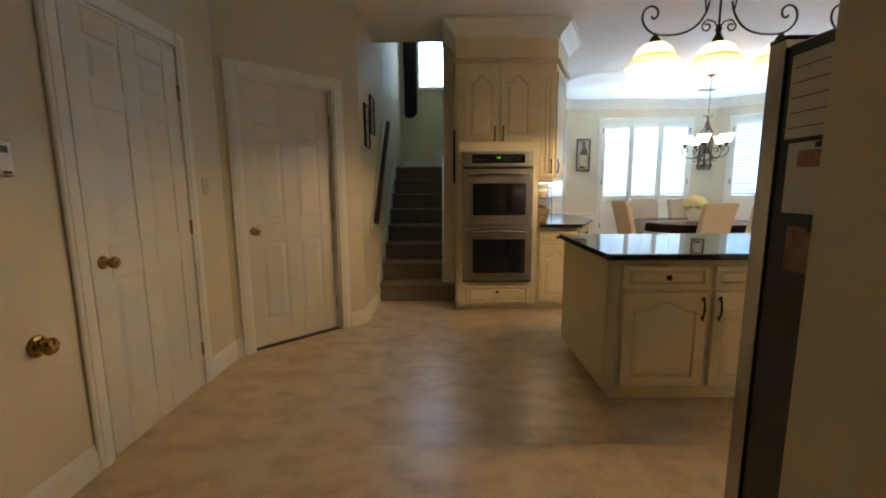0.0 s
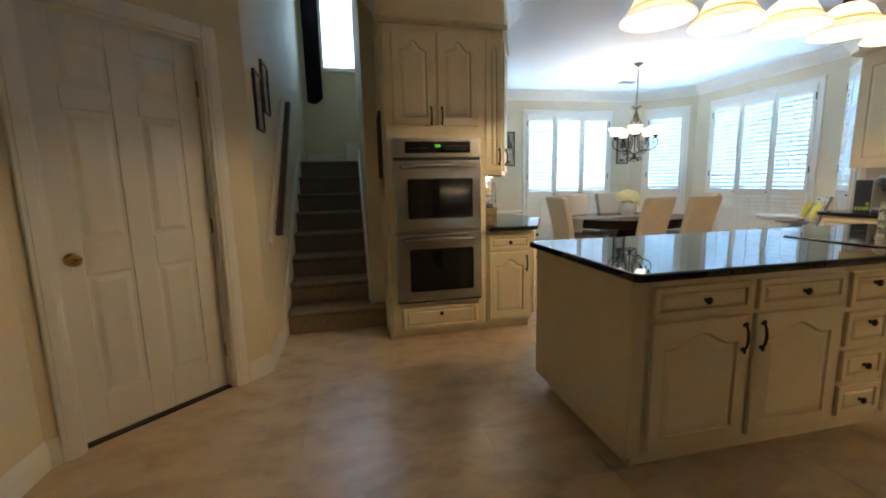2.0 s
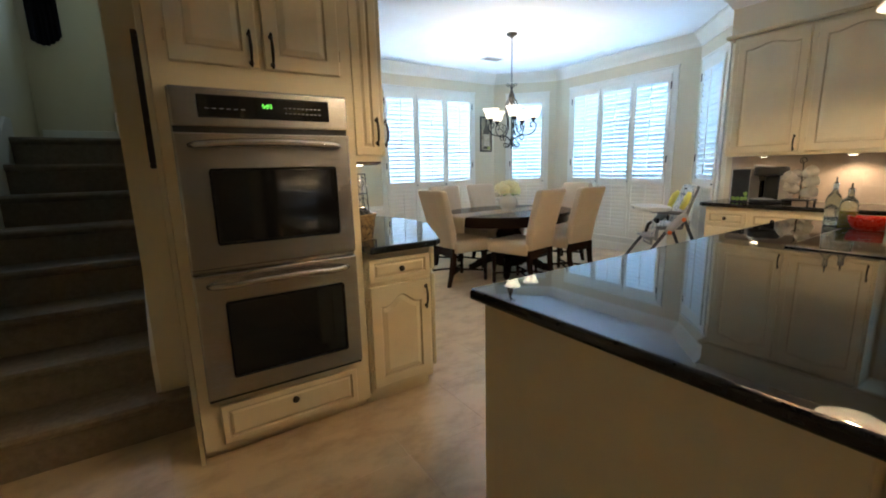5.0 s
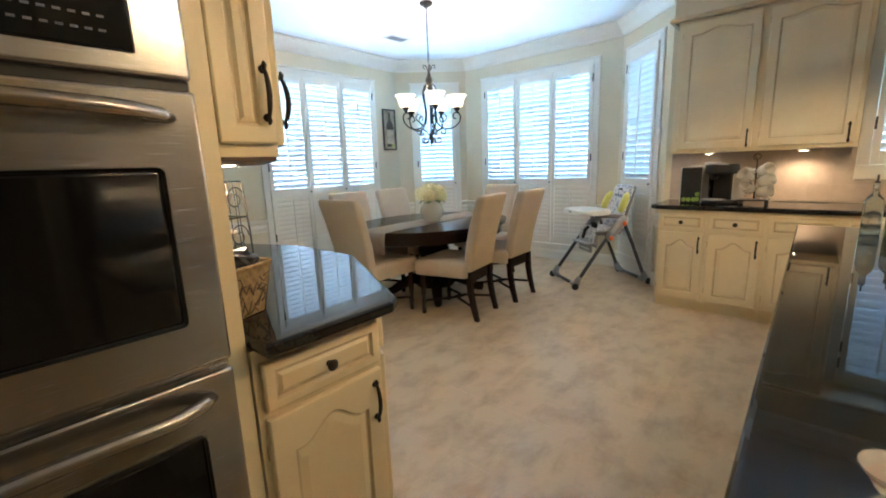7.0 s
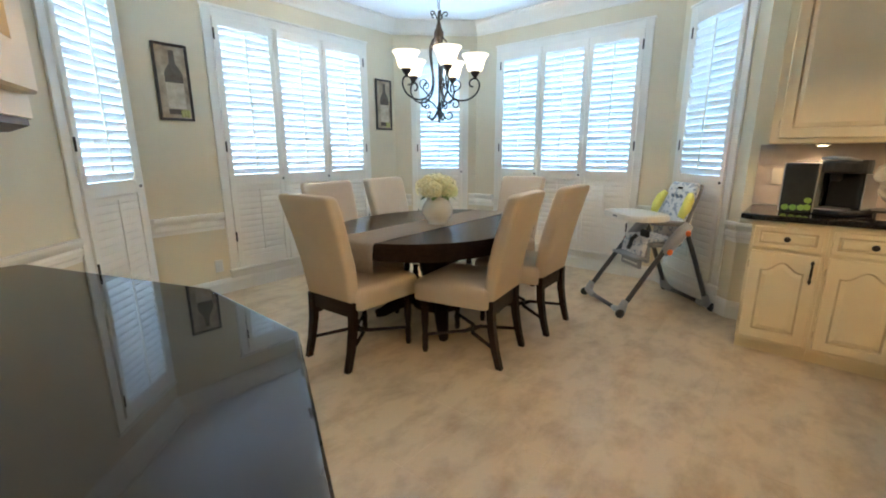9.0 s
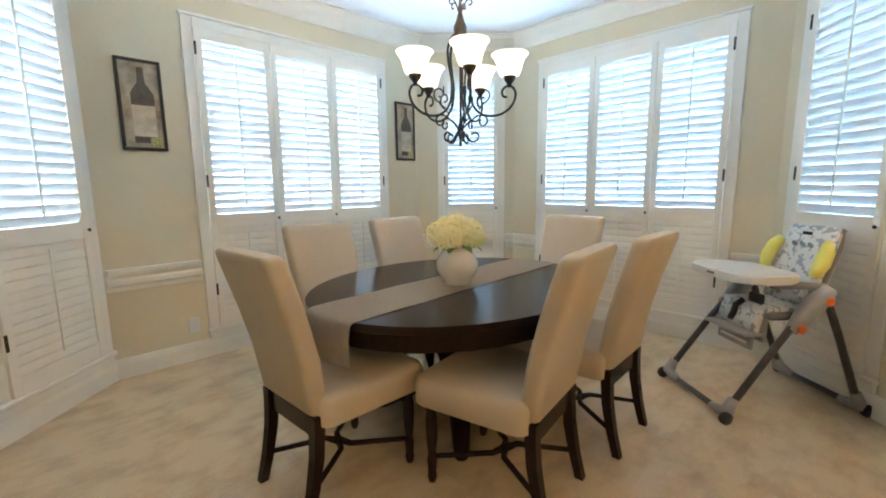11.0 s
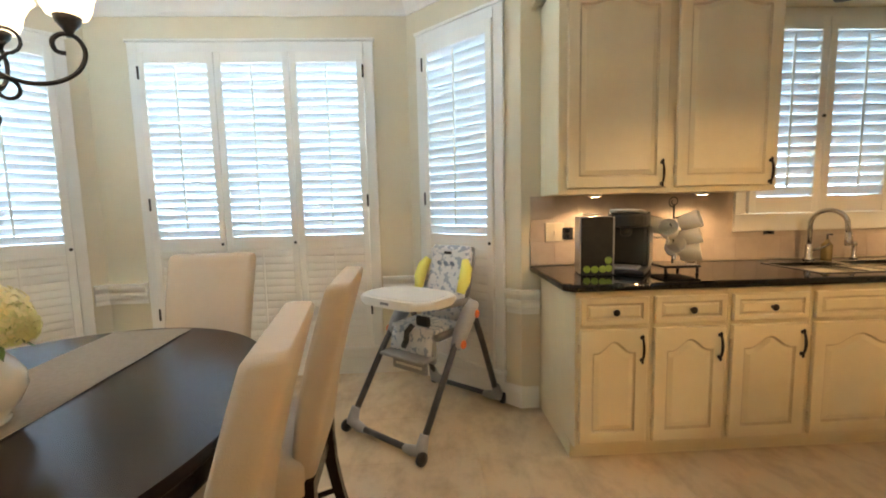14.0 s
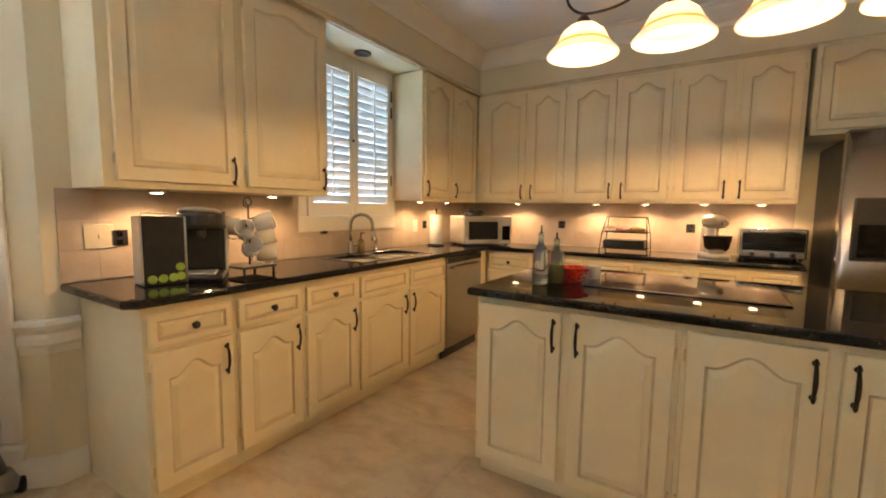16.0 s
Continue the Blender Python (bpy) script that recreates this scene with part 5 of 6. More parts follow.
tw_ = thing("paper_towel_holder", "white paper towel roll on a dark upright holder", "paper towel", Matrix.Translation((4.95, 2.36, 0.911)))
part("stand", lathe(bmesh.new(), [(0.085, 0), (0.085, 0.010), (0.075, 0.014), (0.008, 0.016), (0.006, 0.33), (0.012, 0.335), (0.012, 0.35), (0.004, 0.355)], 20), BRONZE, tw_)
PAPERT = material("paper_towel", (0.78, 0.76, 0.72), 0.9, second=(0.74, 0.72, 0.68), scale=30, bump=0.3)
part("roll", lathe(bmesh.new(), [(0.02, 0.017), (0.058, 0.017), (0.060, 0.02), (0.060, 0.293), (0.058, 0.296), (0.02, 0.296)], 24), PAPERT, tw_)

# refrigerator-wall counter
rk = thing("wire_shelf_rack", "two-tier black wire counter rack", "rack", Matrix.Translation((3.33, 1.80, 0.911)))
for s in (-1, 1):
    part("side_frame", tube(bmesh.new(), [(s * 0.19, 0.13, 0.0), (s * 0.18, 0.10, 0.16), (s * 0.16, 0.0, 0.30), (s * 0.16, -0.08, 0.30), (s * 0.18, -0.13, 0.16), (s * 0.19, -0.14, 0.0)], 0.005, 8), IRON, rk)
for z, d in ((0.03, 0.12), (0.17, 0.10)):
    for j in range(7):
        y = -d + 2 * d * j / 6
        part("wire", tube(bmesh.new(), [(-0.18, y, z), (0.18, y, z)], 0.003, 6), IRON, rk)
part("top_bar", tube(bmesh.new(), [(-0.16, 0.0, 0.30), (0.16, 0.0, 0.30)], 0.005, 8), IRON, rk)
bx = thing("black_tray_box", "black tray filled with dark goods on the lower rack tier", "tray", Matrix.Translation((3.33, 1.80, 0.945)))
part("tray", boxm(-0.165, -0.115, 0, 0.165, 0.115, 0.07, 0.008), BLACK, bx)
WHITEBOX = material("pale_wrapper", (0.65, 0.60, 0.52), 0.6, second=(0.55, 0.35, 0.25), scale=30)
BREAD = material("bread_crust", (0.42, 0.24, 0.10), 0.8, second=(0.55, 0.36, 0.18), scale=18, bump=0.3)
PINK = material("pink_wrapper", (0.62, 0.20, 0.14), 0.5, second=(0.70, 0.45, 0.35), scale=20)
for x, mm, nm, lb in ((-0.09, BREAD, "bread_loaf", "small golden brown bread loaf on the rack"), (0.03, PINK, "snack_packet", "red and white snack packet on the rack"), (0.12, WHITEBOX, "snack_packet", "pale wrapped snack packet on the rack")):
    bm = bmesh.new()
    bmesh.ops.create_icosphere(bm, subdivisions=2, radius=1)
    for v in bm.verts:
        k = 1 + 0.15 * noise.noise(v.co * 1.7 + Vector((x * 30, 0, 0)))
        v.co = Vector((v.co.x * 0.065 * k, v.co.y * 0.06 * k, max(-0.02, v.co.z * 0.028 * k)))
    o = part(nm, bm, mm)
    o.matrix_basis = Matrix.Translation((3.33 + x, 1.80, 0.911 + 0.195))
    tagged(o, lb, "food")
mx = thing("stand_mixer", "white and silver stand mixer with steel bowl", "mixer", pose(2.70, 1.78, 0.911, 0, 0, 205))
part("base", prism(bmesh.new(), [(0.10 * math.cos(a), -0.06 + 0.15 * math.sin(a)) for a in (2 * math.pi * i / 24 for i in range(24))], 0, 0.03, 0.010, 2), WHITEP, mx)
part("column", boxm(-0.045, 0.0, 0.031, 0.045, 0.085, 0.24, 0.025, 3), SILVER, mx)
part("motor_head", tube(bmesh.new(), [(0, 0.10, 0.27), (0, 0.06, 0.275), (0, -0.05, 0.28), (0, -0.16, 0.275), (0, -0.19, 0.27)], 0.05, 16, radii=[0.03, 0.052, 0.055, 0.048, 0.03]), SILVER, mx, "silver motor head")
part("bowl", lathe(bmesh.new(), [(0.05, 0.032), (0.055, 0.04), (0.085, 0.08), (0.10, 0.17), (0.103, 0.172), (0.098, 0.168), (0.08, 0.08), (0.03, 0.045)], 24, Matrix.Translation((0, -0.10, 0))), STEEL, mx, "polished steel mixing bowl")
part("hub", tube(bmesh.new(), [(0, -0.185, 0.27), (0, -0.21, 0.27)], 0.022, 14), STEEL, mx)
part("beater", tube(bmesh.new(), [(0, -0.10, 0.23), (0, -0.10, 0.12)], 0.008, 8), STEEL, mx)
to = thing("toaster_oven", "stainless toaster oven with dark glass door", "toaster oven", pose(2.31, 1.70, 0.911, 0, 0, 180))
part("body", boxm(-0.20, -0.14, 0.015, 0.20, 0.16, 0.235, 0.010, 2), STEEL, to)
for sx in (-0.17, 0.17):
    for sy in (-0.11, 0.13):
        part("foot", lathe(bmesh.new(), [(0.012, 0), (0.012, 0.015)], 8, Matrix.Translation((sx, sy, 0))), BLACK, to)
part("door_glass", boxm(-0.185, -0.146, 0.07, 0.185, -0.1395, 0.205, 0.004), BLACKGLASS, to, "dark glass door")
part("handle", tube(bmesh.new(), [(-0.15, -0.146, 0.215), (-0.14, -0.172, 0.213), (0.14, -0.172, 0.213), (0.15, -0.146, 0.215)], 0.007, 8), STEEL, to)
for k in range(3):
    part("dial", lathe(bmesh.new(), [(0.016, 0), (0.016, 0.010), (0.012, 0.014)], 14, Matrix.Translation((-0.12 + 0.12 * k, -0.1405, 0.042)) @ Matrix.Rotation(radians(90), 4, 'X')), BLACK, to)


# ---- island things ----
ck = thing("cooktop", "flat black glass cooktop set into the island counter", "cooktop", Matrix.Translation((2.82, 3.52, 0.9105)))
part("glass_top", boxm(-0.38, -0.235, 0, 0.38, 0.235, 0.008, 0.003), BLACKGLASS, ck)
part("steel_trim", tube(bmesh.new(), [(-0.383, -0.238, 0.004), (0.383, -0.238, 0.004), (0.383, 0.238, 0.004), (-0.383, 0.238, 0.004), (-0.383, -0.238, 0.004)], 0.004, 6), STEEL, ck)
for bx_, by_, br in ((-0.22, -0.10, 0.07), (-0.22, 0.12, 0.09), (0.0, 0.02, 0.06), (0.22, -0.10, 0.09), (0.22, 0.12, 0.07)):
    part("burner_ring", tube(bmesh.new(), [(bx_ + br * math.cos(k * math.pi / 12), by_ + br * math.sin(k * math.pi / 12), 0.0079) for k in range(25)], 0.0008, 4, caps=False), GREYP, ck, "thin grey printed burner ring")


def bottle(name, label, x, y, r, h, glassmat, fill, fillmat, capmat):
    b = thing(name, label, "bottle", Matrix.Translation((x, y, 0.911)), group="bottles on the island")
    part("glass_body", lathe(bmesh.new(), [(r * 0.9, 0), (r, 0.006), (r, h * 0.58), (r * 0.8, h * 0.68), (r * 0.36, h * 0.76), (r * 0.34, h * 0.92), (r * 0.42, h * 0.93), (r * 0.40, h * 0.95)], 20), glassmat, b)
    if fill:
        part("oil", lathe(bmesh.new(), [(r * 0.86, 0.004), (r * 0.93, 0.01), (r * 0.93, h * fill), (0.002, h * fill + 0.001)], 20), fillmat, b, "olive green oil")
    part("stopper", lathe(bmesh.new(), [(r * 0.30, h * 0.951), (r * 0.30, h * 0.97), (r * 0.12, h * 0.98), (r * 0.12, h * 1.08), (r * 0.05, h * 1.10)], 12), capmat, b, "dark pouring stopper")


CLEAR = material("bottle_glass", (0.80, 0.86, 0.82), 0.05, second=(0.75, 0.82, 0.78), trans=0.9, spread=0.02)
OIL = material("olive_oil", (0.28, 0.26, 0.015), 0.15, second=(0.24, 0.22, 0.01), trans=0.35)
bottle("oil_bottle", "tall clear glass bottle with dark pouring spout", 3.385, 3.845, 0.036, 0.255, CLEAR, 0.20, CLEAR, BLACK)
bottle("oil_bottle", "clear glass bottle half full of green olive oil", 3.335, 3.765, 0.040, 0.225, CLEAR, 0.40, OIL, BRONZE)
RED = material("red_enamel", (0.55, 0.035, 0.015), 0.28, second=(0.48, 0.03, 0.012), scale=6)
rb_ = thing("red_bowl", "red enamel casserole with side handles on the island", "bowl", Matrix.Translation((3.285, 3.665, 0.911)) @ Matrix.Diagonal((0.76, 1.05, 0.82, 1)))
part("bowl", lathe(bmesh.new(), [(0.05, 0), (0.062, 0.006), (0.082, 0.05), (0.086, 0.085), (0.088, 0.088), (0.080, 0.086), (0.060, 0.02), (0.01, 0.012)], 26), RED, rb_)
for s in (-1, 1):
    part("handle", tube(bmesh.new(), [(s * 0.084, -0.02, 0.072), (s * 0.105, -0.015, 0.078), (s * 0.105, 0.015, 0.078), (s * 0.084, 0.02, 0.072)], 0.006, 8), RED, rb_)
ut = thing("mug", "white ceramic mug beside the red casserole", "mug", Matrix.Translation((3.205, 3.555, 0.911)))
part("cup", lathe(bmesh.new(), [(0.028, 0), (0.033, 0.004), (0.036, 0.07), (0.037, 0.073), (0.034, 0.072), (0.030, 0.01), (0.004, 0.008)], 22), CERAMIC, ut)
part("handle", tube(bmesh.new(), [(0.034, 0, 0.058), (0.052, 0, 0.055), (0.058, 0, 0.038), (0.050, 0, 0.020), (0.033, 0, 0.018)], 0.005, 8), CERAMIC, ut)

# ---- corner counter things ----
WICKER = material("wicker", (0.36, 0.25, 0.11), 0.8, second=(0.22, 0.14, 0.06), scale=40, bump=0.7, fine=120)
WIRE2 = material("dark_wicker", (0.05, 0.03, 0.018), 0.7, second=(0.08, 0.05, 0.03), scale=40)
bk = thing("wicker_basket", "tan wicker basket with dark woven twigs", "basket", pose(1.028, 5.255, 0.911, 0, 0, 20) @ Matrix.Diagonal((0.76, 0.76, 0.90, 1)))
bm = bmesh.new()
rr = []
for z, a, b in ((0.0, 0.085, 0.075), (0.002, 0.090, 0.08), (0.135, 0.118, 0.105), (0.15, 0.122, 0.11), (0.15, 0.112, 0.10), (0.02, 0.082, 0.072)):
    rr.append([bm.verts.new((sx * a, sy * b, z + (0.008 if z > 0.1 and sx * sy > 0 else 0))) for sx, sy in ((-1, -0.8), (-0.8, -1), (0.8, -1), (1, -0.8), (1, 0.8), (0.8, 1), (-0.8, 1), (-1, 0.8))])
for a, b in zip(rr, rr[1:]):
    for k in range(8):
        bm.faces.new((a[k], a[(k + 1) % 8], b[(k + 1) % 8], b[k]))
bm.faces.new(rr[0][::-1]), bm.faces.new(rr[-1])
part("woven_body", bm, WICKER, bk)
random.seed(4)
for i in range(44):
    a0 = random.uniform(0, 2 * math.pi)
    z0_ = random.uniform(0.01, 0.12)
    pts = []
    for j in range(5):
        a, z = a0 + j * 0.16, min(0.145, max(0.006, z0_ + random.uniform(-0.03, 0.03)))
        kx = 0.092 + 0.028 * z / 0.15 + 0.001
        sc = 1 / max(abs(math.cos(a)), abs(math.sin(a)))
        sc = min(sc, 1.27)
        pts.append((kx * math.cos(a) * sc, kx * 0.89 * math.sin(a) * sc, z))
    part("twig", tube(bmesh.new(), pts, 0.0022, 4), WIRE2, bk)
part("rim", tube(bmesh.new(), [(0.122 * x, 0.11 * y, 0.155) for x, y in ((-1, -0.8), (-0.8, -1), (0.8, -1), (1, -0.8), (1, 0.8), (0.8, 1), (-0.8, 1), (-1, 0.8), (-1, -0.8))], 0.007, 8), WICKER, bk)
for i, (dx, dy, z, mm, lb) in enumerate([(-0.04, 0.0, 0.145, BLACK, "black plastic wrapped packet in the basket"), (0.05, 0.02, 0.15, BLACK, "shiny black packet in the basket"), (-0.03, 0.05, 0.16, RED, "red snack packet in the basket")]):
    bm = bmesh.new()
    bmesh.ops.create_icosphere(bm, subdivisions=3, radius=1)
    for v in bm.verts:
        k = 1 + 0.35 * noise.noise(v.co * 2.6 + Vector((i * 7, 0, 0)))
        v.co = Vector((v.co.x * 0.055 * k, v.co.y * 0.05 * k, v.co.z * 0.035 * k))
    o = part("snack_packet", bm, mm)
    o.matrix_basis = Matrix.Translation((1.028 + dx * 0.7, 5.255 + dy * 0.7, 0.905 + z))
    tagged(o, lb, "packet")
PLASTIC = material("clear_plastic_bag", (0.75, 0.75, 0.73), 0.2, second=(0.6, 0.6, 0.58), scale=8, trans=0.55)
bm = bmesh.new()
bmesh.ops.create_icosphere(bm, subdivisions=3, radius=1)
for v in bm.verts:
    k = 1 + 0.4 * noise.noise(v.co * 2.1)
    v.co = Vector((v.co.x * 0.07 * k, v.co.y * 0.08 * k, v.co.z * 0.06 * k + 0.065))
o = part("plastic_bag", bm, PLASTIC)
o.matrix_basis = Matrix.Translation((1.02, 5.43, 0.911))
tagged(o, "crumpled clear plastic bag on the counter", "bag")
wr = thing("wire_fruit_stand", "two-tier black wire stand with scrollwork and bowls", "rack", pose(1.135, 5.615, 0.911, 0, 0, 20) @ Matrix.Diagonal((0.9, 0.9, 1, 1)))
for sx in (-1, 1):
    for sy in (-1, 1):
        part("post", tube(bmesh.new(), [(sx * 0.10, sy * 0.09, 0.0), (sx * 0.097, sy * 0.087, 0.18), (sx * 0.088, sy * 0.08, 0.36)], 0.004, 6), IRON, wr)
for q in (-0.05, 0.0, 0.05):
    for sgn in (-1, 1):
        part("rod", tube(bmesh.new(), [(q, sgn * 0.088, 0.05), (q * 0.9, sgn * 0.08, 0.357)], 0.0022, 5), IRON, wr)
        part("rod", tube(bmesh.new(), [(sgn * 0.098, q, 0.05), (sgn * 0.089, q * 0.9, 0.357)], 0.0022, 5), IRON, wr)
for z in (0.10, 0.235, 0.358):
    k = 0.1 - 0.033 * z
    part("hoop", tube(bmesh.new(), [(-k, -k * 0.9, z), (k, -k * 0.9, z), (k, k * 0.9, z), (-k, k * 0.9, z), (-k, -k * 0.9, z)], 0.0035, 6), IRON, wr)
for sy in (-1, 1):
    for cx_, cz_ in ((-0.045, 0.30), (0.045, 0.30), (-0.045, 0.17), (0.045, 0.17), (-0.045, 0.05), (0.045, 0.05)):
        part("scroll", tube(bmesh.new(), [(x, sy * 0.086, z) for x, z in arc(cx_, cz_, 0.045, 0.012, 0, 480 if cx_ > 0 else -480, 26)], 0.0025, 5), IRON, wr)
CRM = material("cream_stoneware", (0.62, 0.52, 0.38), 0.4, second=(0.55, 0.45, 0.32), scale=8)
for z in (0.102, 0.237):
    o = part("stoneware_bowl", lathe(bmesh.new(), [(0.045, 0), (0.05, 0.004), (0.076, 0.075), (0.078, 0.078), (0.073, 0.076), (0.045, 0.012), (0.01, 0.008)], 22), CRM)
    o.matrix_basis = Matrix.Translation((1.135, 5.615, 0.911 + z + 0.004))
    tagged(o, "cream stoneware bowl on the wire stand", "bowl")
cb_ = thing("tablet", "dark tablet propped against the wall", "tablet", pose(1.20, 6.02, 0.911, 0, 0, 62) @ Matrix.Rotation(radians(-14), 4, 'X'))
part("case", boxm(-0.12, 0, 0.002, 0.12, 0.012, 0.34, 0.006), BLACK, cb_)
part("screen", boxm(-0.105, -0.002, 0.02, 0.105, 0.0, 0.325), BLACKGLASS, cb_)

# ---- wall things ----
CANVAS = material("sepia_canvas", (0.20, 0.145, 0.09), 0.7, second=(0.52, 0.42, 0.29), scale=7, fine=200, bump=0.2)
BOTTLEP = material("painted_dark_bottle", (0.075, 0.05, 0.03), 0.6, second=(0.12, 0.10, 0.07), scale=14)
LABELP = material("painted_label", (0.60, 0.51, 0.37), 0.7, second=(0.42, 0.34, 0.23), scale=14)
GRAPE = material("painted_grapes", (0.50, 0.46, 0.16), 0.6, second=(0.38, 0.36, 0.12), scale=40)


def picture(label, m, w, h, art=True):
    """A framed picture; x along the wall, the picture looks to -y."""
    p = thing("framed_picture", label, "picture", m)
    bm = bmesh.new()
    f = 0.020
    for a in ((0, 0, w, f), (0, h - f, w, h), (0, f, f, h - f), (w - f, f, w, h - f)):
        box(bm, a[0], -0.024, a[1], a[2], -0.002, a[3], 0.004)
    part("frame", bm, PICWOOD, p)
    part("canvas", boxm(f, -0.012, f, w - f, -0.003, h - f), CANVAS, p)
    if art:
        c = w / 2 + 0.01
        k = h / 0.58
        pts = [(c - 0.065 * k, 0.05), (c + 0.065 * k, 0.05), (c + 0.065 * k, 0.36 * k), (c + 0.045 * k, 0.40 * k), (c + 0.022 * k, 0.43 * k), (c + 0.018 * k, 0.53 * k), (c - 0.018 * k, 0.53 * k), (c - 0.022 * k, 0.43 * k), (c - 0.045 * k, 0.40 * k), (c - 0.065 * k, 0.36 * k)]
        for nm, pl, y, mm in (("painted_bottle", pts, -0.0135, BOTTLEP), ("painted_label", [(c - 0.065 * k, 0.09 * k), (c + 0.065 * k, 0.09 * k), (c + 0.065 * k, 0.29 * k), (c - 0.065 * k, 0.29 * k)], -0.0145, LABELP)):
            bm = bmesh.new()
            a = [bm.verts.new((x, y, z)) for x, z in pl]
            b = [bm.verts.new((x, -0.012, z)) for x, z in pl]
            bm.faces.new(a)
            for i in range(len(pl)):
                bm.faces.new((a[i], a[(i + 1) % len(pl)], b[(i + 1) % len(pl)], b[i]))
            part(nm, bm, mm, p)
        bm = bmesh.new()
        for i in range(9):
            lathe(bm, [(0.014, 0), (0.012, 0.003), (0.004, 0.005)], 10, Matrix.Translation((w - 0.085 + 0.022 * (i % 3), -0.012, 0.04 + 0.018 * (i // 3) + 0.006 * (i % 2))) @ Matrix.Rotation(radians(90), 4, 'X'))
        part("painted_grapes", bm, GRAPE, p)
    return p


picture("tall dark framed sepia painting of a wine bottle with grapes", Matrix.Translation((2.505, 8.858, 1.55)), 0.255, 0.59)
picture("tall dark framed sepia painting of a wine bottle", Matrix.Translation((4.775, 8.858, 1.56)), 0.25, 0.58)
SL = along((-0.72, 4.70), (-0.72, 8.45))
picture("dark framed small photograph on the stair wall", SL @ Matrix.Translation((0.20, 0, 1.67)), 0.24, 0.40, False)
picture("dark framed small photograph higher on the stair wall", SL @ Matrix.Translation((0.50, 0, 1.83)), 0.24, 0.38, False)
picture("narrow dark framed picture beside the oven cabinet", along((0.155, 5.72), (0.155, 5.075)) @ Matrix.Translation((0.34, 0, 1.32)), 0.20, 0.53, False)

IVORY = material("ivory_switch_plastic", (0.60, 0.52, 0.38), 0.4)


def plate(name, label, m, w, h, mat, kind="outlet"):
    p = thing(name, label, kind, m)
    part("cover", boxm(-w / 2, -0.006, -h / 2, w / 2, -0.0005, h / 2, 0.002), mat, p)
    if mat is BLACK:
        for dz in (-0.02, 0.02):
            part("socket", boxm(-0.012, -0.008, dz - 0.012, 0.012, -0.006, dz + 0.012, 0.002), BLACKGLASS, p)
    else:
        part("toggle", boxm(-0.005, -0.013, -0.010, 0.005, -0.006, 0.010, 0.002), mat, p)
    return p


SW = along(F, G)
FW_ = along(G, FR)


def on_sink(y, z):
    return SW @ Matrix.Translation((5.167 - y, -0.0065, z))


def on_fridge(x, z):
    return FW_ @ Matrix.Translation((5.137 - x, -0.0065, z))


plate("light_switch", "ivory switch plate on the backsplash", on_sink(4.965, 1.115), 0.115, 0.115, IVORY, "switch")
for y in (4.885, 3.605, 2.30):
    plate("wall_outlet", "black outlet on the stone backsplash", on_sink(y, 1.105), 0.07, 0.075, BLACK)
plate("light_switch", "white switch plate on the backsplash", on_sink(2.46, 1.10), 0.075, 0.115, WHITEP, "switch")
for x in (3.98, 2.85):
    plate("wall_outlet", "black outlet on the stone backsplash", on_fridge(x, 1.12), 0.07, 0.075, BLACK)
plate("wall_outlet", "white wall outlet near the baseboard", along(B, C) @ Matrix.Translation((0.49, 0, 0.27)), 0.07, 0.115, WHITEP)
plate("light_switch", "ivory switch plate between the hall doors", along((-1.56, -1.4), (-1.56, 3.874)) @ Matrix.Translation((5.05, 0, 1.30)), 0.07, 0.115, IVORY, "switch")
HL = along((-1.56, -1.4), (-1.56, 3.874))
tp = thing("alarm_keypad", "white wall-mounted alarm keypad with small dark display", "keypad", HL @ Matrix.Translation((3.69, 0, 1.40)))
part("case", boxm(-0.09, -0.03, -0.065, 0.09, -0.001, 0.065, 0.006, 2), WHITEP, tp)
part("display", boxm(-0.02, -0.0315, 0.02, 0.07, -0.0295, 0.045), BLACKGLASS, tp)
part("button_row", boxm(0.045, -0.0315, -0.055, 0.075, -0.0295, -0.045), BLACK, tp)
bd = thing("brass_door_stop", "round polished brass knob fixed to the wall", "door stop", HL @ Matrix.Translation((3.785, 0, 0.68)))
part("rosette", lathe(bmesh.new(), [(0.045, 0.001), (0.045, 0.005), (0.035, 0.010), (0.012, 0.012)], 20, Matrix.Rotation(radians(90), 4, 'X')), BRASS, bd)
part("knob", lathe(bmesh.new(), [(0.012, 0.012), (0.012, 0.03), (0.030, 0.040), (0.036, 0.055), (0.028, 0.068), (0.008, 0.073)], 20, Matrix.Rotation(radians(90), 4, 'X')), BRASS, bd)
vt = thing("ceiling_vent", "white slotted ceiling air vent", "vent", pose(4.33, 8.0, CEILING, 0, 0, 0))
bm = bmesh.new()
for a in ((-0.15, -0.09, 0.15, -0.07), (-0.15, 0.07, 0.15, 0.09), (-0.15, -0.07, -0.13, 0.07), (0.13, -0.07, 0.15, 0.07)):
    box(bm, a[0], a[1], -0.012, a[2], a[3], -0.001, 0.002)
part("frame", bm, WHITEP, vt)
for i in range(6):
    o = part("slat", boxm(-0.128, -0.004, -0.010, 0.128, 0.006, -0.003), GREYP, vt)
    o.location = (0, -0.058 + 0.023 * i, 0)
rl = thing("recessed_light", "recessed ceiling light with dark trim above the sink", "light", Matrix.Translation((4.98, 3.34, UP1 + 0.0045)))
part("trim_ring", lathe(bmesh.new(), [(0.045, -0.001), (0.065, -0.001), (0.065, -0.008), (0.045, -0.010)], 24), BRONZE, rl)
part("baffle", lathe(bmesh.new(), [(0.044, -0.001), (0.044, -0.003), (0.02, -0.004)], 20), WHITEP, rl)

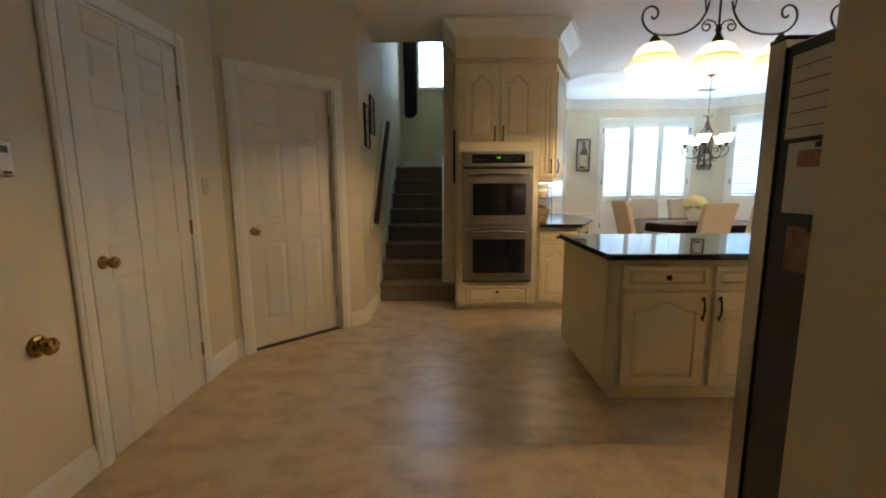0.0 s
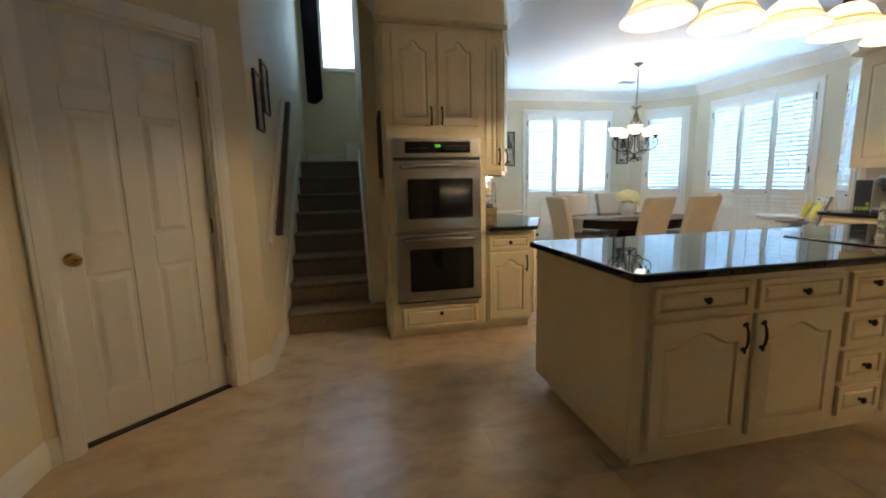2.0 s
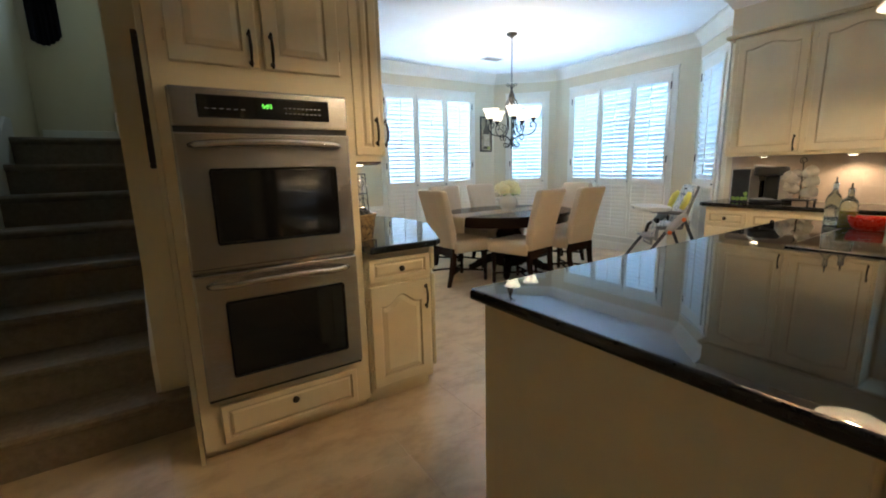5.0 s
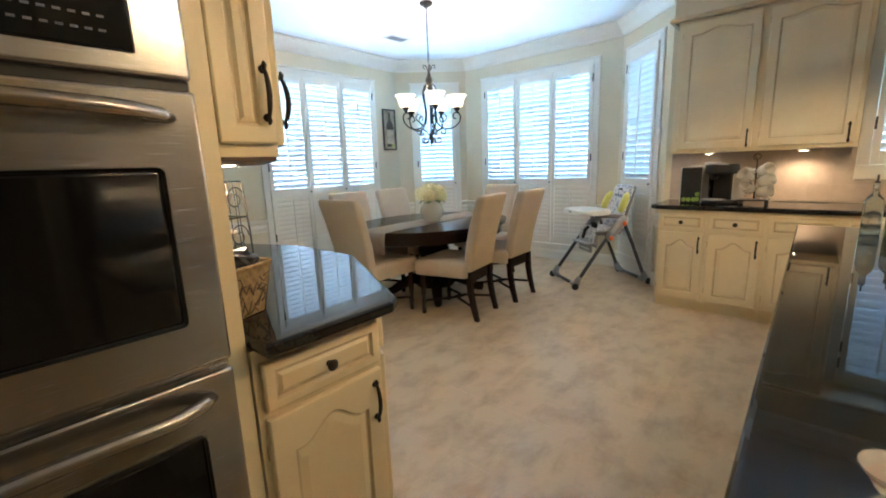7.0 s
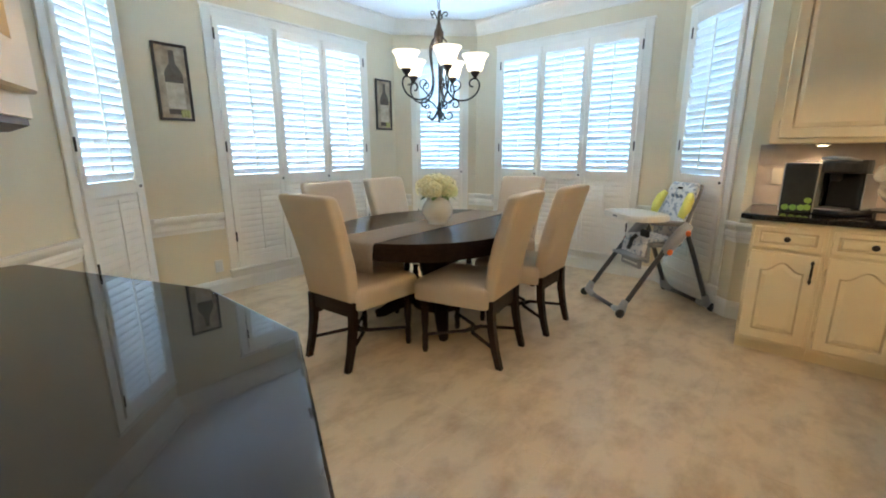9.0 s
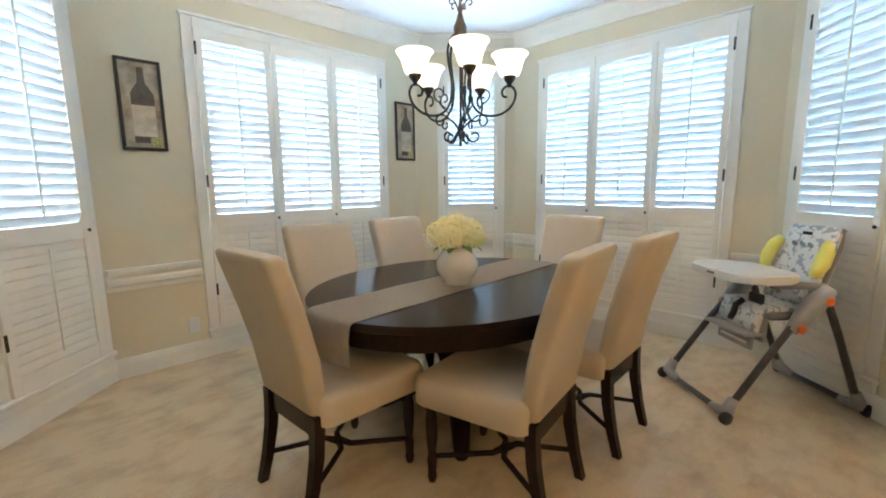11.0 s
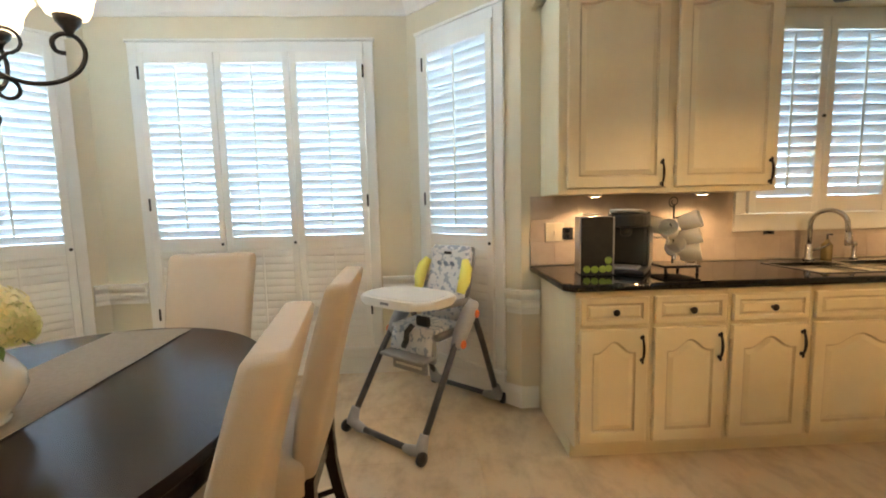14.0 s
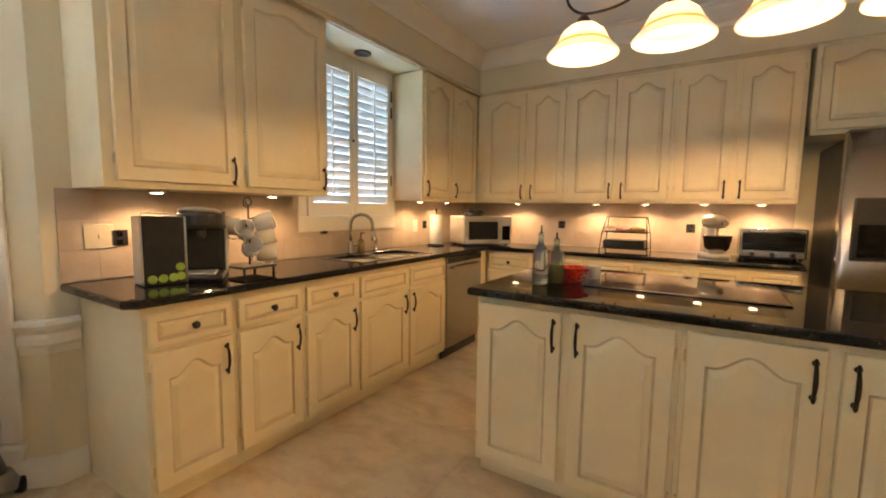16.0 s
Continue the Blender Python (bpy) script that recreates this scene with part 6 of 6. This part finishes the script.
# ---- under-cabinet puck lights ----
PUCKS = [(4.97, 4.78), (4.97, 4.15), (4.97, 2.60), (4.97, 2.14), (4.40, 1.66), (3.62, 1.66), (3.20, 1.66), (2.76, 1.66), (2.38, 1.66), (1.15, 5.47), (1.16, 5.66), (1.22, 6.02)]
for x, y in PUCKS:
    pk = thing("puck_light", "small round lit under-cabinet light", "light", Matrix.Translation((x, y, UP0)), group="under-cabinet lights")
    part("housing", lathe(bmesh.new(), [(0.036, -0.0005), (0.036, -0.012), (0.030, -0.014), (0.028, -0.012)], 20), WHITEP, pk)
    part("lens", lathe(bmesh.new(), [(0.027, -0.012), (0.027, -0.0145), (0.015, -0.016)], 16), PUCK, pk)
    a = bpy.data.lights.new("puck", 'SPOT')
    a.energy, a.color, a.shadow_soft_size, a.spot_size, a.spot_blend = PUCK_POWER, WARM, 0.025, radians(150), 0.6
    new("puck", a).location = (x, y, UP0 - 0.024)

# ---- backsplash tiles ----
GROUT = material("backsplash_grout", (0.50, 0.41, 0.32), 0.7, second=(0.44, 0.35, 0.27), scale=9)
_t = {}


def splash(wallm, u0, u1, z0, z1, name="tile"):
    w, h = round(u1 - u0, 3), round(z1 - z0, 3)
    if (w, h) not in _t:
        bm = boxm(0.0006, -0.006, 0.0006, w - 0.0006, -0.0008, h - 0.0006, 0.0007)
        me = bpy.data.meshes.new("tile")
        bmesh.ops.recalc_face_normals(bm, faces=bm.faces)
        bm.to_mesh(me)
        bm.free()
        me.materials.append(SPLASH)
        _t[(w, h)] = me
    return _t[(w, h)], wallm @ Matrix.Translation((u0, 0, z0))


for nm, wm, ua, ub in (("backsplash_sink", SW, 0.055, 3.665), ("backsplash_refrigerator", FW_, 0.008, 2.985)):
    bs = thing(nm, "tumbled beige stone tile backsplash", "backsplash", kind="structure")
    h = (UP0 - 0.914) / 3
    n = round((ub - ua) / 0.145)
    bm = bmesh.new()
    for u0, u1, top in ([(ua, W5[0] - 0.073, UP0 - 0.002), (W5[0] - 0.073, W5[1] + 0.073, 1.087), (W5[1] + 0.073, ub, UP0 - 0.002)] if nm == "backsplash_sink" else [(ua, ub, UP0 - 0.002)]):
        box(bm, u0, -0.0050, 0.915, u1, -0.0012, top)
    g = part("grout", bm, GROUT, bs)
    g.matrix_basis = wm
    s = (ub - ua) / n
    for j in range(3):
        for i in range(n):
            u0, u1, z0, z1 = ua + i * s, ua + (i + 1) * s, 0.914 + j * h, 0.914 + (j + 1) * h
            if nm == "backsplash_sink" and u1 > W5[0] - 0.072 and u0 < W5[1] + 0.072 and z1 > 1.09:
                if z0 > 1.05:
                    continue
                z1 = 1.088
            me, m = splash(wm, u0, u1, z0, z1)
            same_mesh("tile", me, bs, m)


# ---- pendant lights over the island ----
def pendant(x):
    p = thing("island_pendant", "wrought iron three-light island pendant with amber glass shades", "pendant light", Matrix.Translation((x, 3.60, 0)), group="island pendants")
    part("canopy", lathe(bmesh.new(), [(0.065, CEILING - 0.001), (0.062, CEILING - 0.02), (0.02, CEILING - 0.04), (0.008, CEILING - 0.05)], 20), IRON, p)
    part("stem", tube(bmesh.new(), [(0, 0, CEILING - 0.045), (0, 0, 2.20)], 0.007, 8), IRON, p)
    part("hub", lathe(bmesh.new(), [(0.006, 2.17), (0.018, 2.18), (0.022, 2.20), (0.012, 2.22), (0.02, 2.24), (0.008, 2.27)], 14), IRON, p)
    for s in (-1, 1):
        main = [(0.07, 2.40), (0.085, 2.34), (0.13, 2.27), (0.20, 2.225), (0.29, 2.208), (0.385, 2.212), (0.445, 2.245), (0.475, 2.30), (0.462, 2.355), (0.42, 2.375), (0.385, 2.355), (0.383, 2.32), (0.405, 2.303), (0.422, 2.318)]
        part("arm", tube(bmesh.new(), smoothed([(s * a, 0, z) for a, z in main]), 0.0065, 8), IRON, p)
        part("scroll", tube(bmesh.new(), [(s * a, 0, z) for a, z in [(0.0, 2.24), (0.03, 2.285), (0.075, 2.295), (0.10, 2.27)] + arc(0.075, 2.255, 0.03, 0.012, 20, -330, 14)], 0.005, 8), IRON, p)
        part("scroll", tube(bmesh.new(), [(s * a, 0, z) for a, z in [(0.085, 2.34), (0.095, 2.40)] + arc(0.065, 2.43, 0.035, 0.012, 0, 330, 14)], 0.005, 8), IRON, p)
    for dx in (-0.39, 0.0, 0.39):
        part("socket_cap", lathe(bmesh.new(), [(0.010, 2.21), (0.018, 2.20), (0.03, 2.185), (0.034, 2.165), (0.028, 2.16)], 16, Matrix.Translation((dx, 0, 0))), IRON, p)
        sh = part("shade", lathe(bmesh.new(), [(0.030, 2.163), (0.066, 2.152), (0.097, 2.127), (0.114, 2.096), (0.124, 2.076), (0.123, 2.072), (0.108, 2.096), (0.091, 2.123), (0.060, 2.146), (0.028, 2.157)], 28, Matrix.Translation((dx, 0, 0))), SHADE, p, "glowing frosted cream glass shade")
        part("shade_rim", lathe(bmesh.new(), [(0.124, 2.0755), (0.131, 2.070), (0.129, 2.064), (0.123, 2.0715)], 28, Matrix.Translation((dx, 0, 0))), SHADERIM, sh, "amber shade band")
        part("shade_skirt", lathe(bmesh.new(), [(0.126, 2.0625), (0.150, 2.043), (0.168, 2.024), (0.169, 2.016), (0.165, 2.016), (0.162, 2.023), (0.146, 2.041), (0.123, 2.060)], 28, Matrix.Translation((dx, 0, 0))), SHADE, sh)
        lamp("pendant_bulb", 'POINT', (x + dx, 3.60, 2.079), PENDANT_POWER, SOFT, 0.045)


pendant(1.745)
pendant(2.905)

# ---- chandelier ----
CX, CY = 3.785, 7.0
cd = thing("chandelier", "wrought iron five-light chandelier with white glass shades", "chandelier", Matrix.Translation((CX, CY, 0)))
part("canopy", lathe(bmesh.new(), [(0.065, CEILING - 0.001), (0.06, CEILING - 0.018), (0.03, CEILING - 0.035), (0.01, CEILING - 0.05)], 20), IRON, cd)
for i in range(16):
    z = 2.775 - i * 0.0315
    bm = bmesh.new()
    ring = [(0.009 * math.cos(a), 0, z + 0.020 * math.sin(a)) for a in (2 * math.pi * k / 10 for k in range(11))]
    tube(bm, ring if i % 2 else [(y, x, zz) for x, y, zz in ring], 0.0028, 5)
    part("chain_link", bm, IRON, cd)
part("column", lathe(bmesh.new(), [(0.004, 1.505), (0.010, 1.52), (0.005, 1.54), (0.016, 1.57), (0.020, 1.60), (0.010, 1.63), (0.006, 1.66), (0.006, 2.03), (0.024, 2.055), (0.034, 2.085), (0.036, 2.13), (0.022, 2.16), (0.012, 2.20), (0.006, 2.27)], 16), IRON, cd)
for k in range(5):
    a = radians(233 + 72 * k)
    c, s = math.cos(a), math.sin(a)

    def turn(rows):
        return [(r * c, r * s, z) for r, z in rows]
    main = [(0.022, 2.10), (0.055, 2.065), (0.076, 2.00), (0.066, 1.915), (0.052, 1.83), (0.062, 1.74), (0.10, 1.685), (0.16, 1.662), (0.225, 1.672), (0.278, 1.712), (0.298, 1.768), (0.280, 1.808), (0.248, 1.812), (0.226, 1.790), (0.232, 1.762), (0.254, 1.758)]
    part("arm", tube(bmesh.new(), smoothed(turn(main)), 0.0065, 8), IRON, cd)
    part("scroll", tube(bmesh.new(), turn([(0.10, 1.70), (0.13, 1.735)] + arc(0.125, 1.775, 0.04, 0.012, -70, 300, 14)), 0.0045, 7), IRON, cd)
    part("scroll", tube(bmesh.new(), turn([(0.012, 1.60), (0.045, 1.635), (0.09, 1.665)] + arc(0.12, 1.635, 0.035, 0.012, 110, -240, 14)), 0.005, 7), IRON, cd)
    part("scroll", tube(bmesh.new(), turn([(0.014, 1.59), (0.035, 1.555)] + arc(0.075, 1.56, 0.035, 0.012, 220, 520, 14)), 0.0055, 7), IRON, cd)
    part("scroll", tube(bmesh.new(), turn([(0.012, 2.21), (0.025, 2.245)] + arc(0.05, 2.245, 0.022, 0.008, 180, -120, 10)), 0.004, 6), IRON, cd)
    m = Matrix.Translation((0.265 * c, 0.265 * s, 0))
    part("socket_cup", lathe(bmesh.new(), [(0.008, 1.806), (0.014, 1.825), (0.030, 1.845), (0.036, 1.866), (0.030, 1.868)], 16, m), IRON, cd)
    part("shade", lathe(bmesh.new(), [(0.032, 1.861), (0.050, 1.866), (0.060, 1.888), (0.068, 1.925), (0.083, 1.955), (0.098, 1.972), (0.097, 1.975), (0.080, 1.960), (0.064, 1.927), (0.056, 1.890), (0.030, 1.868)], 26, m), SHADE2, cd, "glowing white flared glass shade")
    lamp("chandelier_bulb", 'POINT', (CX + 0.265 * c, CY + 0.265 * s, 1.935), CHANDELIER_POWER, (1.0, 0.76, 0.48), 0.03)

# ---- flowers ----
vs = thing("flower_vase", "round cream ceramic vase on the table runner", "vase", Matrix.Translation((3.65, 6.905, 0.7665)))
part("body", lathe(bmesh.new(), [(0.062, 0), (0.078, 0.003), (0.078, 0.010), (0.070, 0.014), (0.098, 0.045), (0.116, 0.085), (0.114, 0.12), (0.095, 0.155), (0.078, 0.175), (0.076, 0.19), (0.082, 0.198), (0.076, 0.198), (0.070, 0.185), (0.085, 0.15), (0.02, 0.14)], 32), CERAMIC, vs)
PETAL1 = material("cream_petal", (0.95, 0.89, 0.60), 0.7, second=(0.93, 0.82, 0.44), scale=30, through_light=0.45)
PETAL2 = material("green_petal", (0.80, 0.80, 0.40), 0.7, second=(0.86, 0.84, 0.50), scale=30, through_light=0.45)
LEAF = material("flower_leaf", (0.09, 0.16, 0.04), 0.55, second=(0.13, 0.22, 0.06), scale=20)
fl = thing("hydrangea_bouquet", "bouquet of cream and pale green hydrangea flowers", "flowers", Matrix.Translation((3.65, 6.905, 0.7665)))
random.seed(11)
HEADS = [(-0.07, 0.05, 0.27, 0.075, PETAL1), (0.02, -0.06, 0.275, 0.080, PETAL1), (0.085, -0.01, 0.255, 0.072, PETAL2), (0.0, 0.06, 0.285, 0.080, PETAL1), (-0.085, -0.03, 0.255, 0.070, PETAL1), (0.0, 0.0, 0.30, 0.070, PETAL1), (0.07, 0.07, 0.26, 0.070, PETAL1), (0.045, -0.085, 0.24, 0.055, PETAL2)]
for hx, hy, hz, hr, mm in HEADS:
    bm = bmesh.new()
    for i in range(70):
        zz = 1 - 1.65 * (i + 0.5) / 70
        ph = i * 2.39996
        rxy = math.sqrt(max(0, 1 - zz * zz))
        nrm = Vector((rxy * math.cos(ph), rxy * math.sin(ph), zz))
        c = Vector((hx, hy, hz)) + nrm * hr * random.uniform(0.86, 1.06)
        t1 = nrm.orthogonal().normalized()
        t2 = nrm.cross(t1)
        rot = random.uniform(0, 1.57)
        for k in range(4):
            a = rot + k * math.pi / 2
            d1 = (t1 * math.cos(a) + t2 * math.sin(a))
            d2 = (t1 * -math.sin(a) + t2 * math.cos(a))
            l = random.uniform(0.015, 0.021)
            vv = [bm.verts.new(c), bm.verts.new(c + d1 * l * 0.6 + d2 * l * 0.45 + nrm * 0.003), bm.verts.new(c + d1 * l * 1.15 + nrm * random.uniform(0.0, 0.005)), bm.verts.new(c + d1 * l * 0.6 - d2 * l * 0.45 + nrm * 0.003)]
            bm.faces.new(vv)
    part("flower_head", bm, mm, fl)
    part("stem", tube(bmesh.new(), [(hx * 0.3, hy * 0.3, 0.15), (hx * 0.7, hy * 0.7, 0.21), (hx, hy, hz)], 0.004, 6), LEAF, fl)
for k in range(7):
    a = k * 0.9
    c, s = math.cos(a), math.sin(a)
    bm = bmesh.new()
    rows = []
    for i in range(6):
        u = i / 5
        w_ = 0.026 * math.sin(math.pi * min(1, u * 0.95 + 0.05))
        p = Vector((c * (0.06 + 0.075 * u), s * (0.06 + 0.075 * u), 0.205 + 0.02 * u - 0.045 * u * u))
        rows.append([bm.verts.new(p + Vector((-s, c, 0)) * w_), bm.verts.new(p - Vector((0, 0, 0.005))), bm.verts.new(p - Vector((-s, c, 0)) * w_)])
    for r0, r1 in zip(rows, rows[1:]):
        for j in range(2):
            bm.faces.new((r0[j], r0[j + 1], r1[j + 1], r1[j])).smooth = True
    part("leaf", bm, LEAF, fl)

# ---- high chair ----
HC = pose(5.075, 5.757, 0, 0, 0, 49.8)
hc = thing("high_chair", "grey folding baby high chair with white tray and patterned pad", "high chair", HC)
PAD = material("patterned_pad_fabric", (0.72, 0.72, 0.70), 0.8, second=(0.36, 0.41, 0.46), scale=30, lo=0.54, hi=0.60, detail=1.0, bump=0.2)
YELLOW = material("yellow_fabric", (0.80, 0.77, 0.20), 0.8, second=(0.74, 0.70, 0.16), scale=8)
LGREY = material("light_grey_plastic", (0.34, 0.335, 0.33), 0.4, second=(0.30, 0.295, 0.29), scale=10)
ORANGE = material("orange_plastic", (0.75, 0.16, 0.03), 0.4)
TRAYM = material("cream_tray_plastic", (0.74, 0.70, 0.62), 0.3, second=(0.70, 0.66, 0.57), scale=6)
for s in (-1, 1):
    part("front_leg", tube(bmesh.new(), [(s * 0.262, 0.37, 0.09), (s * 0.255, 0.15, 0.40), (s * 0.25, 0.03, 0.56)], 0.019, 10), DGREY, hc)
    part("rear_leg", tube(bmesh.new(), [(s * 0.255, -0.37, 0.09), (s * 0.255, -0.22, 0.45), (s * 0.25, -0.12, 0.68)], 0.019, 10), DGREY, hc)
    for y, sg in ((0.385, 1), (-0.385, -1)):
        ft = part("foot", tube(bmesh.new(), [(s * 0.262, y - sg * 0.03, 0.135), (s * 0.263, y, 0.06), (s * 0.20, y + sg * 0.005, 0.045), (s * 0.15, y + sg * 0.005, 0.042)], 0.03, 10, radii=[0.024, 0.038, 0.028, 0.02]), LGREY, hc)
        part("wheel", lathe(bmesh.new(), [(0.01, -0.014), (0.034, -0.012), (0.036, 0), (0.034, 0.012), (0.01, 0.014)], 18, Matrix.Translation((s * 0.285, y + sg * 0.025, 0.037)) @ Matrix.Rotation(radians(90), 4, 'Y')), BLACK, ft)
    jt = part("joint", tube(bmesh.new(), [(s * 0.25, 0.06, 0.50), (s * 0.248, 0.0, 0.57), (s * 0.245, -0.08, 0.66), (s * 0.245, -0.14, 0.72)], 0.045, 10, radii=[0.03, 0.046, 0.05, 0.036]), LGREY, hc)
    for y, z in ((0.035, 0.52), (-0.105, 0.665)):
        part("button", lathe(bmesh.new(), [(0.024, 0), (0.024, 0.008), (0.016, 0.012)], 14, Matrix.Translation((s * 0.286, y, z)) @ Matrix.Rotation(radians(90 * s), 4, 'Y')), ORANGE, jt, "orange release button")
    part("armrest", tube(bmesh.new(), [(s * 0.20, -0.16, 0.72), (s * 0.21, 0.02, 0.74), (s * 0.20, 0.15, 0.745)], 0.022, 10), GREYP, hc)
    wg = tube(bmesh.new(), [(s * 0.165, -0.12, 0.77), (s * 0.175, -0.15, 0.84), (s * 0.168, -0.18, 0.91), (s * 0.145, -0.205, 0.955)], 0.04, 10, radii=[0.026, 0.038, 0.036, 0.022])
    part("side_wing", wg, YELLOW, hc, "yellow padded side wing")
for y in (0.39, -0.39):
    part("floor_bar", tube(bmesh.new(), [(-0.20, y, 0.045), (0.20, y, 0.045)], 0.017, 10), DGREY, hc)
part("seat_shell", boxm(-0.19, -0.15, 0.535, 0.19, 0.13, 0.575, 0.018, 3), GREYP, hc)
bm = boxm(-0.17, -0.13, 0.576, 0.17, 0.135, 0.60, 0.012, 2)
part("seat_pad", bm, PAD, hc)


def padslab(rows, w, t):
    bm = bmesh.new()
    rings = []
    for y, z, k in rows:
        n = 8
        front = [bm.verts.new((w * k * (2 * i / n - 1), y + t * (0.35 * math.cos(math.pi * (i / n - 0.5))), z)) for i in range(n + 1)]
        back = [bm.verts.new((w * k * (1 - 2 * i / n), y - t, z - 0.01)) for i in range(n + 1)]
        rings.append(front + back)
    m = len(rings[0])
    for a, b in zip(rings, rings[1:]):
        for k in range(m):
            bm.faces.new((a[k], a[(k + 1) % m], b[(k + 1) % m], b[k])).smooth = True
    bm.faces.new(rings[0][::-1]), bm.faces.new(rings[-1])
    return bm


part("back_pad", padslab([(-0.11, 0.60, 0.9), (-0.14, 0.70, 1.0), (-0.18, 0.82, 1.0), (-0.22, 0.93, 1.05), (-0.25, 1.01, 1.0), (-0.262, 1.04, 0.85)], 0.155, 0.025), PAD, hc)
part("back_shell", padslab([(-0.145, 0.56, 0.9), (-0.178, 0.70, 1.0), (-0.255, 0.93, 1.0), (-0.29, 1.03, 0.9)], 0.165, 0.02), GREYP, hc)
bm = bmesh.new()
for dx in (-0.05, 0.0, 0.05):
    lathe(bm, [(0.018, 0), (0.018, 0.002)], 14, Matrix.Translation((dx, -0.199, 0.93)) @ Matrix.Rotation(radians(69), 4, 'X') @ Matrix.Rotation(radians(180), 4, 'X'))
part("printed_dots", bm, material("blue_grey_print", (0.30, 0.36, 0.44), 0.8), hc)
part("badge", boxm(-0.028, -0.226, 0.985, 0.028, -0.218, 1.003, 0.002), BLACK, hc, "small dark badge")
part("calf_pad", padslab([(0.165, 0.46, 1.0), (0.155, 0.53, 1.0), (0.13, 0.59, 0.95)], 0.15, 0.015), PAD, hc)
part("calf_shell", boxm(-0.155, 0.10, 0.40, 0.155, 0.135, 0.575, 0.012, 2), LGREY, hc)
part("footrest", boxm(-0.165, 0.13, 0.435, 0.165, 0.245, 0.455, 0.008, 2), LGREY, hc)
part("foot_plate", boxm(-0.13, 0.15, 0.345, 0.13, 0.175, 0.436, 0.010, 2), LGREY, hc)
part("foot_slots", boxm(-0.10, 0.174, 0.375, 0.10, 0.1765, 0.39), WHITEP, hc)
part("harness", tube(bmesh.new(), [(0.0, 0.13, 0.61), (0.015, 0.165, 0.575), (0.01, 0.178, 0.53), (0.03, 0.180, 0.49)], 0.018, 8), BLACK, hc, "black crotch strap")
part("harness", boxm(-0.10, 0.08, 0.60, 0.0, 0.11, 0.66, 0.01), BLACK, hc, "black belt buckle")
bm = bmesh.new()
pts = []
for i in range(40):
    a = 2 * math.pi * i / 40
    cx_, cy_ = math.copysign(abs(math.cos(a)) ** 0.55, math.cos(a)), math.copysign(abs(math.sin(a)) ** 0.55, math.sin(a))
    pts.append((0.265 * cx_, 0.165 + 0.185 * cy_))
prism(bm, pts, 0.755, 0.80, 0.016, 3)
tr = part("tray", bm, TRAYM, hc, "cream white plastic tray")
part("tray_dish", prism(bmesh.new(), [(x * 0.86, 0.165 + (y - 0.165) * 0.82) for x, y in pts], 0.8005, 0.803, 0.001, 1), WHITEP, tr)
part("tray_badge", boxm(-0.03, 0.348, 0.772, 0.03, 0.352, 0.786), GREYP, tr)
part("tray_support", boxm(-0.20, 0.02, 0.735, 0.20, 0.20, 0.754, 0.006), GREYP, hc)


tiles()
